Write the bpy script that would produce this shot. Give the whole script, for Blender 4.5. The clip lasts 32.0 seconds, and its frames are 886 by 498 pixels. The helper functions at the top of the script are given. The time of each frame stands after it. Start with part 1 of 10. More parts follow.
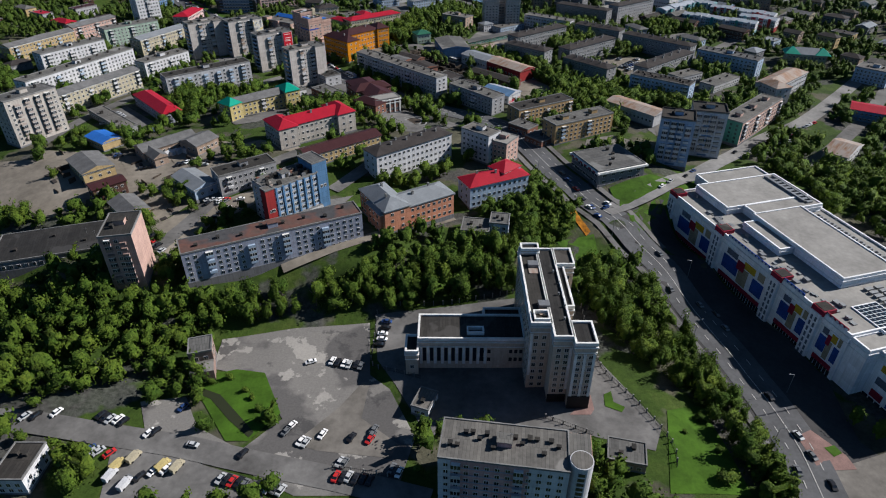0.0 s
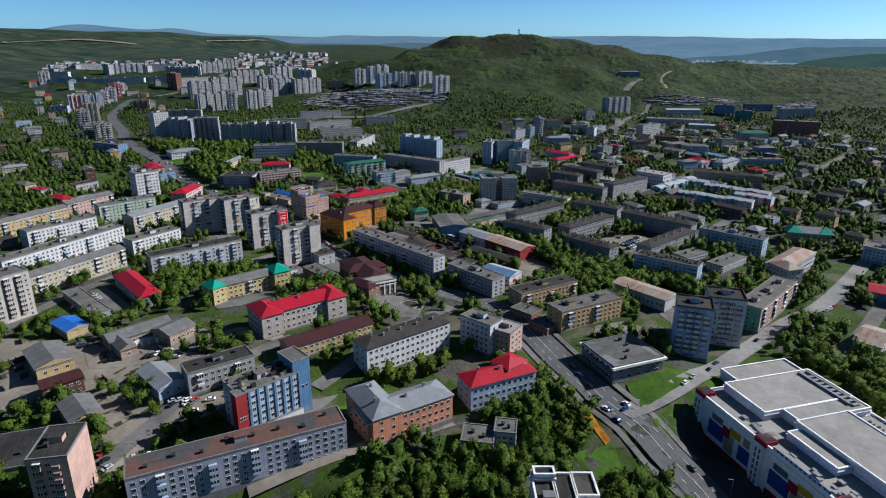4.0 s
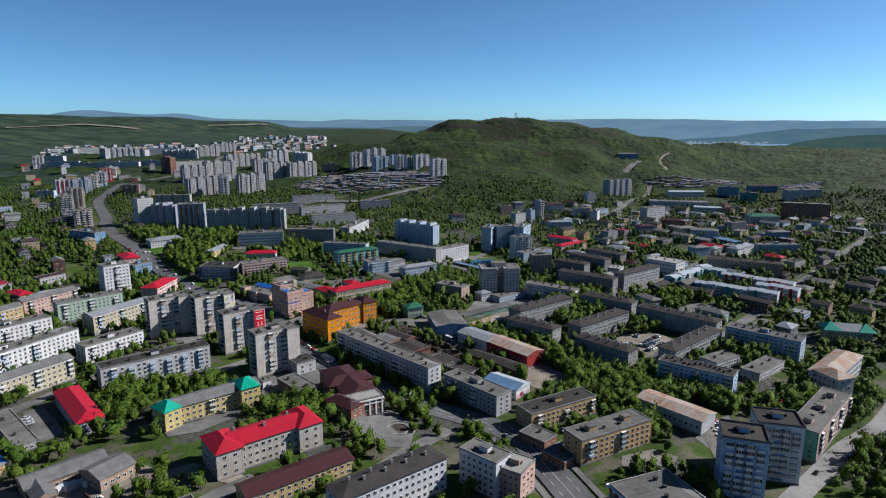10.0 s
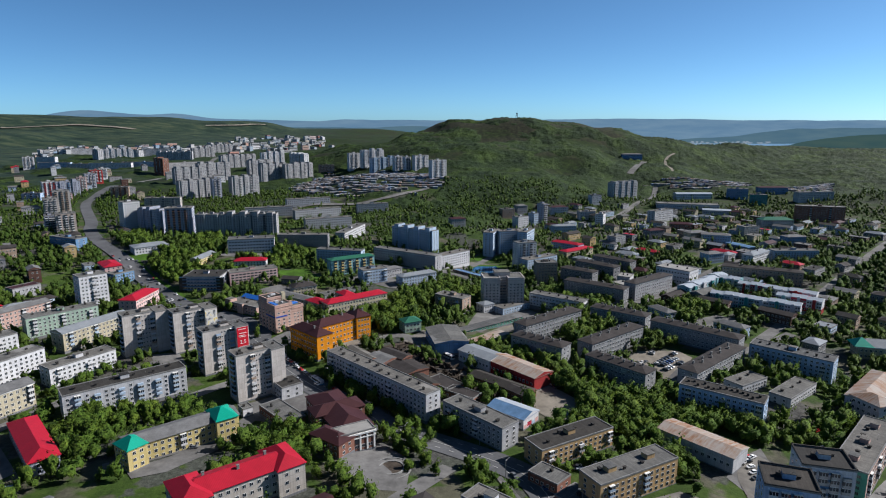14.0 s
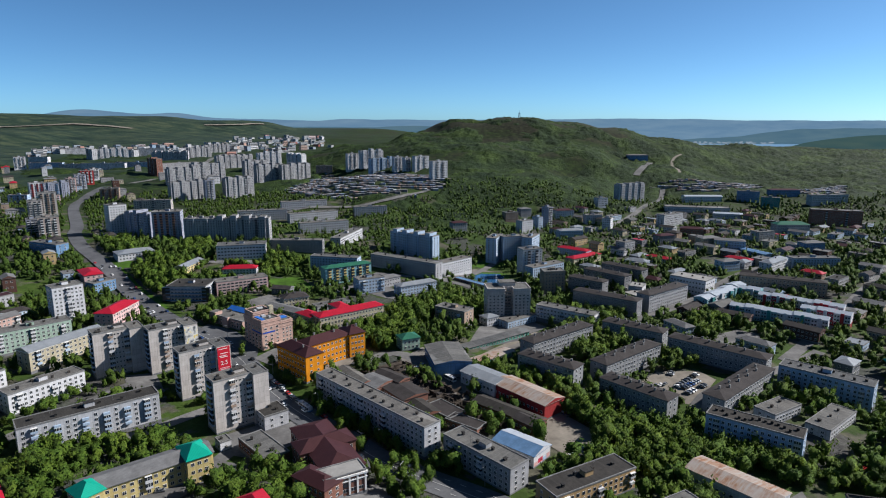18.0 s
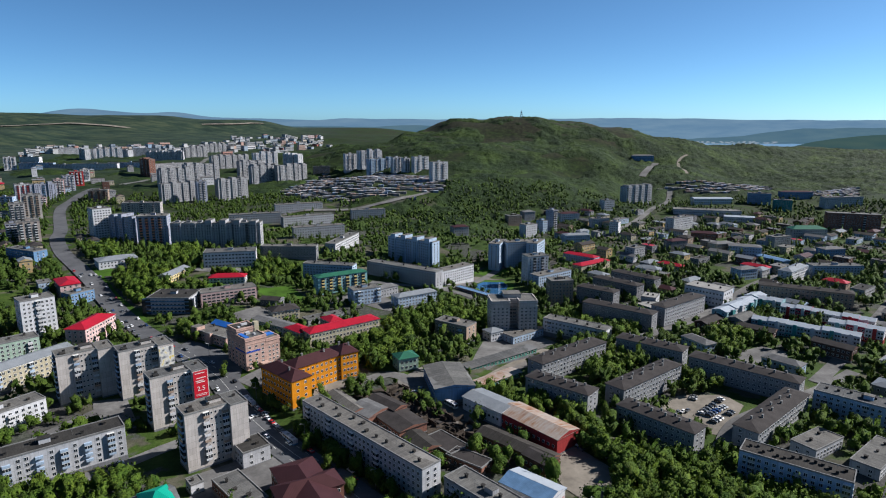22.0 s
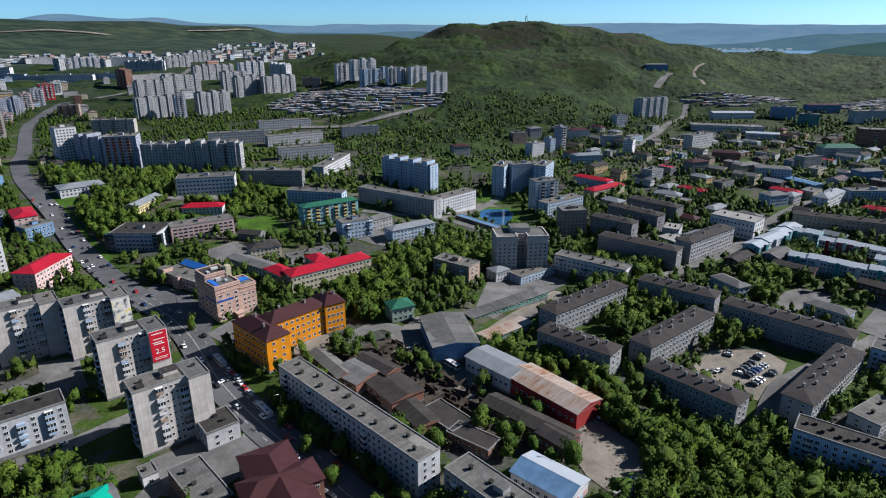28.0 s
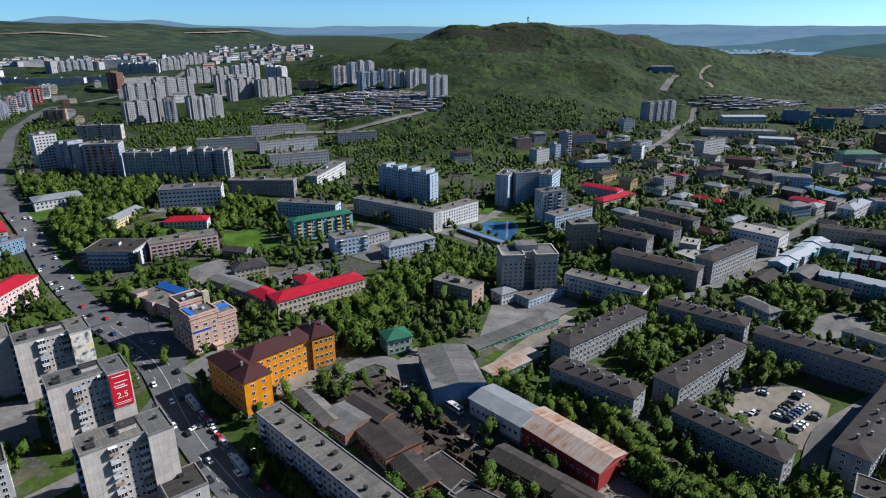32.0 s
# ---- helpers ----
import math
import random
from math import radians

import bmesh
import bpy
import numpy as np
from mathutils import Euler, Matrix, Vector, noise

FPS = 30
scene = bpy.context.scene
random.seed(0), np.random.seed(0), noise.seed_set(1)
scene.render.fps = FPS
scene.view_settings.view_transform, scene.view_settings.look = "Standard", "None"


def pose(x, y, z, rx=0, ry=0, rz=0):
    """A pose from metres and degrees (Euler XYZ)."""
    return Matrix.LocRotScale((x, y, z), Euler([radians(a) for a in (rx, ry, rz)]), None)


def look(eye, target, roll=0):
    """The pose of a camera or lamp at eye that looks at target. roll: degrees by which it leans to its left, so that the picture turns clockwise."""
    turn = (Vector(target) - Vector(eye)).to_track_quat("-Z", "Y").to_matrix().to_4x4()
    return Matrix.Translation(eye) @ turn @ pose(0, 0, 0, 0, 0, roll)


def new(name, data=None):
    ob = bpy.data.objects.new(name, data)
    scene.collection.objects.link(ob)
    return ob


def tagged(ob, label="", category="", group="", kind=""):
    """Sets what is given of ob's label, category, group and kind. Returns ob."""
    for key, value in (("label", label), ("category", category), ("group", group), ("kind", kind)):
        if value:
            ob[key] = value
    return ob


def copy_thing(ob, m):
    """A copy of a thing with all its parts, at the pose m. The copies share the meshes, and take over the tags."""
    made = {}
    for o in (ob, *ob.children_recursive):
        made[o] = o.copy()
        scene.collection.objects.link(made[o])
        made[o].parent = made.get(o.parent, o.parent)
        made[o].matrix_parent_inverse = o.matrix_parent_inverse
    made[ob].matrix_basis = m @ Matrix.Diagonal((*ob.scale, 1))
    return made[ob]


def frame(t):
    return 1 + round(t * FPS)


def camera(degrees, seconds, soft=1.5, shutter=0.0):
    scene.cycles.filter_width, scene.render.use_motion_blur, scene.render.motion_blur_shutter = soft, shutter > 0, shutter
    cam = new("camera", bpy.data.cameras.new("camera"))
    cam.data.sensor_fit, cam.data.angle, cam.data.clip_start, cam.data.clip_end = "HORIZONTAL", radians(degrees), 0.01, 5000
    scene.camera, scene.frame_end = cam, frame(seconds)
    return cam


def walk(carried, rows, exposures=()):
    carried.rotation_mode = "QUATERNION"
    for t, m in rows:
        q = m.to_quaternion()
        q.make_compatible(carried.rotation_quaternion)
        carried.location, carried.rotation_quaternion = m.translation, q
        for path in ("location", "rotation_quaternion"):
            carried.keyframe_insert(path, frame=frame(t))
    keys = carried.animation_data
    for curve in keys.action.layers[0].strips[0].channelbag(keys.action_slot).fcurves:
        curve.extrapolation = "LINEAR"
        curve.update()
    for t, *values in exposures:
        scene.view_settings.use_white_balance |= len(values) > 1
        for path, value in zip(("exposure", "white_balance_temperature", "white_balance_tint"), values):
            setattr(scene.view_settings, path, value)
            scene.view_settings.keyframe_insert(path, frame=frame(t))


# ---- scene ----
cam = camera(71.2, 32.0, 1.1)
PATH = [
    (0, (-0.926, -81.844, 155.744), (-0.936, -80.174, 154.642), -0.0),
    (1, (-0.834, -72.562, 156.324), (-0.843, -70.826, 155.331), 0.0),
    (2, (-0.565, -63.415, 156.352), (-0.574, -61.619, 155.473), 0.1),
    (3, (-1.67, -55.013, 156.783), (-1.672, -53.164, 156.021), 0.3),
    (3.5, (-1.128, -50.623, 156.995), (-1.133, -48.751, 156.291), 0.2),
    (4, (-1.48, -46.511, 157.102), (-1.482, -44.617, 156.457), 0.3),
    (4.5, (-1.005, -42.746, 158.093), (-1.01, -40.834, 157.507), 0.2),
    (6.5, (-0.704, -26.034, 157.933), (-0.705, -24.075, 157.529), -0.0),
    (7, (-0.662, -21.777, 157.673), (-0.662, -19.818, 157.27), -0.0),
    (9, (-0.031, -3.529, 157.657), (-0.03, -1.57, 157.254), -0.0),
    (11, (0.303, 14.363, 157.566), (0.305, 16.322, 157.163), 0.1),
    (13, (0.533, 32.04, 157.511), (0.535, 33.999, 157.108), 0.0),
    (17, (0.579, 67.276, 157.654), (0.579, 69.235, 157.25), 0.1),
    (19, (0.42, 84.941, 157.674), (0.419, 86.899, 157.27), 0.1),
    (21, (0.368, 102.701, 157.961), (0.365, 104.659, 157.554), 0.2),
    (23, (0.474, 120.901, 157.587), (0.473, 122.86, 157.182), 0.0),
    (23.5, (0.955, 125.848, 157.433), (0.951, 127.807, 157.027), -0.0),
    (24, (0.828, 130.286, 157.172), (0.825, 132.241, 156.75), -0.1),
    (24.5, (0.93, 134.919, 156.926), (0.926, 136.861, 156.449), -0.1),
    (25, (0.987, 139.758, 156.736), (0.984, 141.685, 156.2), -0.2),
    (25.5, (0.783, 144.386, 156.814), (0.78, 146.296, 156.221), -0.2),
    (26, (0.33, 149.053, 156.887), (0.329, 150.945, 156.24), -0.0),
    (26.5, (0.518, 153.803, 156.895), (0.516, 155.685, 156.218), -0.1),
    (28.5, (0.318, 171.948, 157.154), (0.32, 173.83, 156.477), -0.0),
    (30, (0.639, 185.753, 156.603), (0.638, 187.636, 155.929), -0.1),
    (32, (0.08, 202.146, 156.3), (0.081, 204.03, 155.628), -0.1),
]
walk(cam, [(t, look(e, g, r)) for t, e, g, r in PATH],
     [(0, 0.80, 6450, 10), (2.5, 0.82, 6200, 10), (4.5, 0.90, 6200, 10), (7, 0.96, 6350, 10), (14, 1.00, 6350, 10), (22, 1.07, 6350, 10), (26.5, 1.10, 6250, 10), (32, 1.13, 6250, 10)])

# ---------------------------------------------------------------- light
SUN_AZ, SUN_EL = math.radians(14), math.radians(35)
world = bpy.data.worlds.new("sky")
scene.world = world
world.use_nodes = True
wn = world.node_tree
wn.nodes.clear()
sky = wn.nodes.new("ShaderNodeTexSky")
sky.sky_type = "NISHITA"
sky.sun_disc = False
sky.sun_elevation = SUN_EL
sky.sun_rotation = math.pi / 2 - SUN_AZ
sky.altitude = 0
sky.air_density, sky.dust_density, sky.ozone_density = 0.42, 0.35, 4.0
bg = wn.nodes.new("ShaderNodeBackground")
bg.inputs["Strength"].default_value = 0.061
wo = wn.nodes.new("ShaderNodeOutputWorld")
cool = wn.nodes.new("ShaderNodeMix")
cool.data_type, cool.blend_type = "RGBA", "MULTIPLY"
cool.inputs[0].default_value = 1.0
cool.inputs[7].default_value = (0.75, 1.06, 1.09, 1)
wn.links.new(sky.outputs[0], cool.inputs[6])
wn.links.new(cool.outputs[2], bg.inputs[0])
wn.links.new(bg.outputs[0], wo.inputs[0])
sun_data = bpy.data.lights.new("sun", "SUN")
sun_data.energy, sun_data.angle, sun_data.color = 5.0, math.radians(0.5), (1.0, 0.955, 0.92)
sun_way = Vector((math.cos(SUN_AZ) * math.cos(SUN_EL), math.sin(SUN_AZ) * math.cos(SUN_EL), math.sin(SUN_EL)))
sun = new("sun", sun_data)
sun.matrix_world = look(sun_way * 500, (0, 0, 0))

# ---------------------------------------------------------------- materials


def nodes_of(name):
    m = bpy.data.materials.new(name)
    m.use_nodes = True
    m.node_tree.nodes["Principled BSDF"].inputs["Specular IOR Level"].default_value = 0.12
    return m, m.node_tree, m.node_tree.nodes["Principled BSDF"]


def ramp(tree, fac, stops):
    r = tree.nodes.new("ShaderNodeValToRGB")
    e = r.color_ramp.elements
    while len(e) < len(stops):
        e.new(0.5)
    for k, (at, c) in zip(e, stops):
        k.position, k.color = at, (*c, 1)
    tree.links.new(fac, r.inputs[0])
    return r.outputs[0]


def noise_fac(tree, coord, scale, detail=4.0, rough=0.6):
    n = tree.nodes.new("ShaderNodeTexNoise")
    n.inputs["Scale"].default_value, n.inputs["Detail"].default_value, n.inputs["Roughness"].default_value = scale, detail, rough
    tree.links.new(coord, n.inputs["Vector"])
    return n.outputs[0]


def mixed(tree, fac, a, b, kind="MIX"):
    n = tree.nodes.new("ShaderNodeMix")
    n.data_type, n.blend_type = "RGBA", kind
    for sock, val in ((n.inputs[0], fac), (n.inputs[6], a), (n.inputs[7], b)):
        if isinstance(val, (int, float)):
            sock.default_value = val
        elif isinstance(val, tuple):
            sock.default_value = (*val, 1)
        else:
            tree.links.new(val, sock)
    return n.outputs[2]


def scaled(c, k):
    return tuple(max(0.0, min(1.0, v * k)) for v in c)


def bumped(tree, bsdf, fac, strength, distance):
    b = tree.nodes.new("ShaderNodeBump")
    b.inputs["Strength"].default_value, b.inputs["Distance"].default_value = strength, distance
    tree.links.new(fac, b.inputs["Height"])
    tree.links.new(b.outputs[0], bsdf.inputs["Normal"])


def surface(name, c, rough=0.85, coarse=0.15, fine=1.2, spread=0.3, metal=0.0, bump=0.0, each=0.0):
    """Weathered paint, render, sheet or stone: two scales of stain and grain."""
    m, t, b = nodes_of(name)
    geo = t.nodes.new("ShaderNodeTexCoord").outputs["Object"]
    f1 = noise_fac(t, geo, coarse, 5, 0.65)
    f2 = noise_fac(t, geo, fine, 4, 0.6)
    c1 = ramp(t, f1, [(0.3, scaled(c, 1 - spread)), (0.72, scaled(c, 1 + spread * 0.6))])
    c2 = ramp(t, f2, [(0.3, (0.72, 0.72, 0.72)), (0.7, (1.0, 1.0, 1.0))])
    out = mixed(t, 0.8, c1, c2, "MULTIPLY")
    if each:
        info = t.nodes.new("ShaderNodeObjectInfo").outputs["Random"]
        out = mixed(t, 1.0, out, ramp(t, info, [(0, (1 - each,) * 3), (1, (1.0, 1.0, 1.0))]), "MULTIPLY")
    t.links.new(out, b.inputs["Base Color"])
    b.inputs["Roughness"].default_value, b.inputs["Metallic"].default_value = rough, metal
    if bump:
        bumped(t, b, f2, bump, 0.1)
    return m


def panels(name, c, joint=(3.0, 2.9), line=0.55, spread=0.25):
    """Precast panels or render with storey joints and rain streaks."""
    m, t, b = nodes_of(name)
    tc = t.nodes.new("ShaderNodeTexCoord").outputs["Object"]
    sep = t.nodes.new("ShaderNodeSeparateXYZ")
    t.links.new(tc, sep.inputs[0])
    add = t.nodes.new("ShaderNodeMath")
    t.links.new(sep.outputs[0], add.inputs[0])
    t.links.new(sep.outputs[1], add.inputs[1])
    com = t.nodes.new("ShaderNodeCombineXYZ")
    t.links.new(add.outputs[0], com.inputs[0])
    t.links.new(sep.outputs[2], com.inputs[1])
    br = t.nodes.new("ShaderNodeTexBrick")
    br.offset = 0.0
    br.inputs["Scale"].default_value = 1.0
    br.inputs["Brick Width"].default_value, br.inputs["Row Height"].default_value = joint
    br.inputs["Mortar Size"].default_value, br.inputs["Mortar Smooth"].default_value = 0.045, 0.2
    br.inputs["Color1"].default_value = (*c, 1)
    br.inputs["Color2"].default_value = (*scaled(c, 0.84), 1)
    br.inputs["Mortar"].default_value = (*scaled(c, line), 1)
    t.links.new(com.outputs[0], br.inputs["Vector"])
    f1 = noise_fac(t, tc, 0.12, 5, 0.7)
    mp = t.nodes.new("ShaderNodeMapping")
    mp.inputs["Scale"].default_value = (1.6, 1.6, 0.1)
    t.links.new(tc, mp.inputs["Vector"])
    f2 = noise_fac(t, mp.outputs[0], 1.0, 4, 0.7)
    out = mixed(t, 0.9, br.outputs[0], ramp(t, f1, [(0.3, (1 - spread,) * 3), (0.7, (1.0, 1.0, 1.0))]), "MULTIPLY")
    out = mixed(t, 0.8, out, ramp(t, f2, [(0.32, (0.74, 0.73, 0.71)), (0.6, (1.0, 1.0, 1.0))]), "MULTIPLY")
    t.links.new(out, b.inputs["Base Color"])
    b.inputs["Roughness"].default_value = 0.9
    return m


def seamed(name, c, step=0.6, rough=0.45, spread=0.25, metal=0.0):
    """Standing-seam or ribbed sheet roof with fading."""
    m, t, b = nodes_of(name)
    tc = t.nodes.new("ShaderNodeTexCoord").outputs["Object"]
    w = t.nodes.new("ShaderNodeTexWave")
    w.inputs["Scale"].default_value = 0.314 / step
    w.inputs["Distortion"].default_value = 0.0
    t.links.new(tc, w.inputs["Vector"])
    f1 = noise_fac(t, tc, 0.2, 6, 0.7)
    out = ramp(t, f1, [(0.28, scaled(c, 1 - spread)), (0.7, scaled(c, 1 + spread * 0.5))])
    out = mixed(t, 0.35, out, ramp(t, w.outputs[1], [(0.0, (0.55, 0.55, 0.55)), (0.25, (1.0, 1.0, 1.0))]), "MULTIPLY")
    t.links.new(out, b.inputs["Base Color"])
    b.inputs["Roughness"].default_value, b.inputs["Metallic"].default_value = rough, metal
    bumped(t, b, w.outputs[1], 0.3, 0.05)
    return m


def foliage(name, dark, mid, light):
    m, t, b = nodes_of(name)
    isl = t.nodes.new("ShaderNodeNewGeometry")
    inf = t.nodes.new("ShaderNodeObjectInfo").outputs["Random"]
    f = noise_fac(t, isl.outputs["Position"], 0.09, 3, 0.6)
    c = ramp(t, isl.outputs["Random Per Island"], [(0.0, dark), (0.5, mid), (1.0, light)])
    c = mixed(t, 0.85, c, ramp(t, f, [(0.32, (0.50, 0.66, 0.55)), (0.5, (0.8, 0.85, 0.75)), (0.68, (1.0, 0.95, 0.8))]), "MULTIPLY")
    c = mixed(t, 0.8, c, ramp(t, noise_fac(t, isl.outputs["Position"], 0.75, 3, 0.7), [(0.36, (0.5, 0.58, 0.55)), (0.6, (1.0, 1.0, 1.0))]), "MULTIPLY")
    c = mixed(t, 0.7, c, ramp(t, inf, [(0.0, (0.55, 0.7, 0.6)), (1.0, (1.0, 1.0, 0.8))]), "MULTIPLY")
    t.links.new(c, b.inputs["Base Color"])
    b.inputs["Roughness"].default_value = 0.8
    b.inputs["Specular IOR Level"].default_value = 0.15
    bumped(t, b, noise_fac(t, isl.outputs["Position"], 1.1, 4, 0.7), 1.0, 1.1)
    tr = t.nodes.new("ShaderNodeBsdfTranslucent")
    t.links.new(c, tr.inputs[0])
    mx = t.nodes.new("ShaderNodeMixShader")
    mx.inputs[0].default_value = 0.14
    t.links.new(b.outputs[0], mx.inputs[1])
    t.links.new(tr.outputs[0], mx.inputs[2])
    t.links.new(mx.outputs[0], t.nodes["Material Output"].inputs[0])
    return m


def canopy_leaves():
    """Crowns of scrub seen from far off, one tone a clump."""
    m, t, b = nodes_of("scrub_canopy")
    geo = t.nodes.new("ShaderNodeNewGeometry").outputs["Position"]
    f1, f2 = noise_fac(t, geo, 0.02, 5, 0.6), noise_fac(t, geo, 0.17, 4, 0.7)
    c = ramp(t, f1, [(0.32, (0.006, 0.016, 0.005)), (0.5, (0.015, 0.030, 0.007)), (0.66, (0.031, 0.053, 0.010))])
    c = mixed(t, 0.9, c, ramp(t, f2, [(0.34, (0.42, 0.46, 0.46)), (0.64, (1.0, 1.0, 1.0))]), "MULTIPLY")
    t.links.new(c, b.inputs["Base Color"])
    b.inputs["Roughness"].default_value = 0.9
    bumped(t, b, f2, 1.0, 2.5)
    return m


def ground_material():
    """Grass, bare earth and heath; birch scrub on the hills."""
    m, t, b = nodes_of("ground")
    geo = t.nodes.new("ShaderNodeNewGeometry").outputs["Position"]
    med = noise_fac(t, geo, 0.06, 5, 0.65)
    fin = noise_fac(t, geo, 0.5, 5, 0.7)
    grass = ramp(t, med, [(0.3, (0.0166, 0.032, 0.0058)), (0.52, (0.0333, 0.0602, 0.0096)), (0.75, (0.0589, 0.08, 0.0179))])
    earth = ramp(t, med, [(0.3, (0.048, 0.0435, 0.0346)), (0.7, (0.112, 0.0992, 0.08))])
    patchy = noise_fac(t, geo, 0.035, 3, 0.5)
    worn = noise_fac(t, geo, 0.021, 4, 0.55)
    town = mixed(t, ramp(t, patchy, [(0.53, (0., 0., 0.)), (0.57, (0.8, 0.8, 0.8))]), grass, earth)
    gravel = ramp(t, fin, [(0.3, (0.032, 0.032, 0.0333)), (0.7, (0.0768, 0.0755, 0.0736))])
    town = mixed(t, ramp(t, worn, [(0.545, (0., 0., 0.)), (0.565, (0.8, 0.8, 0.8))]), town, gravel)
    mp = t.nodes.new("ShaderNodeMapping")
    mp.inputs["Rotation"].default_value, mp.inputs["Scale"].default_value = (0, 0, 0.5), (0.006, 0.014, 0.02)
    t.links.new(geo, mp.inputs["Vector"])
    drift = noise_fac(t, mp.outputs[0], 1.0, 7, 0.62)
    clump = noise_fac(t, geo, 0.11, 4, 0.7)
    bush = ramp(t, clump, [(0.34, (0.0046, 0.0102, 0.0027)), (0.5, (0.012, 0.024, 0.0046)), (0.66, (0.0273, 0.0462, 0.0089))])
    moor = ramp(t, clump, [(0.34, (0.0073, 0.0069, 0.0046)), (0.52, (0.0199, 0.0179, 0.0105)), (0.68, (0.0357, 0.0294, 0.0189))])
    sep = t.nodes.new("ShaderNodeSeparateXYZ")
    t.links.new(geo, sep.inputs[0])
    mr = t.nodes.new("ShaderNodeMapRange")
    mr.inputs[1].default_value, mr.inputs[2].default_value = 900, 1150
    t.links.new(sep.outputs[1], mr.inputs[0])
    up = t.nodes.new("ShaderNodeMapRange")
    up.inputs[1].default_value, up.inputs[2].default_value, up.inputs[3].default_value, up.inputs[4].default_value = 60, 165, -0.07, 0.16
    t.links.new(sep.outputs[2], up.inputs[0])
    far_side = t.nodes.new("ShaderNodeMapRange")
    far_side.inputs[1].default_value, far_side.inputs[2].default_value, far_side.inputs[3].default_value, far_side.inputs[4].default_value = 420, 620, 0.0, -0.3
    t.links.new(sep.outputs[0], far_side.inputs[0])
    bare = t.nodes.new("ShaderNodeMath")
    t.links.new(drift, bare.inputs[0])
    t.links.new(up.outputs[0], bare.inputs[1])
    bare2 = t.nodes.new("ShaderNodeMath")
    t.links.new(bare.outputs[0], bare2.inputs[0])
    t.links.new(far_side.outputs[0], bare2.inputs[1])
    heath = mixed(t, ramp(t, bare2.outputs[0], [(0.47, (0., 0., 0.)), (0.60, (0.72, 0.72, 0.72))]), bush, moor)
    # western forest and heath patches, with distance haze tinted blue into the colour
    west = t.nodes.new("ShaderNodeMapRange")
    west.inputs[1].default_value, west.inputs[2].default_value = -500, -900
    t.links.new(sep.outputs[0], west.inputs[0])
    heath = mixed(t, west.outputs[0], heath, ramp(t, noise_fac(t, mp.outputs[0], 1.6, 7, 0.66), [(0.36, (0.0070, 0.0170, 0.0130)), (0.5, (0.0180, 0.0340, 0.0210)), (0.62, (0.0420, 0.0560, 0.0310))]))
    c = mixed(t, mr.outputs[0], town, heath)
    c = mixed(t, 0.85, c, ramp(t, fin, [(0.3, (0.55, 0.55, 0.55)), (0.7, (1.0, 1.0, 1.0))]), "MULTIPLY")
    t.links.new(c, b.inputs["Base Color"])
    b.inputs["Roughness"].default_value = 0.95
    bumped(t, b, fin, 0.6, 0.6)
    return m


GROUND = ground_material()
ASPHALT = surface("asphalt", (0.082, 0.084, 0.089), 0.85, 0.05, 0.6, 0.35)
PAVING = surface("worn_paving", (0.122, 0.119, 0.116), 0.9, 0.06, 0.5, 0.5)
STREAM, _t, _b = nodes_of("stream_water")
_b.inputs["Base Color"].default_value, _b.inputs["Roughness"].default_value = (0.022, 0.026, 0.014, 1), 0.25


def patched_asphalt():
    """Old asphalt with crisp-edged pale repairs, dark stains and grit."""
    m, t, b = nodes_of("patched_asphalt")
    tc = t.nodes.new("ShaderNodeTexCoord").outputs["Object"]
    f1, f2, f3 = noise_fac(t, tc, 0.055, 6, 0.62), noise_fac(t, tc, 0.03, 4, 0.5), noise_fac(t, tc, 1.3, 4, 0.7)
    c = mixed(t, ramp(t, f2, [(0.46, (0.0, 0.0, 0.0)), (0.5, (1.0, 1.0, 1.0))]), (0.0858, 0.0827, 0.0811), (0.1482, 0.142, 0.1342))
    c = mixed(t, ramp(t, f1, [(0.565, (0.0, 0.0, 0.0)), (0.585, (0.85, 0.85, 0.85))]), c, (0.2652, 0.2535, 0.234))
    c = mixed(t, ramp(t, f1, [(0.36, (0.6, 0.6, 0.6)), (0.39, (0.0, 0.0, 0.0))]), c, (0.039, 0.039, 0.0406))
    t.links.new(mixed(t, 0.8, c, ramp(t, f3, [(0.3, (0.7, 0.7, 0.7)), (0.7, (1.0, 1.0, 1.0))]), "MULTIPLY"), b.inputs["Base Color"])
    b.inputs["Roughness"].default_value = 0.9
    return m


LOT = patched_asphalt()
# forecourt asphalt, its colour lowered to deepen the mall's cast shadow
SHADOW_ASPHALT = surface("shadow_dark_asphalt", (0.0452, 0.0445, 0.0452), 0.8, 0.05, 0.6, 0.3)
CONCRETE = surface("pale_concrete", (0.1409, 0.131, 0.1179), 0.9, 0.08, 0.4, 0.45)
DUST = surface("dusty_earth", (0.1769, 0.1572, 0.131), 0.95, 0.05, 0.35, 0.4, bump=0.4)
LAWN = surface("lawn", (0.0419, 0.0939, 0.0087), 0.95, 0.07, 0.8, 0.55, bump=0.4)
PAINT_LINE = surface("road_paint", (0.3604, 0.3604, 0.3473), 0.7, 0.5, 4, 0.3)
PALE_ROAD = surface("sunbleached_asphalt", (0.175, 0.172, 0.168), 0.9, 0.06, 0.5, 0.4)
PINK_PAVING = surface("pink_paving", (0.1966, 0.1245, 0.1114), 0.9, 0.2, 2, 0.25)
RUBBLE = surface("rubble", (0.0557, 0.0445, 0.0354), 0.95, 0.25, 1.4, 0.75, bump=0.8)
BLOOM = surface("orange_flowers", (0.3604, 0.1441, 0.0131), 0.9, 0.3, 1.5, 0.7)
KERB = surface("kerb_stone", (0.1966, 0.1966, 0.19), 0.9)
WATER, _t, _b = nodes_of("water")
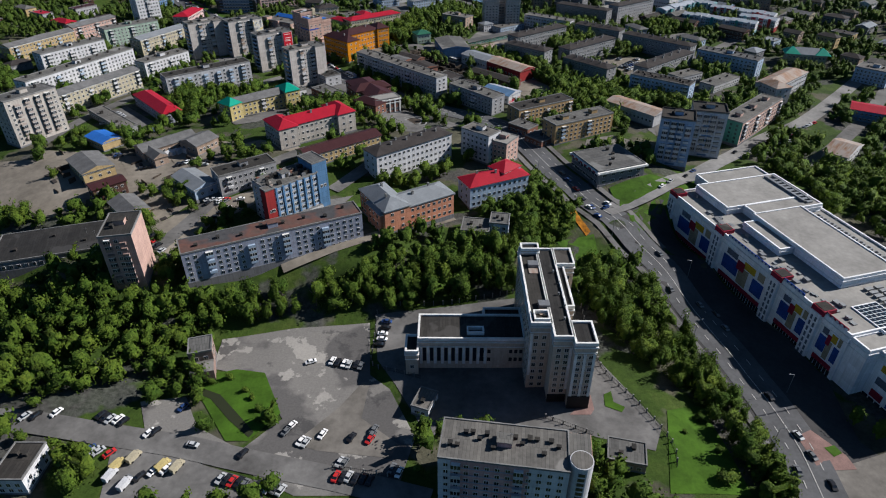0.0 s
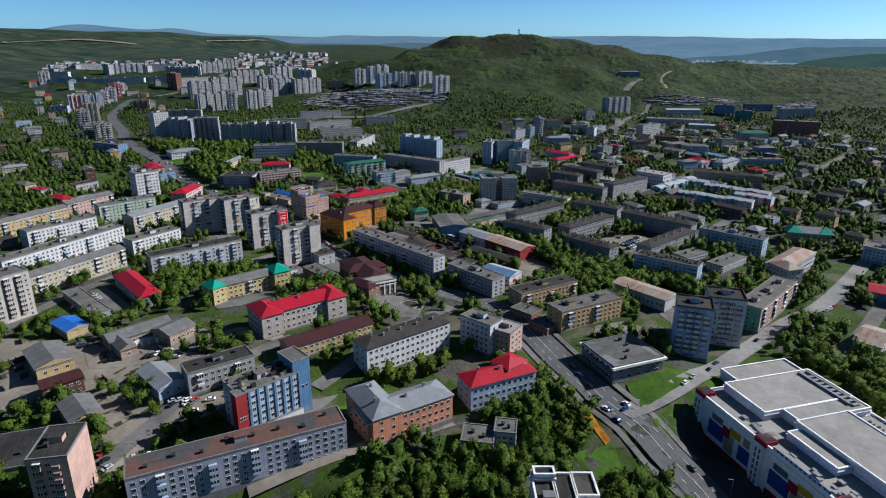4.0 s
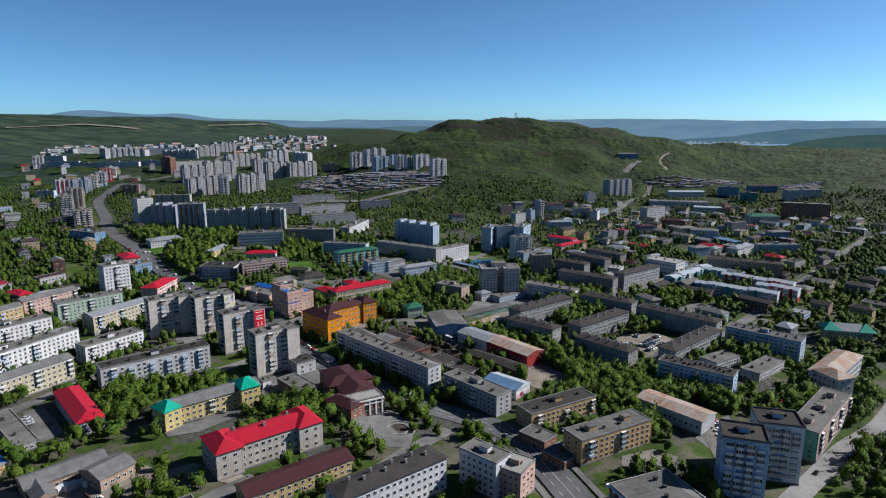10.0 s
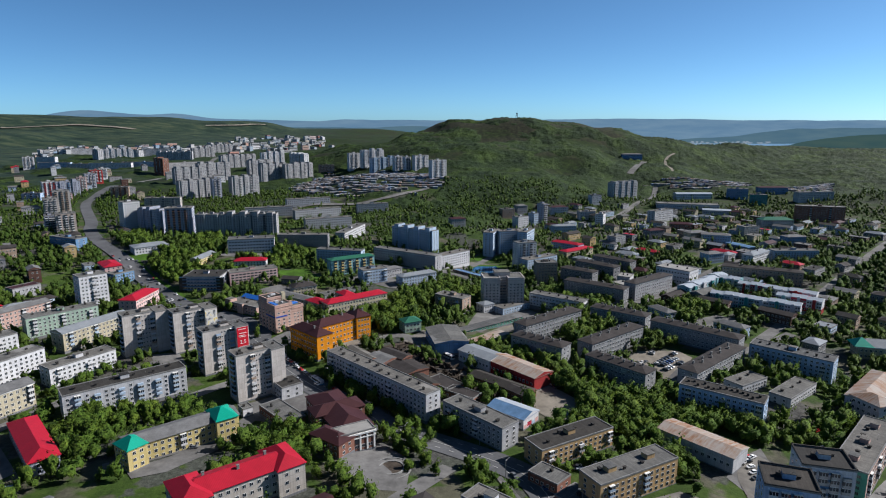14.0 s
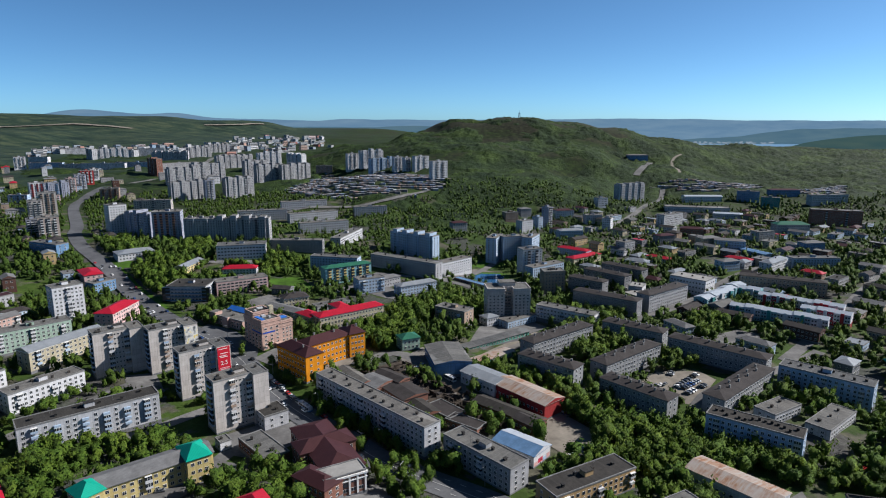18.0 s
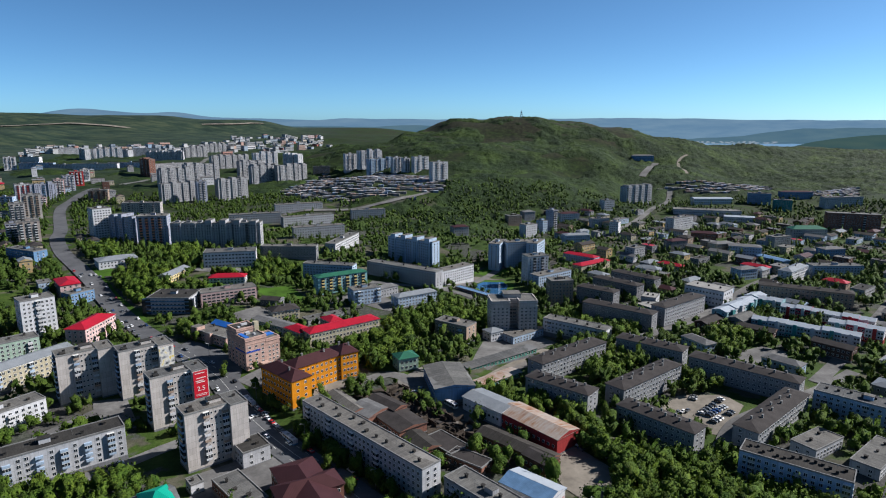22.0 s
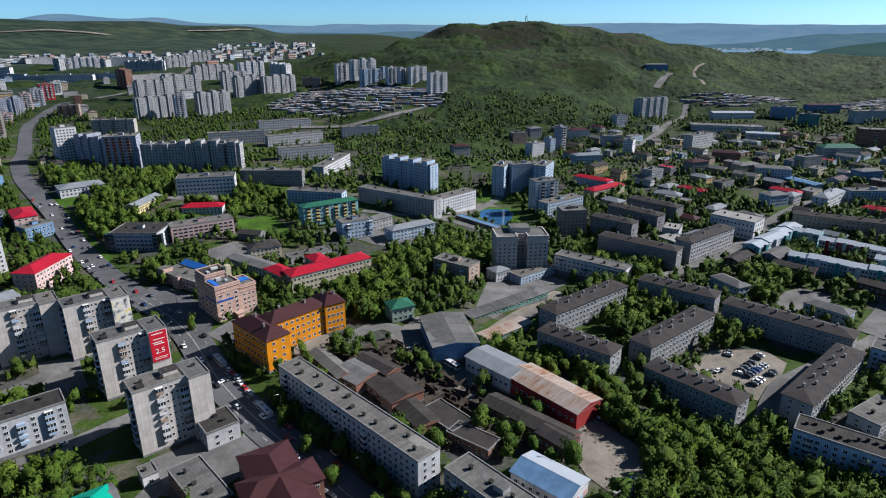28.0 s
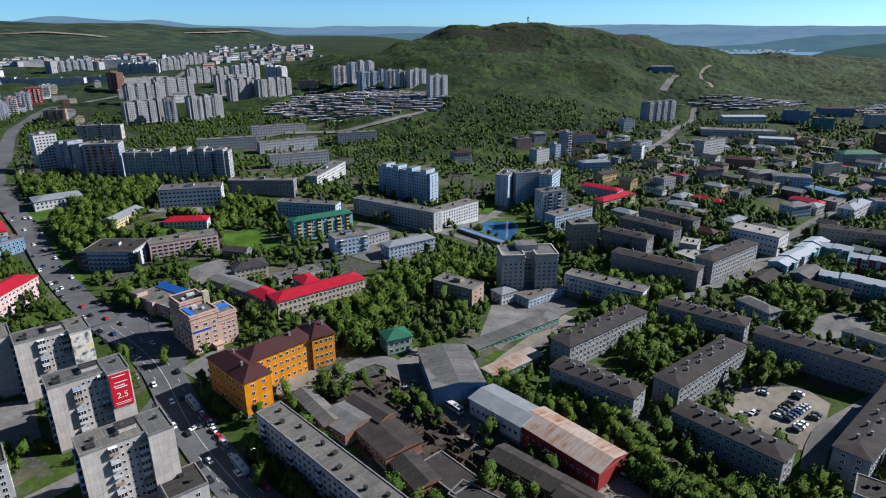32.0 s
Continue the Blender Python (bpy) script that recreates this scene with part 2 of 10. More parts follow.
_b.inputs["Base Color"].default_value, _b.inputs["Roughness"].default_value = (0.02, 0.07, 0.15, 1), 0.06
_b.inputs["Specular IOR Level"].default_value = 0.6
bumped(_t, _b, noise_fac(_t, _t.nodes.new("ShaderNodeTexCoord").outputs["Object"], 0.4, 3), 0.15, 0.3)
GLASS, _t, _b = nodes_of("window_glass")
_b.inputs["Base Color"].default_value, _b.inputs["Roughness"].default_value = (0.014, 0.018, 0.024, 1), 0.1
_b.inputs["Specular IOR Level"].default_value = 0.5
FRAME = surface("window_frame_white", (0.62, 0.62, 0.6), 0.6, 0.3, 3, 0.25)
LEAF = foliage("birch_leaves", (0.064, 0.105, 0.013), (0.091, 0.138, 0.017), (0.122, 0.168, 0.024))
LEAF_FAR = foliage("scrub_leaves", (0.0574, 0.09, 0.0136), (0.0637, 0.0983, 0.0144), (0.0718, 0.1074, 0.0162))
CANOPY = canopy_leaves()
BARK = surface("bark", (0.1048, 0.0917, 0.0786), 0.9, 0.5, 5, 0.4)


def felt(name, c, spread=0.4):
    """Roofing felt laid in strips, with repairs, ponding stains and a tone of its own on each roof."""
    m, t, b = nodes_of(name)
    tc = t.nodes.new("ShaderNodeTexCoord").outputs["Object"]
    br = t.nodes.new("ShaderNodeTexBrick")
    br.inputs["Scale"].default_value = 1.0
    br.inputs["Brick Width"].default_value, br.inputs["Row Height"].default_value = 1.1, 9.0
    br.inputs["Mortar Size"].default_value = 0.05
    br.inputs["Color1"].default_value, br.inputs["Color2"].default_value = (*scaled(c, 1.15), 1), (*scaled(c, 0.82), 1)
    br.inputs["Mortar"].default_value = (*scaled(c, 0.55), 1)
    t.links.new(tc, br.inputs["Vector"])
    f1, f2, f3 = noise_fac(t, tc, 0.09, 4, 0.6), noise_fac(t, tc, 0.7, 5, 0.7), noise_fac(t, tc, 0.05, 3, 0.5)
    out = mixed(t, 0.9, br.outputs[0], ramp(t, f1, [(0.34, (1 - spread,) * 3), (0.66, (1.0, 0.98, 0.94))]), "MULTIPLY")
    out = mixed(t, 0.8, out, ramp(t, f2, [(0.3, (0.66, 0.66, 0.66)), (0.7, (1.0, 1.0, 1.0))]), "MULTIPLY")
    out = mixed(t, ramp(t, f3, [(0.58, (0.0, 0.0, 0.0)), (0.6, (0.55, 0.55, 0.55))]), out, scaled(c, 1.45))
    info = t.nodes.new("ShaderNodeObjectInfo").outputs["Random"]
    out = mixed(t, 1.0, out, ramp(t, info, [(0, (0.72, 0.74, 0.76)), (0.6, (1.0, 0.99, 0.95)), (1, (1.15, 1.08, 1.0))]), "MULTIPLY")
    t.links.new(out, b.inputs["Base Color"])
    b.inputs["Roughness"].default_value = 0.9
    return m


BITUMEN = felt("roof_bitumen", (0.128, 0.128, 0.128))


def patched_felt():
    m, t, b = nodes_of("patched_felt_roof")
    tc = t.nodes.new("ShaderNodeTexCoord").outputs["Object"]
    f1, f2 = noise_fac(t, tc, 0.05, 3, 0.5), noise_fac(t, tc, 0.5, 5, 0.7)
    c = ramp(t, f1, [(0.42, (0.055, 0.055, 0.058)), (0.5, (0.11, 0.055, 0.045)), (0.58, (0.085, 0.06, 0.052)), (0.66, (0.05, 0.05, 0.052))])
    t.links.new(mixed(t, 0.8, c, ramp(t, f2, [(0.3, (0.6, 0.6, 0.6)), (0.7, (1.0, 1.0, 1.0))]), "MULTIPLY"), b.inputs["Base Color"])
    b.inputs["Roughness"].default_value = 0.9
    return m


FELT_PATCHED = patched_felt()
BITUMEN_DARK = felt("roof_felt_dark", (0.0406, 0.0393, 0.0387))
ROOF_LIGHT = surface("roof_membrane_pale", (0.225, 0.218, 0.204), 0.8, 0.05, 0.5, 0.3)
ROOF_RED = seamed("red_sheet_roof", (0.2601, 0.0087, 0.0202), 0.6, 0.5, 0.2)
ROOF_PINE = seamed("dark_green_sheet_roof", (0.020, 0.088, 0.055), 0.6, 0.5, 0.2)
ROOF_GREEN = seamed("green_sheet_roof", (0.0033, 0.2097, 0.1441), 0.6, 0.5, 0.2)
ROOF_BROWN = seamed("brown_sheet_roof", (0.0406, 0.0158, 0.017), 0.6, 0.5, 0.25)
ROOF_GREY = seamed("grey_sheet_roof", (0.1572, 0.1704, 0.1835), 0.6, 0.45, 0.25)
ROOF_WHITE = seamed("bright_sheet_roof", (0.249, 0.2752, 0.3079), 0.6, 0.5, 0.12)
ROOF_SLATE = seamed("asbestos_slate_roof", (0.108, 0.108, 0.109), 0.4, 0.9, 0.4)
ROOF_OLD = seamed("old_brown_slate_roof", (0.034, 0.030, 0.029), 0.4, 0.9, 0.4)
ROOF_FADED = seamed("faded_blue_roof", (0.0852, 0.1572, 0.2621), 0.6, 0.5, 0.35)
ROOF_BLUE = seamed("blue_sheet_roof", (0.0197, 0.1048, 0.3604), 0.6, 0.5, 0.2)
def rusted():
    m, t, b = nodes_of("rust_streaked_sheet")
    tc = t.nodes.new("ShaderNodeTexCoord").outputs["Object"]
    mp = t.nodes.new("ShaderNodeMapping")
    mp.inputs["Scale"].default_value = (0.9, 0.12, 0.12)
    t.links.new(tc, mp.inputs["Vector"])
    f1, f2 = noise_fac(t, mp.outputs[0], 1.0, 5, 0.65), noise_fac(t, tc, 0.09, 4, 0.6)
    c = ramp(t, f1, [(0.35, (0.23, 0.21, 0.19)), (0.5, (0.20, 0.13, 0.09)), (0.62, (0.16, 0.075, 0.042)), (0.72, (0.085, 0.047, 0.034))])
    c = mixed(t, ramp(t, f2, [(0.4, (0.0, 0.0, 0.0)), (0.6, (0.8, 0.8, 0.8))]), c, (0.24, 0.22, 0.20))
    t.links.new(c, b.inputs["Base Color"])
    b.inputs["Roughness"].default_value = 0.8
    return m


ROOF_RUST = rusted()
FLASHING = surface("roof_edge_sheet", (0.1572, 0.1572, 0.154), 0.7, 0.2, 1.5, 0.35)
METAL = surface("galvanised_metal", (0.2293, 0.2359, 0.2424), 0.5, 1, 4, 0.2, 0.6)
DARK_METAL = surface("dark_metal", (0.0262, 0.0262, 0.0295), 0.55, 1, 4, 0.2)
BANNER_BLUE = surface("deep_blue_panel", (0.02, 0.06, 0.30), 0.5, 0.1, 1.0, 0.15)
WALLS = {}
for _n, _c in dict(
        grey=(0.42, 0.425, 0.445), pale=(0.57, 0.58, 0.605), white=(0.73, 0.74, 0.77), dark=(0.235, 0.24, 0.255), yellow=(0.55, 0.41, 0.21),
        cream=(0.54, 0.485, 0.35), lemon=(0.66, 0.54, 0.24), chalk=(0.54, 0.50, 0.455), bluish=(0.42, 0.56, 0.76), crimson=(0.55, 0.05, 0.09), panel=(0.62, 0.575, 0.54), rosewall=(0.66, 0.40, 0.38), smoke=(0.32, 0.33, 0.345), clay=(0.33, 0.235, 0.205), orange=(0.78, 0.29, 0.012), pink=(0.60, 0.40, 0.34), salmon=(0.72, 0.32, 0.20), blue=(0.16, 0.30, 0.50),
        sky=(0.45, 0.58, 0.74), mint=(0.42, 0.56, 0.46), green=(0.10, 0.36, 0.28), red=(0.40, 0.045, 0.045), brick=(0.27, 0.13, 0.095),
        tan=(0.42, 0.315, 0.245), brown=(0.13, 0.07, 0.055), ochre=(0.60, 0.41, 0.21), ash=(0.50, 0.47, 0.45), brickpink=(0.62, 0.42, 0.35), blush=(0.68, 0.47, 0.45), aqua=(0.30, 0.55, 0.60), rose=(0.48, 0.41, 0.37), azure=(0.115, 0.25, 0.44), lilac=(0.40, 0.43, 0.53), teal=(0.06, 0.30, 0.30)).items():
    WALLS[_n] = panels(_n + "_wall", scaled(_c, 0.69))

# ---------------------------------------------------------------- shapes


class Shape:
    """Faces gathered for one mesh."""

    def __init__(self):
        self.v, self.f, self.m = [], [], []

    def face(self, pts, m=0):
        n = len(self.v)
        self.v.extend(pts)
        self.f.append(tuple(range(n, n + len(pts))))
        self.m.append(m)

    def box(self, x0, x1, y0, y1, z0, z1, m=0, top=None, skip=""):
        n = len(self.v)
        self.v.extend([(x0, y0, z0), (x1, y0, z0), (x1, y1, z0), (x0, y1, z0), (x0, y0, z1), (x1, y0, z1), (x1, y1, z1), (x0, y1, z1)])
        for key, q in (("b", (3, 2, 1, 0)), ("t", (4, 5, 6, 7)), ("f", (0, 1, 5, 4)), ("r", (1, 2, 6, 5)), ("k", (2, 3, 7, 6)), ("l", (3, 0, 4, 7))):
            if key in skip:
                continue
            self.f.append(tuple(n + i for i in q))
            self.m.append(top if key == "t" and top is not None else m)
        return self

    def tube(self, x, y, z0, z1, r0, r1, sides=8, m=0):
        n = len(self.v)
        for z, r in ((z0, r0), (z1, r1)):
            self.v.extend((x + r * math.cos(a * math.tau / sides), y + r * math.sin(a * math.tau / sides), z) for a in range(sides))
        for a in range(sides):
            b = (a + 1) % sides
            self.f.append((n + a, n + b, n + sides + b, n + sides + a))
            self.m.append(m)
        self.f.append(tuple(n + sides + a for a in range(sides)))
        self.m.append(m)
        return self

    def bar(self, a, b, r=0.05, m=0):
        """A square bar between two points."""
        a, b = Vector(a), Vector(b)
        d = (b - a).normalized()
        s = d.orthogonal().normalized() * r
        u = d.cross(s).normalized() * r
        n = len(self.v)
        for p in (a, b):
            self.v.extend(tuple(p + q) for q in (s + u, s - u, -s - u, -s + u))
        for k in range(4):
            j = (k + 1) % 4
            self.f.append((n + k, n + j, n + 4 + j, n + 4 + k))
            self.m.append(m)
        return self

    def mesh(self, name, mats):
        me = bpy.data.meshes.new(name)
        me.from_pydata(self.v, [], self.f)
        for mm in mats:
            me.materials.append(mm)
        me.polygons.foreach_set("material_index", self.m)
        me.update()
        return me


def part(name, shape, mats, parent, label=""):
    data = shape if isinstance(shape, bpy.types.Mesh) else shape.mesh(name, mats if isinstance(mats, (list, tuple)) else [mats])
    ob = new(name, data)
    ob.parent = parent
    if label:
        ob["label"] = label
    return ob


def thing(name, m, label, category, group="", kind=""):
    ob = new(name)
    ob.matrix_basis = m
    return tagged(ob, label, category, group, kind)


def array_mesh(name, v, f, mats, midx=None, nrm=None):
    """A mesh from arrays of corners and of faces with the same number of sides; nrm: a shading normal for each corner."""
    me = bpy.data.meshes.new(name)
    v, f = np.asarray(v, np.float32), np.asarray(f, np.int32)
    k = f.shape[1]
    me.vertices.add(len(v))
    me.vertices.foreach_set("co", v.ravel())
    me.loops.add(f.size)
    me.loops.foreach_set("vertex_index", f.ravel())
    me.polygons.add(len(f))
    me.polygons.foreach_set("loop_start", np.arange(0, f.size, k, dtype=np.int32))
    for mm in mats:
        me.materials.append(mm)
    if midx is not None:
        me.polygons.foreach_set("material_index", np.asarray(midx, np.int32))
    me.update(calc_edges=True)
    if nrm is not None:
        me.attributes.new("custom_normal", "FLOAT_VECTOR", "POINT").data.foreach_set("vector", np.asarray(nrm, np.float32).ravel())
        me.update()
    return me


# ---------------------------------------------------------------- shape of the land
SPOTS = []
def spot(x, y, z, reach=60.0):
    SPOTS.append((x, y, z, reach))
# valley of the stream in front
spot(-200, 60, -14); spot(-92, 92, -14.7); spot(-33, 88, -15.5); spot(10, 90, -14); spot(50, 78, -13)
spot(-100, 30, -14); spot(0, 30, -14); spot(60, 25, -14); spot(-260, 120, -8); spot(-180, 100, -10)
# main road climbing past the mall
spot(140, 30, -19); spot(112, 78, -19.5, 40); spot(97, 120, -17.5, 40); spot(83, 157, -11.5, 40); spot(76, 195, -2.5, 40)
spot(58, 222, 1, 40); spot(122, 186, -18, 30); spot(136, 140, -20, 40); spot(150, 88, -20, 40); spot(180, 120, -17); spot(240, 60, -17); spot(250, 160, -15)
spot(103, 235, 3); spot(150, 240, -3)
# first terrace
spot(-108, 126, -1, 40); spot(-40, 158, 3.5, 40); spot(-81, 168, 7, 40); spot(5, 165, -1, 40); spot(45, 165, -6, 40)
spot(-150, 140, 3); spot(-60, 270, 9); spot(-120, 250, 10); spot(-200, 250, 9); spot(20, 215, 2, 40); spot(-300, 300, 9)
# town floor
spot(-105, 376, 3); spot(0, 348, 2.5); spot(100, 280, 3); spot(141, 305, 2); spot(172, 280, -5); spot(230, 240, -8)
spot(128, 385, -2); spot(64, 384, 3); spot(-50, 460, 8); spot(-45, 540, 6); spot(72, 560, -3); spot(185, 400, 3)
spot(251, 410, -2); spot(-258, 425, 6); spot(-232, 530, 10); spot(-300, 570, 9); spot(330, 300, -8); spot(380, 480, 0)
spot(112, 513, 3); spot(157, 540, 3); spot(240, 617, 4); spot(170, 730, 4); spot(243, 714, 7); spot(105, 700, 1)
spot(60, 711, -1); spot(-10, 750, 4); spot(-110, 650, 9); spot(350, 700, 8)
# rising ground behind
spot(-200, 760, 22, 80); spot(-88, 833, 17, 60); spot(-350, 800, 24, 120); spot(-300, 1000, 30, 120); spot(-130, 900, 22, 80)
spot(-350, 1190, 33, 120); spot(-269, 1306, 40, 120); spot(-660, 1530, 45, 250); spot(-600, 900, 26, 200); spot(-900, 1200, 36, 250)
spot(350, 930, 12, 120); spot(350, 1170, 24, 120); spot(600, 900, 14, 200); spot(700, 1300, 34, 250); spot(140, 900, 10, 100)
spot(-1500, 2200, 56, 500); spot(-500, 2300, 62, 400); spot(-700, 3200, 84, 500)
# plateau with towers
spot(5, 1130, 58, 60); spot(-120, 1150, 60, 80); spot(-100, 1060, 52, 70); spot(-190, 1010, 40, 70); spot(60, 1000, 26, 60)
spot(-30, 960, 25, 60)
# long hill with the summit
spot(200, 1740, 168, 170); spot(60, 1720, 158, 150); spot(-60, 1650, 128, 130); spot(330, 1740, 158, 150); spot(80, 1450, 112, 130)
spot(250, 1420, 96, 130); spot(420, 1700, 140, 150); spot(560, 1700, 112, 170); spot(150, 1230, 62, 100); spot(260, 1250, 50, 100)
spot(-180, 1650, 98, 150); spot(-320, 1750, 74, 150); spot(450, 1400, 60, 130); spot(740, 1750, 92, 200)
# ridge on the far side and the water beyond
spot(1000, 1900, 84, 250); spot(1300, 1900, 74, 250); spot(1700, 1900, 66, 300); spot(900, 1500, 50, 200); spot(1400, 1400, 40, 300)
spot(200, 2400, 110, 300); spot(900, 2600, 60, 300); spot(1500, 2700, 40, 400)
spot(1400, 4300, -6, 700); spot(2600, 4300, -6, 800); spot(2600, 2600, 30, 600); spot(200, 4000, 60, 500)
spot(-2500, 3500, 196, 420); spot(-1750, 3650, 184, 320); spot(-1250, 3800, 162, 280); spot(-2000, 2650, 112, 350); spot(-3200, 3300, 200, 500); spot(-2600, 1600, 70, 500); spot(-2500, 4400, 170, 500); spot(-700, 4300, 110, 400)
spot(0, -300, -15, 200); spot(-500, 0, -6, 200); spot(500, 0, -18, 200); spot(-700, 500, 14, 200); spot(700, 500, -2, 200)
spot(-2000, -1500, 0, 900); spot(2000, -1500, -10, 900)
_S = np.array(SPOTS)
def ground(x, y):
    """Height of the ground."""
    x = np.asarray(x, float); y = np.asarray(y, float)
    num = np.zeros(np.broadcast(x, y).shape); den = num.copy()
    for sx, sy, sz, r in _S:
        d2 = ((x - sx) ** 2 + (y - sy) ** 2) / (r * r)
        w = 1.0 / (0.05 + d2) ** 2
        num += w * sz; den += w
    return num / den


# ---------------------------------------------------------------- ground


def spaced(lo, hi, near_lo, near_hi, fine, grow):
    """Grid lines, fine between near_lo and near_hi and wider apart outside."""
    mid = list(np.arange(near_lo, near_hi + 0.1, fine))
    up, step = mid[-1], fine
    while up < hi:
        step = min(step * grow, 130)
        up += step
        mid.append(min(up, hi))
    down, step = mid[0], fine
    while down > lo:
        step = min(step * grow, 130)
        down -= step
        mid.insert(0, max(down, lo))
    return np.array(mid)


GX = spaced(-4200, 4200, -320, 320, 7.0, 1.045)
GY = spaced(-1500, 4900, -20, 520, 7.0, 1.02)
_gx, _gy = np.meshgrid(GX, GY)
_gz = ground(_gx, _gy)
_far = np.clip((_gy - 950) / 500, 0, 1)
_wob = np.array([noise.fractal(Vector((a / 170, b / 170, 0.3)), 1.0, 2.0, 5) for a, b in zip(_gx.ravel(), _gy.ravel())]).reshape(_gx.shape)
_gz = _gz + _far * _wob * 9 * np.clip((4200 - _gy) / 1500, 0, 1)
_nx, _ny = len(GX), len(GY)
_id = np.arange(_nx * _ny).reshape(_ny, _nx)
_f = np.stack([_id[:-1, :-1], _id[:-1, 1:], _id[1:, 1:], _id[1:, :-1]], -1).reshape(-1, 4)
ground_sheet = new("ground", array_mesh("ground", np.stack([_gx, _gy, _gz], -1).reshape(-1, 3), _f, [GROUND]))
ground_sheet.data.polygons.foreach_set("use_smooth", np.ones(len(_f), bool))
tagged(ground_sheet, "rolling grassy and earthy ground of a northern town", "ground", kind="structure")


def sheet_z(x, y):
    """Height of the ground sheet itself, between its grid lines."""
    i = int(np.clip(np.searchsorted(GX, x) - 1, 0, _nx - 2))
    j = int(np.clip(np.searchsorted(GY, y) - 1, 0, _ny - 2))
    a = (x - GX[i]) / (GX[i + 1] - GX[i])
    b = (y - GY[j]) / (GY[j + 1] - GY[j])
    return float((_gz[j, i] * (1 - a) + _gz[j, i + 1] * a) * (1 - b) + (_gz[j + 1, i] * (1 - a) + _gz[j + 1, i + 1] * a) * b)


FOOT = []      # footprints kept clear of trees: x, y, half length, half width, cos, sin
CLEAR = []     # polygons kept clear of trees
STRIPS = []    # road lines kept clear of trees


def smooth_line(pts, step=7.0):
    """Points along a soft curve through pts."""
    p = np.array(pts, float)
    out = []
    for k in range(len(p) - 1):
        a, b, c, d = p[max(k - 1, 0)], p[k], p[k + 1], p[min(k + 2, len(p) - 1)]
        n = max(2, int(np.linalg.norm(c - b) / step))
        for t in np.arange(n) / n:
            out.append(0.5 * (2 * b + (c - a) * t + (2 * a - 5 * b + 4 * c - d) * t * t + (3 * b - a - 3 * c + d) * t ** 3))
    out.append(p[-1])
    return np.array(out)


def strip(name, pts, width, mat, lift=0.22, label="", shift=0.0, category="road", clear=True, margin=1.5):
    """A band draped on the ground along a line."""
    p = smooth_line(pts)
    d = np.gradient(p, axis=0)
    d /= np.linalg.norm(d, axis=1)[:, None]
    n = np.stack([-d[:, 1], d[:, 0]], -1)
    k = max(2, int(width / 5) + 1)
    v = []
    for s in np.linspace(-width / 2, width / 2, k):
        q = p + n * (s + shift)
        v.append([(x, y, sheet_z(x, y) + lift) for x, y in q])
    v = np.array(v).transpose(1, 0, 2)
    v[:, :, 2] = np.maximum(v[:, :, 2], v[:, :, 2].mean(axis=1, keepdims=True))
    ids = np.arange(len(p) * k).reshape(len(p), k)
    f = np.stack([ids[:-1, :-1], ids[:-1, 1:], ids[1:, 1:], ids[1:, :-1]], -1).reshape(-1, 4)[:, ::-1]
    ob = new(name, array_mesh(name, v.reshape(-1, 3), f, [mat]))
    tagged(ob, label, category, kind="structure")
    if clear:
        STRIPS.append((p, width / 2 + margin))
    return ob


def patch(name, pts, mat, lift=0.16, label="", category="pavement", clear=True):
    """A flat area draped on the ground inside a polygon."""
    bm = bmesh.new()
    bm.faces.new([bm.verts.new((x, y, 0)) for x, y in pts])
    bmesh.ops.triangulate(bm, faces=bm.faces[:])
    xs, ys = [p[0] for p in pts], [p[1] for p in pts]
    for lo, hi, nrm in ((min(xs), max(xs), (1, 0, 0)), (min(ys), max(ys), (0, 1, 0))):
        c = math.ceil(lo / 7) * 7
        while c < hi:
            bmesh.ops.bisect_plane(bm, geom=bm.verts[:] + bm.edges[:] + bm.faces[:], plane_co=Vector(nrm) * c, plane_no=nrm)
            c += 7
    for v in bm.verts:
        v.co.z = sheet_z(v.co.x, v.co.y) + lift
    bmesh.ops.recalc_face_normals(bm, faces=bm.faces[:])
    if bm.faces[:] and sum(f.normal.z for f in bm.faces) < 0:
        bmesh.ops.reverse_faces(bm, faces=bm.faces[:])
    me = bpy.data.meshes.new(name)
    bm.to_mesh(me)
    bm.free()
    me.materials.append(mat)
    ob = new(name, me)
    if clear:
        CLEAR.append(np.array(pts, float))
    return tagged(ob, label, category, kind="structure")


# ---------------------------------------------------------------- roads and yards
strip("road_main", [(118.0, 26.0), (119.3, 41.3), (120.9, 58.5), (120.6, 70.0), (119.3, 83.4), (115.2, 101.0), (111.5, 115.6), (107.5, 135.3), (97.0, 167.0), (79.0, 195.5), (62.0, 226.5), (48.5, 263.9), (35.4, 294.3), (-22.7, 333.5), (-44.0, 353.6), (-70.0, 378.2), (-102.4, 415.1), (-136.0, 459.8), (-177.6, 496.2)], 16, ASPHALT, 0.3, "broad asphalt avenue")
strip("road_boulevard", [(-177.6, 496.2), (-210.6, 528.7), (-247.2, 568.3), (-297.4, 628.7), (-338.3, 670.9), (-389.1, 730.5), (-439.1, 802.5), (-466.8, 855.3), (-566.9, 1019.7), (-591.4, 1093.6), (-617.4, 1209.1)], 15, ASPHALT, 0.5, "asphalt boulevard leading into the distance", margin=5)
strip("road_branch", [(80.4, 193.5), (110.4, 210.9), (149.2, 243.4), (198.9, 287.7), (237.6, 314.5), (281.4, 356.7), (357.6, 436.5)], 10, PALE_ROAD, 0.34, "side street climbing past the lawn")
strip("track", [(-72.9, 139.7), (-37.6, 157.5), (-20.9, 170.3), (2.6, 184.1)], 6, DUST, 0.3, "dusty track below the long block")
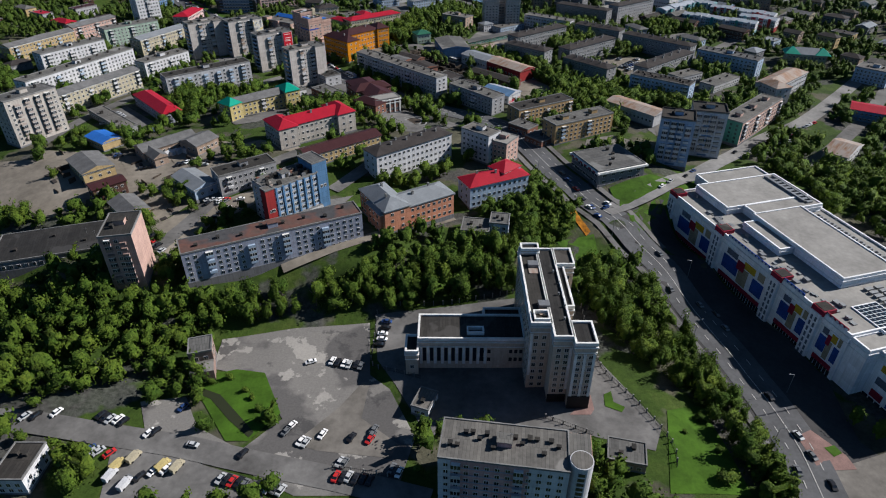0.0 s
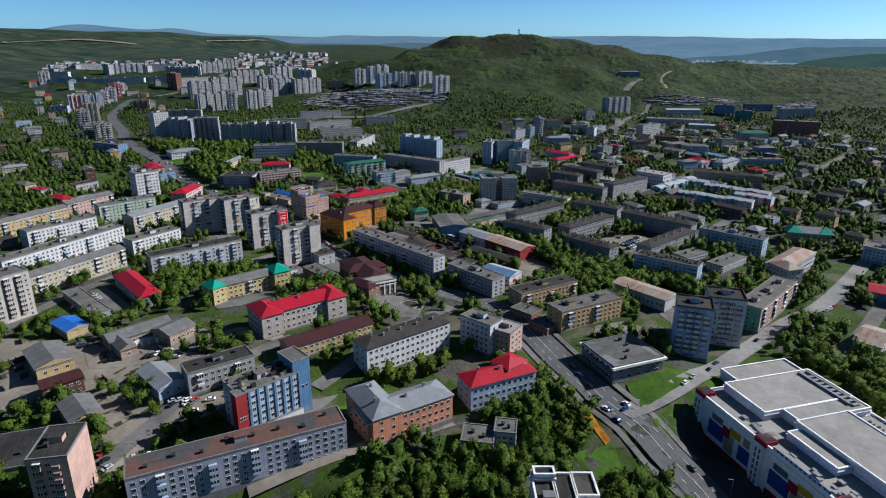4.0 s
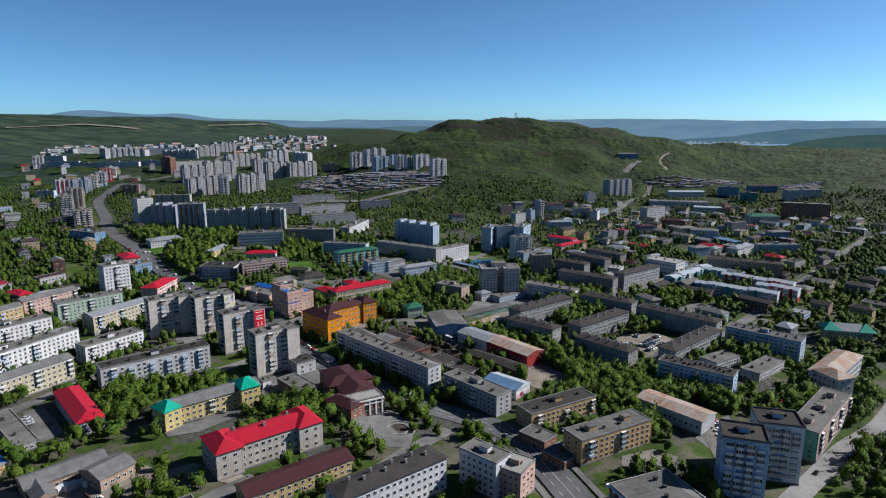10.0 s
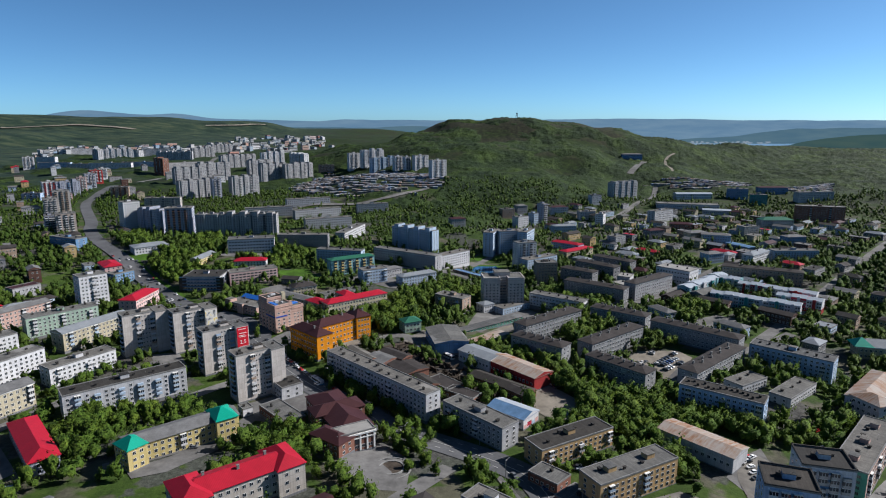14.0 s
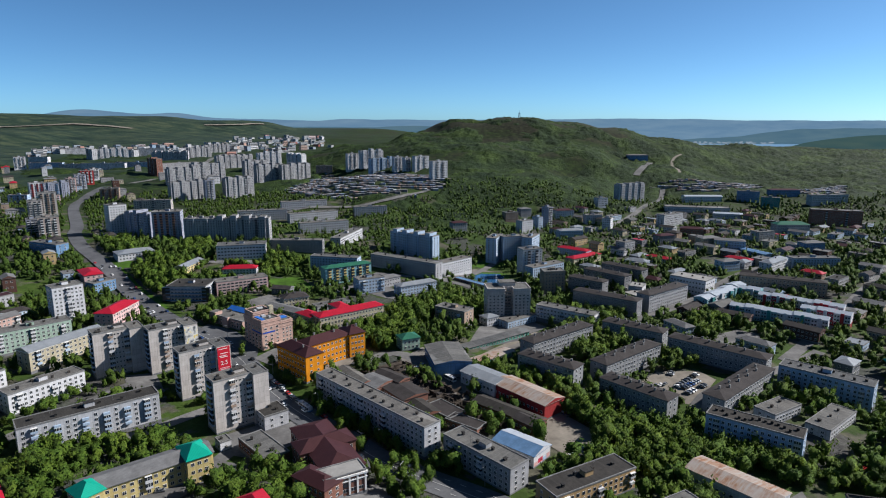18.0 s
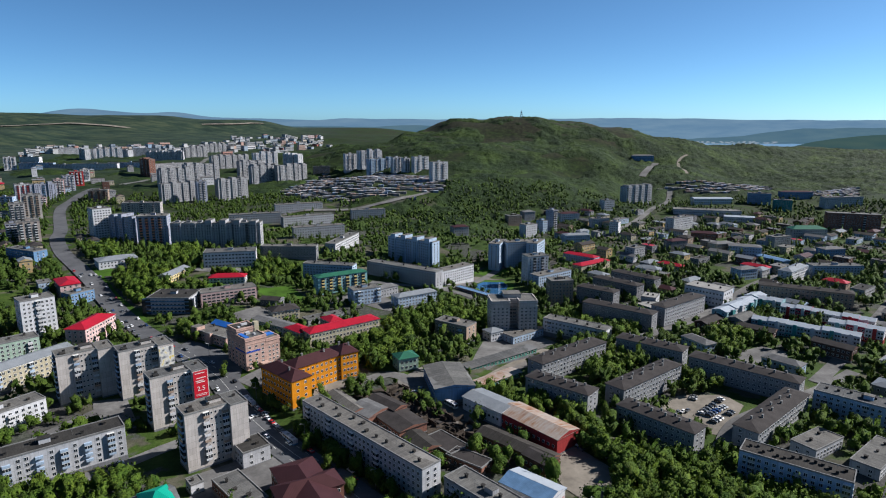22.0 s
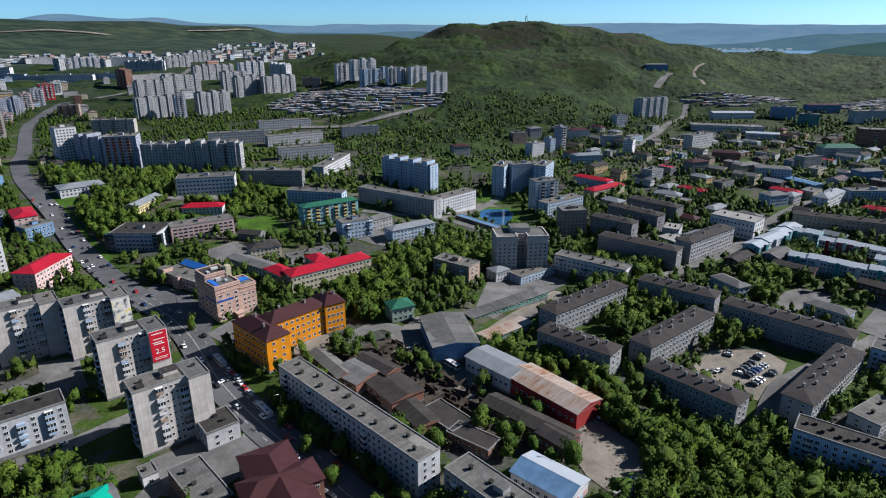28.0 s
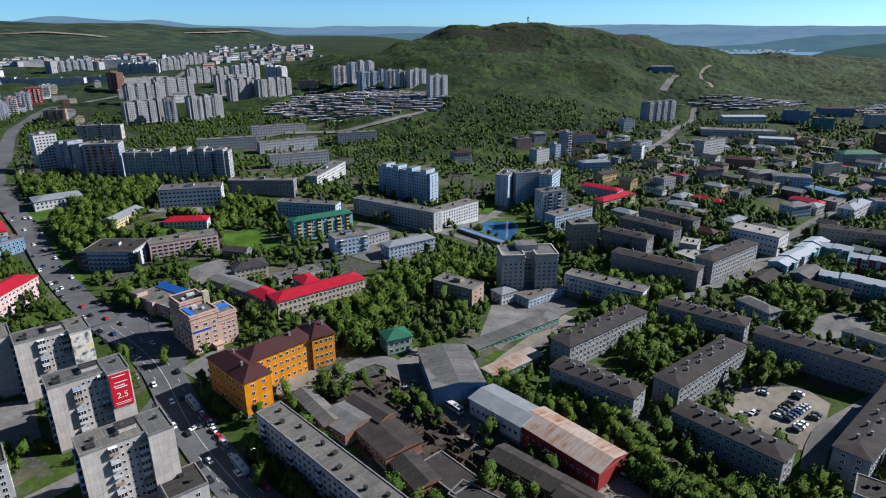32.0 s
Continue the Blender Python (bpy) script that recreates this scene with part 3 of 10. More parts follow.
strip("road_lower", [(-163.8, 64.0), (-130.6, 60.6), (-94.1, 55.3), (-65.5, 48.5), (-34.9, 41.8), (-5.8, 34.1)], 9, PAVING, 0.3, "asphalt road through the car park")
patch("car_park", [(-91.6, 107.1), (-63.9, 113.3), (-32.8, 117.7), (-29.9, 89.4), (-21.8, 82.1), (-11.2, 58.8), (-16.4, 36.3), (-47.9, 35.7), (-72.8, 48.3), (-58.5, 66.9), (-71.5, 86.8), (-91.4, 91.8)], LOT, 0.16, "worn asphalt car park with pale patches")
patch("car_park_corner", [(-111.3, 73.9), (-96.1, 77.1), (-87.1, 62.8), (-72.9, 55.1), (-103.3, 59.0)], LOT, 0.16, "asphalt parking bay")
patch("yard_vans", [(-107.3, 33.1), (-112.3, 53.0), (-101.3, 55.7), (-77.4, 46.2), (-60.0, 41.0), (-56.7, 33.6)], PAVING, 0.16, "paved yard with vans")
patch("office_yard", [(-30.7, 121.7), (30.0, 131.0), (32.0, 112.4), (58.7, 95.3), (73.9, 63.3), (69.0, 53.3), (49.4, 58.8), (1.4, 66.6), (-6.4, 57.7), (-19.8, 84.3), (-27.9, 97.7)], PAVING, 0.16, "grey paved yard of the office building")
patch("lawn_slope", [(86.3, 213.2), (110.9, 225.0), (123.3, 220.9), (110.4, 210.9), (87.9, 195.7)], LAWN, 0.4, "mown green lawn beside the street")
patch("warehouse_yard", [(53.1, 392.0), (66.3, 384.4), (78.1, 366.2), (73.1, 346.1), (60.2, 341.6), (52.8, 351.7), (49.1, 365.8)], DUST, 0.24, "dusty pale yard of the warehouse")
patch("quad_parking", [(123.6, 434.6), (136.8, 446.5), (163.4, 446.9), (168.4, 432.4), (151.1, 409.8), (142.3, 405.6), (130.7, 410.2), (123.3, 420.3)], DUST, 0.16, "pale gravelled courtyard car park")
strip("depot_road", [(381.0, 1300.0), (412.0, 1362.0), (436.0, 1420.0), (466.0, 1480.0)], 13, PAVING, 0.9, "worn depot road in the valley below the ridge")
patch("works_yard", [(-231.6, 242.0), (-195.9, 236.2), (-138.2, 229.7), (-100.9, 219.0), (-124.7, 195.9), (-139.0, 173.2), (-171.1, 196.7), (-196.3, 188.3)], DUST, 0.16, "bare earth works yard")
patch("mall_forecourt", [(92, 205), (114, 206), (131, 150), (148, 92), (143, 62), (175, 5), (125, 5), (108, 70), (95, 130), (84, 175)], SHADOW_ASPHALT, 0.2, "asphalt forecourt before the shopping centre, coloured darker for its shadow")
strip("street_quarter", [(121.5, 527.1), (163.8, 555.1), (213.3, 593.5), (273.5, 656.7), (335.9, 709.4)], 9, PAVING, 0.3, "street between grey blocks")
strip("street_east", [(229.3, 467.0), (290.2, 524.9), (428.5, 664.7), (548.7, 784.6)], 9, PAVING, 0.3, "pale street leading uphill")
strip("street_hill", [(210.7, 896.5), (287.2, 1009.8), (375.4, 1148.8), (413.4, 1238.9)], 9, PAVING, 0.3, "street climbing towards the hill")
strip("street_yellow", [(-148.0, 286.4), (-128.0, 299.0), (-108.9, 320.4), (-98.3, 353.4)], 8, PAVING, 0.3, "paved drive beside the yellow building")
strip("street_office", [(-131.3, 149.3), (-125.7, 169.9), (-116.6, 195.1), (-100.9, 219.0), (-79.5, 244.3)], 8, PAVING, 0.3, "street past the blue office")
strip("street_white", [(-59.7, 202.2), (-44.5, 225.1), (-21.4, 260.2), (3.8, 296.3)], 8, PAVING, 0.3, "street along the white block")
strip("street_slab", [(-169.3, 347.2), (-151.3, 360.7), (-134.1, 382.2), (-118.2, 398.3)], 8, PAVING, 0.3, "drive below the nine-storey slabs")
strip("street_yellow_long", [(-236.5, 249.0), (-231.2, 285.1), (-220.8, 321.9), (-200.0, 375.3), (-181.3, 415.3)], 8, PAVING, 0.3, "street along the long yellow block")
strip("street_market", [(211.7, 254.1), (247.6, 284.9), (301.8, 342.6), (334.8, 381.6)], 9, PAVING, 0.3, "street past the red-roofed hall")
strip("street_ring", [(-251.9, 905.9), (-207.9, 953.4), (-166.6, 967.3), (-80.5, 1003.5), (4.9, 1101.8)], 8, PAVING, 0.3, "street below the plateau")
strip("street_pond", [(-42.8, 626.7), (-6.7, 659.2), (23.9, 696.6), (67.4, 768.9)], 8, PAVING, 0.3, "street beside the pond")
strip("lane_ruins", [(-54.3, 440.5), (-32.5, 461.5), (-13.1, 447.4), (4.9, 437.8), (18.9, 424.5)], 9, PAVING, 0.3, "lane beside the derelict sheds")
strip("lane_garages", [(20.4, 452.5), (46.5, 491.0), (72.9, 524.9)], 6, DUST, 0.3, "lane between garage rows")
strip("street_far", [(-594.0, 1256.3), (-587.8, 1408.0), (-629.8, 1715.5), (-709.2, 2368.5)], 14, PAVING, 0.3, "far street into the valley")
strip("street_right", [(138.2, 392.6), (153.5, 412.0), (175.5, 425.7), (222.9, 455.5), (262.3, 482.7)], 8, PAVING, 0.3, "yard street in the eastern quarter")
strip("hill_path", [(474.9, 1320.5), (514.5, 1478.0), (554.4, 1532.4)], 6, DUST, 0.3, "pale path on the far ridge")
patch("office_forecourt", [(-81.4, 160.4), (-74.8, 172.4), (-61.5, 192.0), (-48.8, 199.1), (-56.0, 183.1), (-78.8, 154.9)], PAVING, 0.16, "concrete forecourt below the blue office")
patch("square", [(-47.1, 292.7), (-28.7, 317.8), (-13.6, 299.1), (-14.7, 272.3), (-31.6, 271.1)], PAVING, 0.16, "paved square around a round flower bed")
patch("slab_yard", [(-110.2, 360.4), (-93.1, 373.8), (-79.9, 373.8), (-78.0, 394.1), (-63.1, 374.1), (-68.3, 357.1), (-83.4, 336.1), (-102.8, 342.8)], PAVING, 0.2, "asphalt yard beside the slabs")
patch("crossing", [(-127.5, 422.2), (-123.0, 468.8), (-146.1, 497.6), (-173.5, 513.8), (-176.2, 495.7), (-113.8, 423.1), (-94.8, 398.3)], ASPHALT, 0.2, "asphalt junction before the offices")
patch("rust_yard", [(139.1, 305.3), (155.6, 316.6), (151.8, 292.5), (131.8, 278.0), (127.3, 290.8)], PAVING, 0.2, "paved yard beside the rusty shed")
patch("lawn_verge", [(91.3, 191.8), (122.9, 215.3), (148.9, 236.1), (161.5, 244.2), (125.6, 205.4), (95.4, 180.1)], LAWN, 0.2, "green verge by the shopping centre")
patch("lawn_bank", [(52.4, 169.7), (71.6, 176.4), (72.9, 158.4), (57.5, 149.6)], LAWN, 0.2, "green bank beside the avenue")
patch("lawn_corner", [(78.0, 70.9), (93.1, 76.9), (94.7, 55.3), (95.0, 37.7), (69.2, 37.3)], LAWN, 0.2, "green lawn with round shrubs", clear=False)
patch("pond_bank", [(22.0, 697.0), (36.0, 718.5), (62.0, 720.0), (70.0, 705.0), (66.0, 668.0), (60.0, 646.0), (47.0, 650.0), (30.0, 676.0)], LAWN, 0.2, "yellowed grassy bank round the pond")
patch("pond_forecourt", [(3.3, 682.0), (33.9, 730.0), (60.0, 724.0), (34.0, 719.0), (20.0, 696.0)], CONCRETE, 0.2, "pale paved forecourt beside the pond")
strip("street_kiosks", [(-67.7, 672.0), (-37.8, 664.4), (-8.2, 662.8), (13.0, 654.7), (41.1, 628.1), (70.8, 601.0)], 8, PAVING, 0.34, "street past the kiosk row")
patch("institute_yard", [(-162.6, 569.4), (-148.2, 588.5), (-125.4, 570.9), (-118.2, 556.2), (-126.2, 540.2), (-150.3, 536.9)], PAVING, 0.25, "paved yard before the institute")
patch("green_roof_street", [(-112.0, 602.1), (-91.4, 620.1), (-68.9, 640.5), (-60.9, 650.3), (-54.1, 643.4), (-88.6, 603.4)], PAVING, 0.25, "street below the green-roofed block")
patch("lawn_pond", [(30.7, 739.6), (49.0, 762.6), (66.7, 757.5), (70.7, 744.4), (49.5, 731.5)], LAWN, 0.2, "mown lawn beside the pond")
patch("pond", [(27.8, 695.7), (41.0, 713.3), (60.1, 713.5), (64.0, 700.0), (58.3, 671.9), (54.0, 655.0), (43.4, 662.1), (34.9, 680.5)], WATER, 0.25, "small dark blue pond", category='water')
strip("pavement_left", [(118.0, 26.0), (119.3, 41.3), (120.9, 58.5), (120.6, 70.0), (119.3, 83.4), (115.2, 101.0), (111.5, 115.6), (107.5, 135.3), (97.0, 167.0), (79.0, 195.5), (62.0, 226.5), (48.5, 263.9), (35.4, 294.3)], 3.0, PAVING, 0.4, "grey pavement along the avenue", shift=11.0, clear=False)
strip("pavement_right", [(97.0, 167.0), (79.0, 195.5), (62.0, 226.5), (48.5, 263.9), (35.4, 294.3)], 3.0, PAVING, 0.4, "grey pavement along the avenue", shift=-11.0)
strip("quarry_cut", [(-1285.1, 3471.3), (-1148.0, 3552.5), (-1021.9, 3701.7)], 30, DUST, 1.0, "sandy cut on the far hillside")
strip("quarry_road", [(-2087.8, 3018.1), (-1923.5, 3088.8), (-1775.6, 3168.0), (-1520.2, 3157.5)], 38, DUST, 1.0, "sandy quarry road on the far hillside")
patch("car_park_pale", [(-39.4, 73.0), (-32.3, 85.5), (-29.6, 86.1), (-30.7, 67.9), (-16.8, 55.9), (-19.2, 50.2), (-44.1, 53.3), (-52.3, 56.2)], CONCRETE, 0.24, "paler concrete apron in the car park")
patch("stream_bank", [(-92.5, 88.0), (-81.4, 91.3), (-70.1, 89.3), (-59.7, 69.6), (-67.8, 56.8), (-75.4, 56.6), (-90.9, 77.0)], LAWN, 0.22, "grassy bank with bushes beside the stream")
patch("stream", [(-92.5, 81.7), (-83.8, 78.1), (-75.2, 69.3), (-66.8, 60.5), (-67.9, 58.1), (-77.1, 66.0), (-86.4, 75.7), (-92.2, 78.6)], STREAM, 0.3, "narrow dark stream in the car park", category='water')
patch("corner_apron", [(113.9, 36.0), (119.5, 48.0), (134.0, 52.0), (150.0, 57.1), (158.0, 38.0)], CONCRETE, 0.3, "pale paved corner beside the avenue")
patch("corner_pink", [(122.2, 63.9), (128.4, 66.7), (135.1, 55.6), (135.8, 50.1), (123.0, 49.3)], PINK_PAVING, 0.42, "pink paved street corner")
patch("corner_lawn", [(129.2, 58.8), (133.2, 59.8), (134.2, 56.5), (130.6, 54.9)], LAWN, 0.5, "small lawn on the street corner")
patch("paving_pink", [(42.8, 68.1), (51.9, 77.4), (51.9, 70.5), (50.2, 68.1)], PINK_PAVING, 0.26, "pink paved apron before the office tower")
patch("lawn_island", [(56.8, 77.7), (59.7, 79.2), (59.5, 74.0), (63.1, 71.7), (61.5, 69.3), (56.0, 72.1)], LAWN, 0.3, "small planted island in the yard")
patch("works_apron", [(-26.4, 452.0), (-12.9, 474.6), (-5.7, 446.2), (5.1, 438.8), (15.1, 445.2), (11.3, 424.7), (19.2, 410.0), (12.6, 398.9), (1.9, 413.5), (-9.8, 427.8), (-23.5, 434.5)], CONCRETE, 0.2, "pale yard behind the warehouses")
patch("rubble_yard", [(-55.2, 429.2), (-41.4, 437.3), (-22.2, 453.4), (-5.6, 427.4), (22.1, 402.8), (41.8, 373.7), (41.8, 362.8), (15.0, 363.7), (-8.4, 369.4), (-31.6, 397.5)], RUBBLE, 0.18, "rubble and bare earth around the derelict sheds", clear=False)
patch("slab_parking", [(-191.7, 425.6), (-174.9, 430.2), (-161.4, 411.2), (-153.7, 401.6), (-171.0, 394.0)], PAVING, 0.2, "asphalt parking between the tall slabs")
patch("avenue_apron", [(-122.0, 454.2), (-112.8, 470.6), (-90.3, 476.5), (-94.8, 453.5), (-107.3, 442.9)], PAVING, 0.22, "paved forecourt of the brick offices")
patch("school_court", [(-81.3, 453.4), (-67.5, 464.3), (-56.2, 448.2), (-60.0, 428.4), (-70.3, 429.8)], DUST, 0.2, "paved court before the orange school")
patch("block_court", [(29.3, 539.5), (64.1, 568.9), (76.3, 556.2), (84.0, 544.0), (48.5, 507.6), (28.3, 475.9), (19.2, 490.2)], PAVING, 0.22, "yard street below the white school")
patch("east_court", [(196.6, 509.9), (222.4, 521.3), (238.1, 510.0), (213.3, 484.9), (198.4, 490.3)], PAVING, 0.22, "worn yard between the pale houses")
patch("flower_bed", [(61.5, 194.5), (64.8, 195.7), (67.0, 185.1), (70.2, 177.7), (67.7, 174.9), (64.5, 182.1)], BLOOM, 0.4, "curved flower bed with orange blooms beside the avenue")
patch("yard_street", [(-141.4, 169.0), (-131.7, 183.1), (-114.8, 190.1), (-100.4, 199.8), (-90.8, 194.0), (-98.8, 180.7), (-113.6, 169.0), (-120.9, 149.9), (-125.0, 141.1)], DUST, 0.2, "pale trodden yard before the blue office")
patch("meadow", [(-164.3, 641.2), (-139.5, 659.7), (-116.6, 620.6), (-120.0, 602.1), (-150.0, 603.8)], LAWN, 0.25, "sunlit mown meadow between the offices")
patch("north_court", [(-60.6, 634.1), (-37.6, 611.0), (-9.3, 609.8), (-16.5, 588.1), (-47.7, 592.2), (-73.5, 608.6)], PAVING, 0.25, "pale yard before the white school")
patch("avenue_lawn", [(-332.0, 680.5), (-299.1, 646.2), (-253.9, 594.2), (-218.9, 553.9), (-221.9, 549.5), (-260.2, 595.0), (-302.7, 641.2)], LAWN, 0.25, "grassy verge along the boulevard", clear=False)
patch("rust_apron", [(135.9, 299.5), (148.5, 310.8), (154.0, 305.0), (142.8, 290.5), (136.5, 274.9), (129.8, 273.8), (131.6, 288.6)], CONCRETE, 0.28, "pale yard beside the rusty warehouse")
patch("shop_court", [(84.9, 271.9), (101.8, 278.2), (111.5, 271.4), (105.9, 263.3), (82.1, 262.9)], CONCRETE, 0.25, "pale courtyard behind the yellow blocks")
patch("drive_yellow", [(-138.1, 285.6), (-125.5, 293.7), (-115.1, 306.9), (-103.1, 337.0), (-91.6, 331.7), (-93.6, 318.4), (-105.5, 301.2), (-118.6, 282.5), (-130.8, 277.2)], PAVING, 0.3, "paved drive with parked cars before the yellow building")
patch("garage_lane", [(17.4, 453.8), (25.7, 464.4), (61.2, 508.7), (77.0, 525.3), (77.0, 514.9), (50.2, 480.7), (30.6, 452.3), (20.8, 446.9)], CONCRETE, 0.3, "trodden pale lane between the garage rows")
patch("earth_lot", [(-253.9, 229.8), (-213.8, 229.5), (-186.8, 201.6), (-182.3, 189.4), (-194.3, 179.4), (-227.6, 186.1)], DUST, 0.2, "open dusty lot with tyre tracks")
patch("shed_lane", [(-179.2, 226.6), (-170.4, 234.7), (-153.1, 239.5), (-144.1, 247.7), (-132.4, 253.4), (-120.1, 246.5), (-109.5, 253.8), (-86.3, 246.4), (-74.4, 236.3), (-84.6, 238.4), (-113.8, 244.1), (-125.3, 227.7), (-136.0, 217.9), (-152.8, 215.1), (-170.0, 213.3)], DUST, 0.26, "trodden dusty lane between the sheds")
for _p in ([(-338.0, 668.0), (-318.0, 690.0), (-292.0, 672.0), (-286.0, 654.0), (-312.0, 652.0)], [(-236.0, 626.0), (-226.0, 668.0), (-206.0, 668.0), (-210.0, 632.0)], [(-212.0, 628.0), (-208.0, 641.0), (-172.0, 645.0), (-168.0, 630.0), (-190.0, 620.0)],
           [(-236.0, 672.0), (-232.0, 684.0), (-178.0, 692.0), (-176.0, 668.0), (-206.0, 664.0)], [(-232.0, 562.0), (-232.0, 570.0), (-194.0, 570.0), (-160.0, 590.0), (-152.0, 580.0), (-190.0, 556.0)], [(-180.0, 700.0), (-182.0, 718.0), (-128.0, 720.0), (-128.0, 700.0)],
           [(-60.0, 640.0), (-74.0, 664.0), (-8.0, 664.0), (10.0, 646.0), (-20.0, 634.0)], [(-2.0, 548.0), (6.0, 560.0), (30.0, 556.0), (32.0, 540.0)]):
    CLEAR.append(np.array(_p))
patch("clearing", [(-334.0, 668.0), (-316.0, 676.0), (-294.0, 666.0), (-288.0, 656.0), (-312.0, 654.0)], LAWN, 0.2, "mown grass before the white building", clear=False)
patch("clearing", [(-210.0, 629.0), (-206.0, 639.0), (-174.0, 641.0), (-170.0, 631.0), (-190.0, 622.0)], LAWN, 0.2, "mown grass before the red-roofed house", clear=False)
patch("clearing", [(-234.0, 672.0), (-230.0, 682.0), (-180.0, 684.0), (-178.0, 669.0), (-206.0, 665.0)], PAVING, 0.2, "paved yard before the white offices", clear=False)
patch("depot_lot", [(-220.0, 305.7), (-213.4, 312.8), (-183.7, 283.4), (-189.5, 271.9)], PAVING, 0.2, "asphalt lot beside the long depot")
patch("grass_strip", [(-118.2, 160.7), (-74.8, 164.3), (-47.8, 189.6), (-26.9, 208.3), (-25.1, 203.9), (-41.8, 185.9), (-69.0, 160.9), (-113.7, 154.8)], LAWN, 0.2, "grassy verge below the long block")

# ---------------------------------------------------------------- buildings


def opening(sh, side, L, W, s, z, w, h, glass=1, frame=0, panes=2, deep=True):
    """One framed window on a wall: side f, k, l or r of a block L by W, s along the wall from its middle, z of the sill."""
    def at(u, d, zz):
        if side == "f":
            return (u, -W / 2 - d, zz)
        if side == "k":
            return (-u, W / 2 + d, zz)
        if side == "r":
            return (L / 2 + d, u, zz)
        return (-L / 2 - d, -u, zz)
    a, b, c, e = s - w / 2, s + w / 2, z, z + h
    d0, d1 = 0.0, 0.07
    ring = [(a, c), (b, c), (b, e), (a, e)]
    sh.face([at(u, d1, q) for u, q in ring], frame)
    for k in range(4 if deep else 0):
        (u0, q0), (u1, q1) = ring[k], ring[(k + 1) % 4]
        sh.face([at(u0, d0, q0), at(u1, d0, q1), at(u1, d1, q1), at(u0, d1, q0)], frame)
    t = 0.1
    pw = (w - t * (panes + 1)) / panes
    for k in range(panes):
        u0 = a + t + k * (pw + t)
        sh.face([at(u0, d1 + 0.02, c + t), at(u0 + pw, d1 + 0.02, c + t), at(u0 + pw, d1 + 0.02, e - t), at(u0, d1 + 0.02, e - t)], glass)


def columns(n, half, gap=0.0):
    return [(-half + (k + 0.5) * 2 * half / n) for k in range(n)]


def hip_roof(L, W, z, rise, over, gable=False, m=0, under=1):
    sh = Shape()
    a, b = L / 2 + over, W / 2 + over
    run = 0.0 if gable else min(b, a * 0.95)
    lo = [(-a, -b, z), (a, -b, z), (a, b, z), (-a, b, z)]
    r0, r1 = (-a + run, 0, z + rise), (a - run, 0, z + rise)
    t = 0.22
    up = [(x, y, q + t) for x, y, q in lo]
    r0, r1 = (r0[0], r0[1], r0[2] + t), (r1[0], r1[1], r1[2] + t)
    sh.face([up[0], up[1], r1, r0], m)
    sh.face([up[2], up[3], r0, r1], m)
    sh.face([up[1], up[2], r1], under if gable else m)
    sh.face([up[3], up[0], r0], under if gable else m)
    for k in range(4):
        j = (k + 1) % 4
        sh.face([lo[k], lo[j], up[j], up[k]], m)
    sh.face(lo[::-1], m)
    return sh


VENT = Shape().box(-0.6, 0.6, -0.4, 0.4, 0, 1.0).box(-0.75, 0.75, -0.55, 0.55, 1.0, 1.15).mesh("vent", [BITUMEN_DARK])
CHIMNEY = Shape().box(-0.5, 0.5, -0.4, 0.4, -1.0, 1.6).box(-0.6, 0.6, -0.5, 0.5, 1.6, 1.8).mesh("chimney", [FLASHING])
ANTENNA = Shape().tube(0, 0, 0, 3.2, 0.05, 0.03, 5).box(-0.7, 0.7, -0.02, 0.02, 2.6, 2.66).box(-0.5, 0.5, -0.02, 0.02, 2.9, 2.96).mesh("antenna", [METAL])


def loggia(bw, levels, mats, depth=1.1):
    """A glazed balcony as one skin: bands between the levels, with mullions in the glass band."""
    sh = Shape()
    us = [-bw / 2, -bw / 6 - 0.06, -bw / 6 + 0.06, bw / 6 - 0.06, bw / 6 + 0.06, bw / 2]
    n, m = len(us), len(levels)
    for z in levels:
        sh.v += [(u, -depth, z) for u in us] + [(-bw / 2, 0, z), (bw / 2, 0, z)]
    k = n + 2
    for r in range(m - 1):
        a, c = r * k, (r + 1) * k
        for i in range(n - 1):
            sh.f.append((a + i, a + i + 1, c + i + 1, c + i))
            sh.m.append(2 if mats[r] == 1 and i in (1, 3) else mats[r])
        sh.f += [(a + n, a, c, c + n), (a + n - 1, a + n + 1, c + n + 1, c + n - 1)]
        sh.m += [mats[r], mats[r]]
    t = (m - 1) * k
    sh.f += [tuple(t + i for i in range(n)) + (t + n + 1, t + n), tuple(range(n - 1, -1, -1)) + (n, n + 1)]
    sh.m += [mats[-1], mats[0]]
    return sh


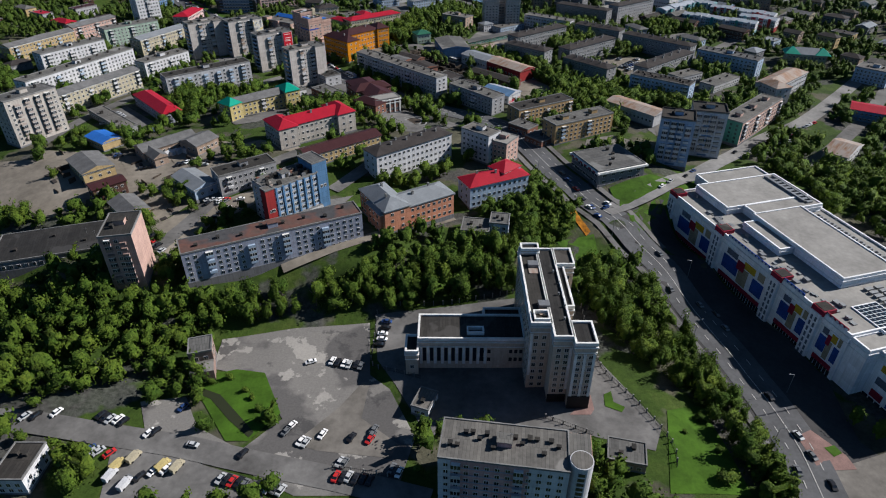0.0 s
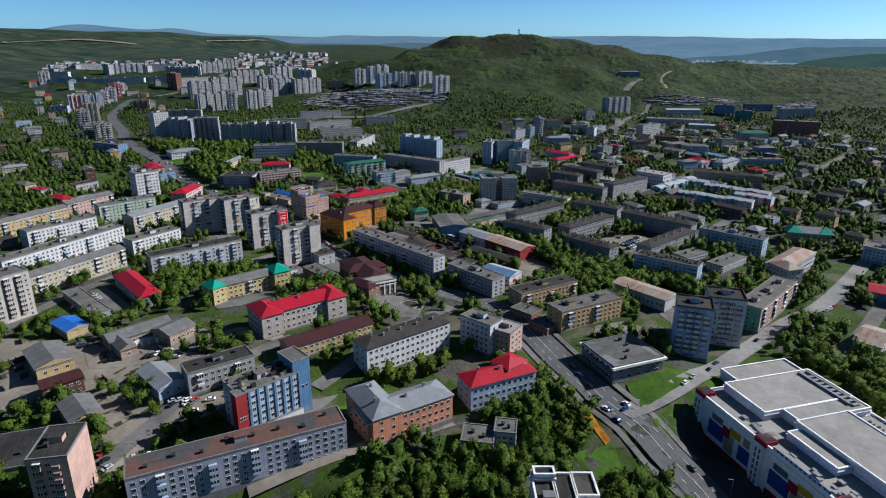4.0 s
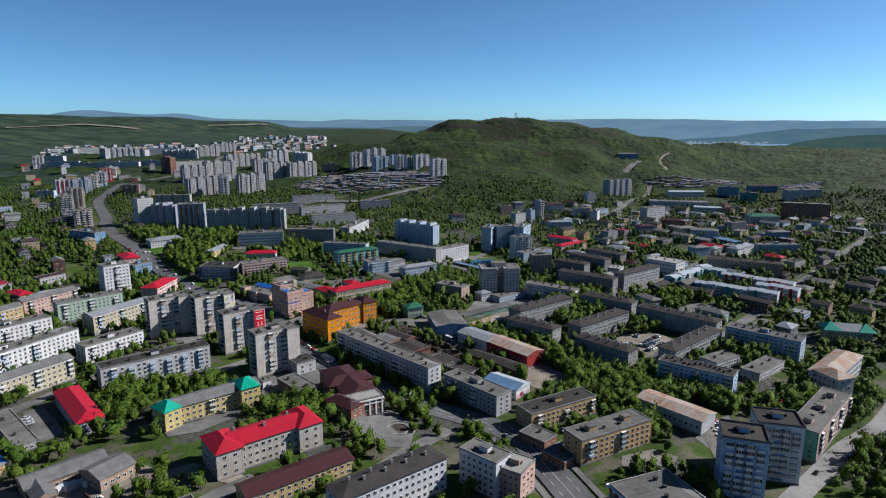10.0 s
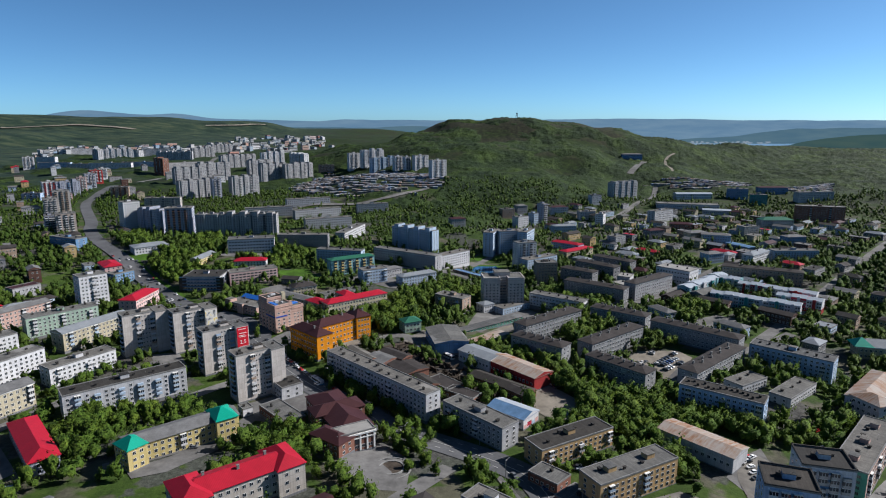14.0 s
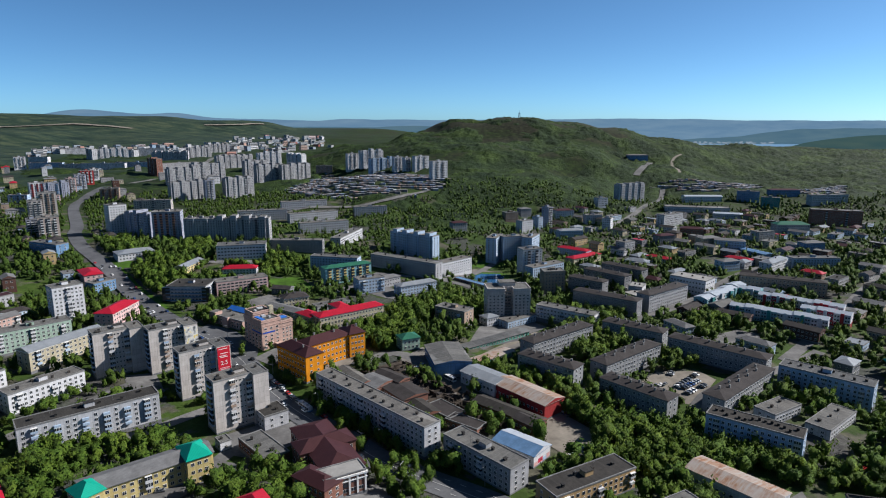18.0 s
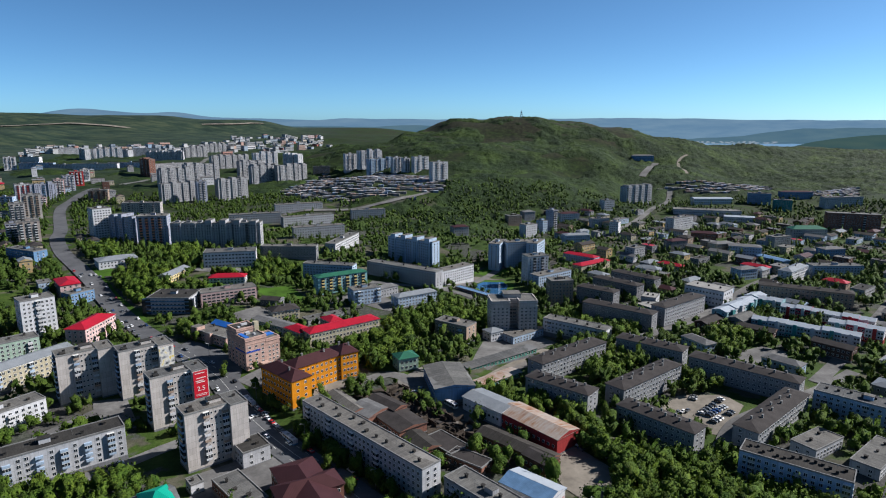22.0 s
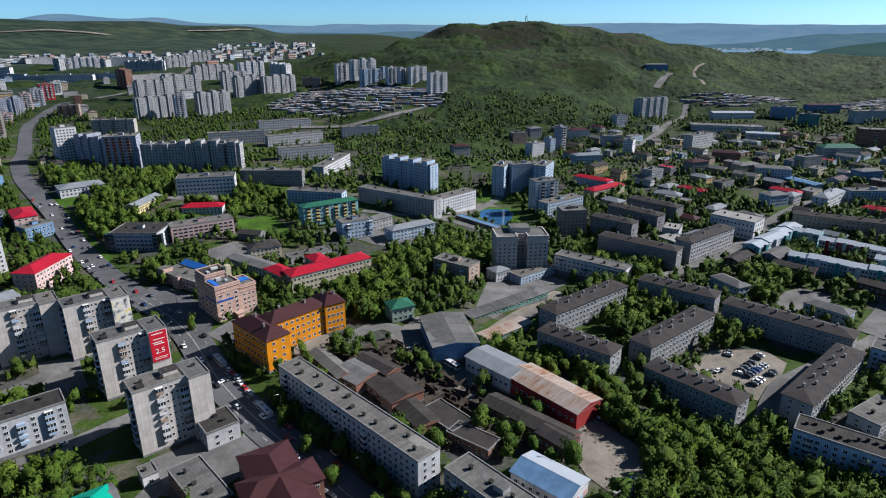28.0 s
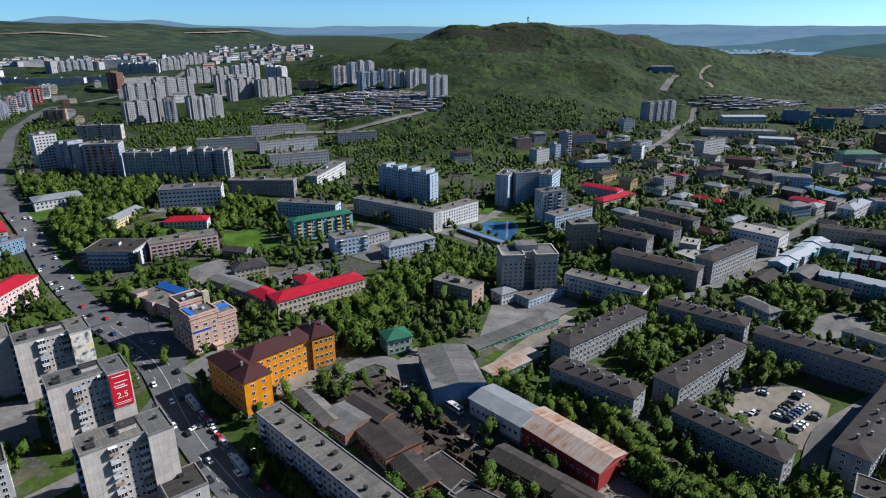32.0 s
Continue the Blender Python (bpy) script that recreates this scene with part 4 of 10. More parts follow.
def house(name, label, x, y, z, rot, L, W, h, floors, wall="grey", roof=None, shape="flat", bays=None, balc=(), fine=False, wide=1.5, tall=1.55,
          rise=2.6, base=None, hut=1, ends=True, balc_wall="pale", category="building", group="", vents=None, frame=None, chimneys=0, back=True, cols=None):
    """A block on its own plinth: walls, storeys of windows, roof and what stands on it."""
    rng = random.Random(round(x * 7 + y * 13))
    distant_block = math.hypot(x, y - 200) > 430
    b = thing(name, pose(x, y, z, 0, 0, rot), label, category, group)
    wm = WALLS[wall] if isinstance(wall, str) else wall
    roof = roof or BITUMEN
    frame = frame or FRAME
    c, s = math.cos(math.radians(rot)), math.sin(math.radians(rot))
    FOOT.append((x, y, L / 2 + 3, W / 2 + 3, c, s))
    part("wall", Shape().box(-L / 2, L / 2, -W / 2, W / 2, -6, h, 0, skip="b" + ("t" if shape != "flat" else "")), wm, b)
    if not distant_block:
        part("plinth", Shape().box(-L / 2 - 0.12, L / 2 + 0.12, -W / 2 - 0.12, W / 2 + 0.12, -6, 0.7), base or WALLS["dark"], b)
    st = (h - (1.2 if shape == "flat" else 0.5) - 0.7) / floors
    n = bays or max(2, round(L / 3.1))
    m = max(1, round(W / 5.5)) if ends else 0
    xs, ys = columns(n, L / 2 - 0.8), columns(m, W / 2 - 1.2) if m else []
    if cols:
        xs = [v * L / 2 for v in cols]
    skip = set()
    for bx in balc:
        skip |= {k for k, v in enumerate(xs) if abs(v - bx * L / 2) < min(2.6, L / n * 0.8)}
    hh = min(tall, st * 0.62)
    if fine:
        wmesh, rear = {}, Shape()
        for sd in "fklr":
            sh = Shape()
            opening(sh, sd, 0, 0, 0, 0, wide, hh)
            wmesh[sd] = sh.mesh("window", [frame, GLASS])
        for fl in range(floors):
            zz = 0.7 + fl * st + (st - hh) * 0.5
            for k, u in enumerate(xs):
                if k not in skip:
                    part("window", wmesh["f"], None, b).location = (u, -W / 2, zz)
            for u in ys:
                part("window", wmesh["r"], None, b).location = (L / 2, u, zz)
                part("window", wmesh["l"], None, b).location = (-L / 2, -u, zz)
            for u in xs:
                opening(rear, "k", L, W, u, zz, wide, hh)
        part("storey_glazing", rear, [frame, GLASS], b)["kind"] = "stuff"
    else:
        far = math.hypot(x, y - 200) > 430
        sh = Shape()
        for fl in range(floors):
            zz = 0.7 + fl * st + (st - hh) * 0.5
            sh = sh if far else Shape()
            for k, u in enumerate(xs):
                if k not in skip:
                    opening(sh, "f", L, W, u, zz, wide, hh, panes=1 if far else 2, deep=not far)
                if back:
                    opening(sh, "k", L, W, u, zz, wide, hh, panes=1 if far else 2, deep=not far)
            for u in ys:
                opening(sh, "l", L, W, u, zz, wide, hh, panes=1 if far else 2, deep=not far)
                opening(sh, "r", L, W, u, zz, wide, hh, panes=1 if far else 2, deep=not far)
            if not far or fl == floors - 1:
                part("storey_glazing", sh, [frame, GLASS], b)["kind"] = "stuff"
    if not balc and floors >= 3 and shape != "hip" and not distant_block and L > 24 and category == "building":
        bw = min(2.8, L / n * 0.9)
        shut = loggia(bw, (0, 1.05, st - 0.3, st - 0.12), (0, 1, 2), 1.05)
        plain = Shape().box(-bw / 2, bw / 2, -1.05, 0, 0, 1.05, 0)
        mats = [WALLS[rng.choice((balc_wall, "sky", "white"))], GLASS, FRAME]
        shut, plain = shut.mesh("balcony", mats), plain.mesh("balcony", mats)
        for bx in xs[1::6][:4]:
            for fl in range(1, floors):
                part("balcony", shut if rng.random() < 0.65 else plain, None, b).location = (bx, -W / 2, 0.7 + fl * st)
    bal_mats = [WALLS[balc_wall], GLASS, FRAME]
    if balc:
        bw = min(3.0, L / n * 0.95)
        inset = loggia(bw - 0.04, (1.0, st - 0.35, st - 0.15), (1, 2), 1.08).mesh("glazing", bal_mats)
        low = Shape().box(-bw / 2, bw / 2, -1.1, 0, -0.15, 1.0, 0)
        ome = low.mesh("balcony", bal_mats)
        bme = ome if fine else loggia(bw, (-0.15, 1.0, st - 0.35, st - 0.15), (0, 1, 2)).mesh("balcony", bal_mats)
        if distant_block:
            sh, k0 = Shape(), 1 if floors > 3 else 0
            for bx in balc:
                for fl in range(k0, floors):
                    z0, z1 = 0.8 + fl * st, 0.8 + fl * st + st
                    sh.box(bx * L / 2 - bw / 2, bx * L / 2 + bw / 2, -W / 2 - 1.1, -W / 2, z0, z0 + 1.0, 0)
                    sh.box(bx * L / 2 - bw / 2 + 0.05, bx * L / 2 + bw / 2 - 0.05, -W / 2 - (1.0 if rng.random() < 0.6 else 0.1), -W / 2, z0 + 1.0, z1 - 0.15, 1)
            part("balcony", sh, bal_mats, b)["kind"] = "stuff"
        for bx in () if distant_block else balc:
            for fl in range(1 if floors > 3 else 0, floors):
                glazed = rng.random() < 0.6
                o = part("balcony", bme if glazed else ome, None, b)
                o.location = (bx * L / 2, -W / 2, 0.7 + fl * st + 0.1)
                if fine and glazed:
                    part("glazing", inset, None, o)
    if distant_block and floors >= 8 and L > 34:
        sh, n = Shape(), max(2, round(L / 15))
        for k in range(n):
            u = (k + 0.5) / n * L - L / 2 + rng.uniform(-1.5, 1.5)
            up = rng.choice((0.6, 2.2, 2.8, 3.4))
            sh.box(u - 3.2, u + 3.2, -W / 2 - 1.5, W / 2 - 1.0, -4, h + up, 0, 1)
            for fl in range(floors):
                for q in (-1.7, 0.7):
                    sh.box(u + q, u + q + 1.1, -W / 2 - 1.56, -W / 2 - 1.5, 1.4 + fl * st, 2.9 + fl * st, 2)
        part("stair_bay", sh, [wm, roof, GLASS], b)["kind"] = "stuff"
    if shape == "flat":
        rim = Shape()
        for q in ((-L / 2 - 0.15, L / 2 + 0.15, -W / 2 - 0.15, -W / 2 + 0.3), (-L / 2 - 0.15, L / 2 + 0.15, W / 2 - 0.3, W / 2 + 0.15),
                  (-L / 2 - 0.15, -L / 2 + 0.3, -W / 2 + 0.3, W / 2 - 0.3), (L / 2 - 0.3, L / 2 + 0.15, -W / 2 + 0.3, W / 2 - 0.3)):
            rim.box(*q, h - 0.25, h + 0.45)
        part("parapet", rim, FLASHING, b)
        deck = Shape().box(-L / 2 + 0.3, L / 2 - 0.3, -W / 2 + 0.3, W / 2 - 0.3, h, h + 0.12)
        nv = vents if vents is not None else max(2, int(L / 9))
        nv = min(nv, 3) if distant_block else nv
        for k in range(nv if distant_block else 0):
            u = (k + 0.5) / nv * (L - 4) - (L - 4) / 2
            deck.box(u - 0.6, u + 0.6, -0.6, 0.6, h + 0.12, h + 1.4, 1)
        top = part("roof", deck, [roof, BITUMEN_DARK], b)
        for k in range(0 if distant_block else nv):
            v = part("vent", VENT, None, top)
            v.location = ((k + 0.5) / nv * (L - 4) - (L - 4) / 2, rng.choice((-1, 0.2, 1)) * W * 0.16, h + 0.1)
            v.scale = (1, rng.uniform(0.8, 2.0), rng.uniform(0.8, 1.5))
        for k in range(0 if distant_block else min(4, int(L / 18))):
            part("antenna", ANTENNA, None, top).location = (rng.uniform(-0.45, 0.45) * L, rng.uniform(-0.3, 0.3) * W, h + 0.1)
        for k in range(hut):
            u = (k + 0.5) / hut * L - L / 2
            sh = Shape().box(u - 2.2, u + 2.2, -1.4, 2.2, h, h + 2.2, 0).box(u - 2.4, u + 2.4, -1.6, 2.4, h + 2.2, h + 2.4, 1)
            part("stair_head", sh, [wm, roof], top)
    else:
        top = part("roof", hip_roof(L, W, h, rise, 0.6, shape == "gable"), [roof, wm], b)
        if not distant_block:
            part("cornice", Shape().box(-L / 2 - 0.3, L / 2 + 0.3, -W / 2 - 0.3, W / 2 + 0.3, h - 0.5, h - 0.02), FRAME if wall in ("salmon", "sky", "cream", "yellow") else wm, b)
        for k in range(chimneys):
            part("chimney", CHIMNEY, None, top).location = ((k + 0.5) / chimneys * L * 0.8 - L * 0.4, (-1) ** k * W * 0.12, h + rise * 0.8)
    return b



def volume(b, x0, x1, y0, y1, z0, z1, floors=0, wall=None, roof=None, trim=None, faces="fl", step=3.2, wide=1.5, tall=1.7, rim=0.9, win0=1.0):
    """One block of a larger building: wall, cornice, parapet, roof and single windows on the named faces."""
    wall, roof, trim = wall or WALLS["tan"], roof or BITUMEN_DARK, trim or FRAME
    cx, cy, L, W = (x0 + x1) / 2, (y0 + y1) / 2, x1 - x0, y1 - y0
    part("wall", Shape().box(x0, x1, y0, y1, z0, z1), wall, b)
    part("cornice", Shape().box(x0 - 0.45, x1 + 0.45, y0 - 0.45, y1 + 0.45, z1 - 1.3, z1 - 0.9).box(x0 - 0.25, x1 + 0.25, y0 - 0.25, y1 + 0.25, z1 - 3.6, z1 - 3.3), trim, b)
    pr = Shape()
    for q in ((x0 - 0.2, x1 + 0.2, y0 - 0.2, y0 + 0.5), (x0 - 0.2, x1 + 0.2, y1 - 0.5, y1 + 0.2), (x0 - 0.2, x0 + 0.5, y0 + 0.5, y1 - 0.5), (x1 - 0.5, x1 + 0.2, y0 + 0.5, y1 - 0.5)):
        pr.box(*q, z1 - 0.4, z1 + rim)
    part("parapet", pr, trim, b)
    part("roof", Shape().box(x0 + 0.5, x1 - 0.5, y0 + 0.5, y1 - 0.5, z1, z1 + 0.12), roof, b)
    if floors:
        st = (z1 - 4.2 - z0 - win0) / floors
        for side in faces:
            along = L if side in "fk" else W
            me = Shape()
            opening(me, side, 0, 0, 0, 0, wide, tall)
            me = me.mesh("window", [FRAME, GLASS])
            for u in columns(max(1, round(along / step)), along / 2 - 0.6):
                for fl in range(floors):
                    z = z0 + win0 + fl * st + (st - tall) / 2
                    o = part("window", me, None, b)
                    o.location = {"f": (cx + u, y0, z), "k": (cx - u, y1, z), "l": (x0, cy - u, z), "r": (x1, cy + u, z)}[side]


def gutter_band(b, x0, x1, y, z, h, mat, name="sign_panel", d=0.12):
    return part(name, Shape().box(x0, x1, y - d, y, z, z + h), mat, b)


house("apartment_building", "long five-storey blue-grey apartment block with a stained felt roof", -76.2, 147.2, 1.1, 26.1, 77.3, 12.0, 15, 5, wall='lilac', roof=FELT_PATCHED, balc=(-0.72, -0.28, 0.1, 0.55), balc_wall='sky', fine=True)
house("apartment_building", "pinkish brick apartment tower with stacked dark balconies", -133.1, 132.0, 0.3, 11.2, 12.5, 19.0, 26, 9, wall='pink', balc=(-0.5, 0.4), balc_wall='clay', roof=BITUMEN_DARK, fine=True, ends=False, bays=5)
blue_office = house("office_building", "six-storey blue-panelled office block with a cluttered flat roof", -76.2, 176.9, 5.8, 43.6, 26.3, 15.0, 19.5, 6, wall='pale', bays=13, balc_wall='pale', vents=16, wide=1.7, fine=True, category='office building')
house("workshop_building", "three-storey grey brick workshop building with a dark flat roof", -105.2, 206.4, 5.8, 36.0, 30.1, 12.0, 11, 3, wall='grey', roof=BITUMEN_DARK, fine=True)
house("apartment_house", "three-storey salmon house with white pilasters and a grey hipped sheet roof", -17.9, 178.8, 1.0, 32.1, 40.0, 14.0, 12, 3, wall='salmon', shape='hip', roof=ROOF_GREY, chimneys=3, rise=3.5, fine=True)
house("apartment_house", "three-storey pale blue house with a bright red sheet roof", 23.4, 203.9, 0.1, 26.1, 34.0, 13.0, 12, 3, wall='sky', shape='hip', roof=ROOF_RED, chimneys=3, rise=3.2, fine=True)
pavilion_size = (26.5, 29.4, 9)
pavilion = house("shopping_pavilion", "low flat-roofed pavilion with a glazed front and red fascia", 88.5, 231.4, 0.8, -68.3, 26.5, 29.4, 9, 2, wall='dark', roof=BITUMEN, hut=0, wide=2.6, vents=4, category='shop')
blue_tower_size = (18.0, 16.0, 28)
blue_tower = house("apartment_building", "nine-storey blue and white apartment tower with glazed balconies", 129.1, 248.9, -0.1, -18.8, 18.0, 16.0, 28, 9, wall='bluish', balc=(-0.66, -0.22, 0.22, 0.66), balc_wall='white', roof=BITUMEN_DARK)
white_tower_size = (19.0, 16.0, 28)
white_tower = house("apartment_building", "nine-storey white apartment tower with blue balcony bands", 153.9, 267.8, -3.1, -14.9, 19.0, 16.0, 28, 9, wall='white', balc=(-0.66, -0.22, 0.22, 0.66), balc_wall='chalk', roof=BITUMEN_DARK)
green_block_size = (62.0, 14.0, 15)
green_block = house("apartment_building", "five-storey pink brick block with a green painted gable end", 198.1, 305.2, -3.9, 44.9, 62.0, 14.0, 15, 5, wall='pink', roof=BITUMEN, hut=3)
house("apartment_building", "four-storey yellow block with a pale gable end and felt roof", 80.1, 280.0, 2.6, 28.3, 43.9, 13.0, 12.5, 4, wall='ochre', bays=13, roof=BITUMEN, hut=2, fine=True)
house("apartment_building", "three-storey yellow-grey block among birches", 61.2, 311.9, 2.3, 29.7, 43.7, 13.0, 10, 3, wall='ochre', roof=BITUMEN_DARK)
house("apartment_building", "four-storey grey block with an ochre gable end", 19.3, 330.7, 2.5, -47.0, 41.3, 12.0, 12, 4, wall='grey', roof=BITUMEN)
house("warehouse", "long shed with a rusty ribbed roof", 124.3, 311.9, 1.8, -49.3, 37.2, 14.5, 8, 1, wall='pale', shape='gable', rise=1.6, roof=ROOF_RUST, category='warehouse', ends=False)
house("warehouse", "shed with a pale blue-grey metal roof", 25.9, 418.6, 3.7, -45.9, 27.0, 15.0, 8, 1, wall='white', shape='gable', rise=1.5, roof=ROOF_GREY, category='warehouse', ends=False)
house("warehouse", "red-walled warehouse with a faded rust-streaked roof", 47.6, 397.0, 3.0, -49.1, 38.1, 16.0, 8.5, 1, wall='red', shape='gable', rise=2.0, roof=ROOF_RUST, category='warehouse', ends=False)
house("apartment_building", "long five-storey panel block with a pale blank gable end", -35.7, 374.6, 3.4, -45.2, 89.1, 10.5, 15.5, 5, wall='pale', hut=0, vents=12, roof=BITUMEN, bays=29, fine=True)
blue_shop = house("workshop", "workshop with a blue and white sheet roof and graffiti-covered end", 37.9, 345.2, 2.5, -41.0, 23.0, 14.2, 6, 1, wall='white', shape='gable', rise=2, roof=ROOF_FADED, category='workshop', ends=False)
house("school_building", "four-storey bright orange rendered building with a dark brown sheet roof", -86.8, 433.2, 5.9, -43.6, 30.7, 12.3, 16, 4, wall='orange', shape='hip', roof=ROOF_BROWN, rise=3.5, chimneys=2, group='orange corner building', fine=True)
house("school_building", "four-storey bright orange rendered building with a dark brown sheet roof", -74.6, 447.8, 7.5, 45.1, 32.0, 13.0, 16, 4, wall='orange', shape='hip', roof=ROOF_BROWN, rise=3.5, chimneys=2, group='orange corner building', fine=True)
house("school_building", "four-storey bright orange rendered building with a dark brown sheet roof", -59.1, 461.7, 8.0, 33.9, 10.9, 16.0, 16, 4, wall='orange', shape='hip', roof=ROOF_BROWN, rise=3.5, chimneys=2, group='orange corner building', fine=True)
house("school_building", "three-storey cream school with a bright red sheet roof", -71.4, 528.2, 6.2, 37.4, 54.5, 13.0, 11.2, 3, wall='cream', shape='hip', roof=ROOF_RED, rise=2.4, bays=20, wide=1.6, tall=1.9, fine=True)
house("school_building", "cream school wing with a bright red sheet roof", -100.5, 523.0, 7.2, -42.0, 18.0, 11.0, 8.5, 2, wall='cream', shape='hip', roof=ROOF_RED, rise=2.2, fine=True)
house("school_building", "small back wing with a bright red sheet roof", -80.5, 540.5, 6.6, -52.0, 15.0, 10.0, 10.5, 3, wall='cream', shape='hip', roof=ROOF_RED, rise=2.2)
house("workshop_building", "long pale two-storey workshop with a weathered grey roof", -121.5, 539.5, 9.0, -35.0, 37.0, 11.0, 6, 2, wall='white', shape='gable', rise=1.5, roof=ROOF_SLATE)
house("workshop_building", "long low grey workshop with a felt roof", -91.5, 566.0, 6.6, 37.0, 30.0, 10.0, 5, 1, wall='grey', roof=BITUMEN, hut=0)
brick_office = thing("office_building", pose(-119.5, 466.5, 7.6, 0, 0, 44.5), "stepped six-storey pink brick office with blue glazed terraces", "office building")
FOOT.append((-124.0, 482.0, 17, 17, math.cos(math.radians(44.5)), math.sin(math.radians(44.5))))
_pink = WALLS["brickpink"]
volume(brick_office, 0, 14, 0, 24, -5, 20, 6, _pink, BITUMEN, _pink, "fl", 4.4, 1.7, 1.4, 0.7, 5.0)
volume(brick_office, 14, 23, 0, 14, -5, 17, 5, _pink, BITUMEN, _pink, "fr", 2.6, 1.3, 1.3, 0.6, 5.0)
volume(brick_office, 0.4, 13.6, 11.5, 23.6, 20, 23.4, 0, _pink, BITUMEN_DARK, _pink, rim=0.5)
volume(brick_office, 14, 24, 14, 24, -5, 9, 2, _pink, ROOF_BROWN, _pink, "fr", 4.4, 1.7, 1.4, 0.6, 5.0)
part("lift_tower", Shape().box(12.2, 15.2, 11.0, 14.0, 9, 26.0), WALLS["cream"], brick_office, "cream lift tower")
part("skylight", Shape().box(0.7, 3.2, 1.0, 10.8, 20.2, 21.1), ROOF_BLUE, brick_office, "blue glazed skylight strip")
part("skylight", Shape().box(15.0, 22.2, 5.5, 9.5, 17.2, 17.9), ROOF_BLUE, brick_office, "blue glazed skylight")
part("roof_plant", Shape().box(4.6, 7.4, 7.5, 10.0, 20.2, 21.6).box(8.2, 9.6, 4.5, 6.0, 20.2, 21.2).box(3.0, 4.4, 14.0, 16.0, 23.5, 24.3).box(6.5, 10.5, 17.0, 18.6, 23.5, 24.6), WALLS["pale"], brick_office, "pale ventilation boxes")
part("blue_band", Shape().box(0.6, 9.6, -0.22, 0, 11.3, 12.2).box(-0.22, 0, 0.4, 13.0, 11.3, 12.2), BANNER_BLUE, brick_office, "deep blue sign band")
part("porch", Shape().box(9.5, 13.0, -3.6, 0, -2, 3.2).box(8.8, 13.6, -4.2, 0.0, 3.2, 3.6), _pink, brick_office)
SLAB_WINDOW = {}
for _sd in "fl":
    _sh = Shape()
    opening(_sh, _sd, 0, 0, 0, 0, 1.0, 1.15, panes=1)
    SLAB_WINDOW[_sd] = _sh.mesh("window", [FRAME, GLASS])
SLAB_BALCONY = {}
for _n in ("white", "bluish", "tan"):
    _m = [WALLS[_n], GLASS, FRAME]
    SLAB_BALCONY[_n] = (loggia(2.7, (-0.15, 1.0, 2.45, 2.65), (0, 1, 2), 1.2).mesh("balcony", _m),
                        Shape().box(-1.35, 1.35, -1.2, -1.1, 0, 1.05, 0).box(-1.35, 1.35, -1.2, 0, -0.15, 0, 0).box(-1.35, -1.25, -1.1, 0, 0, 1.05, 0).box(1.25, 1.35, -1.1, 0, 0, 1.05, 0).mesh("balcony", _m))


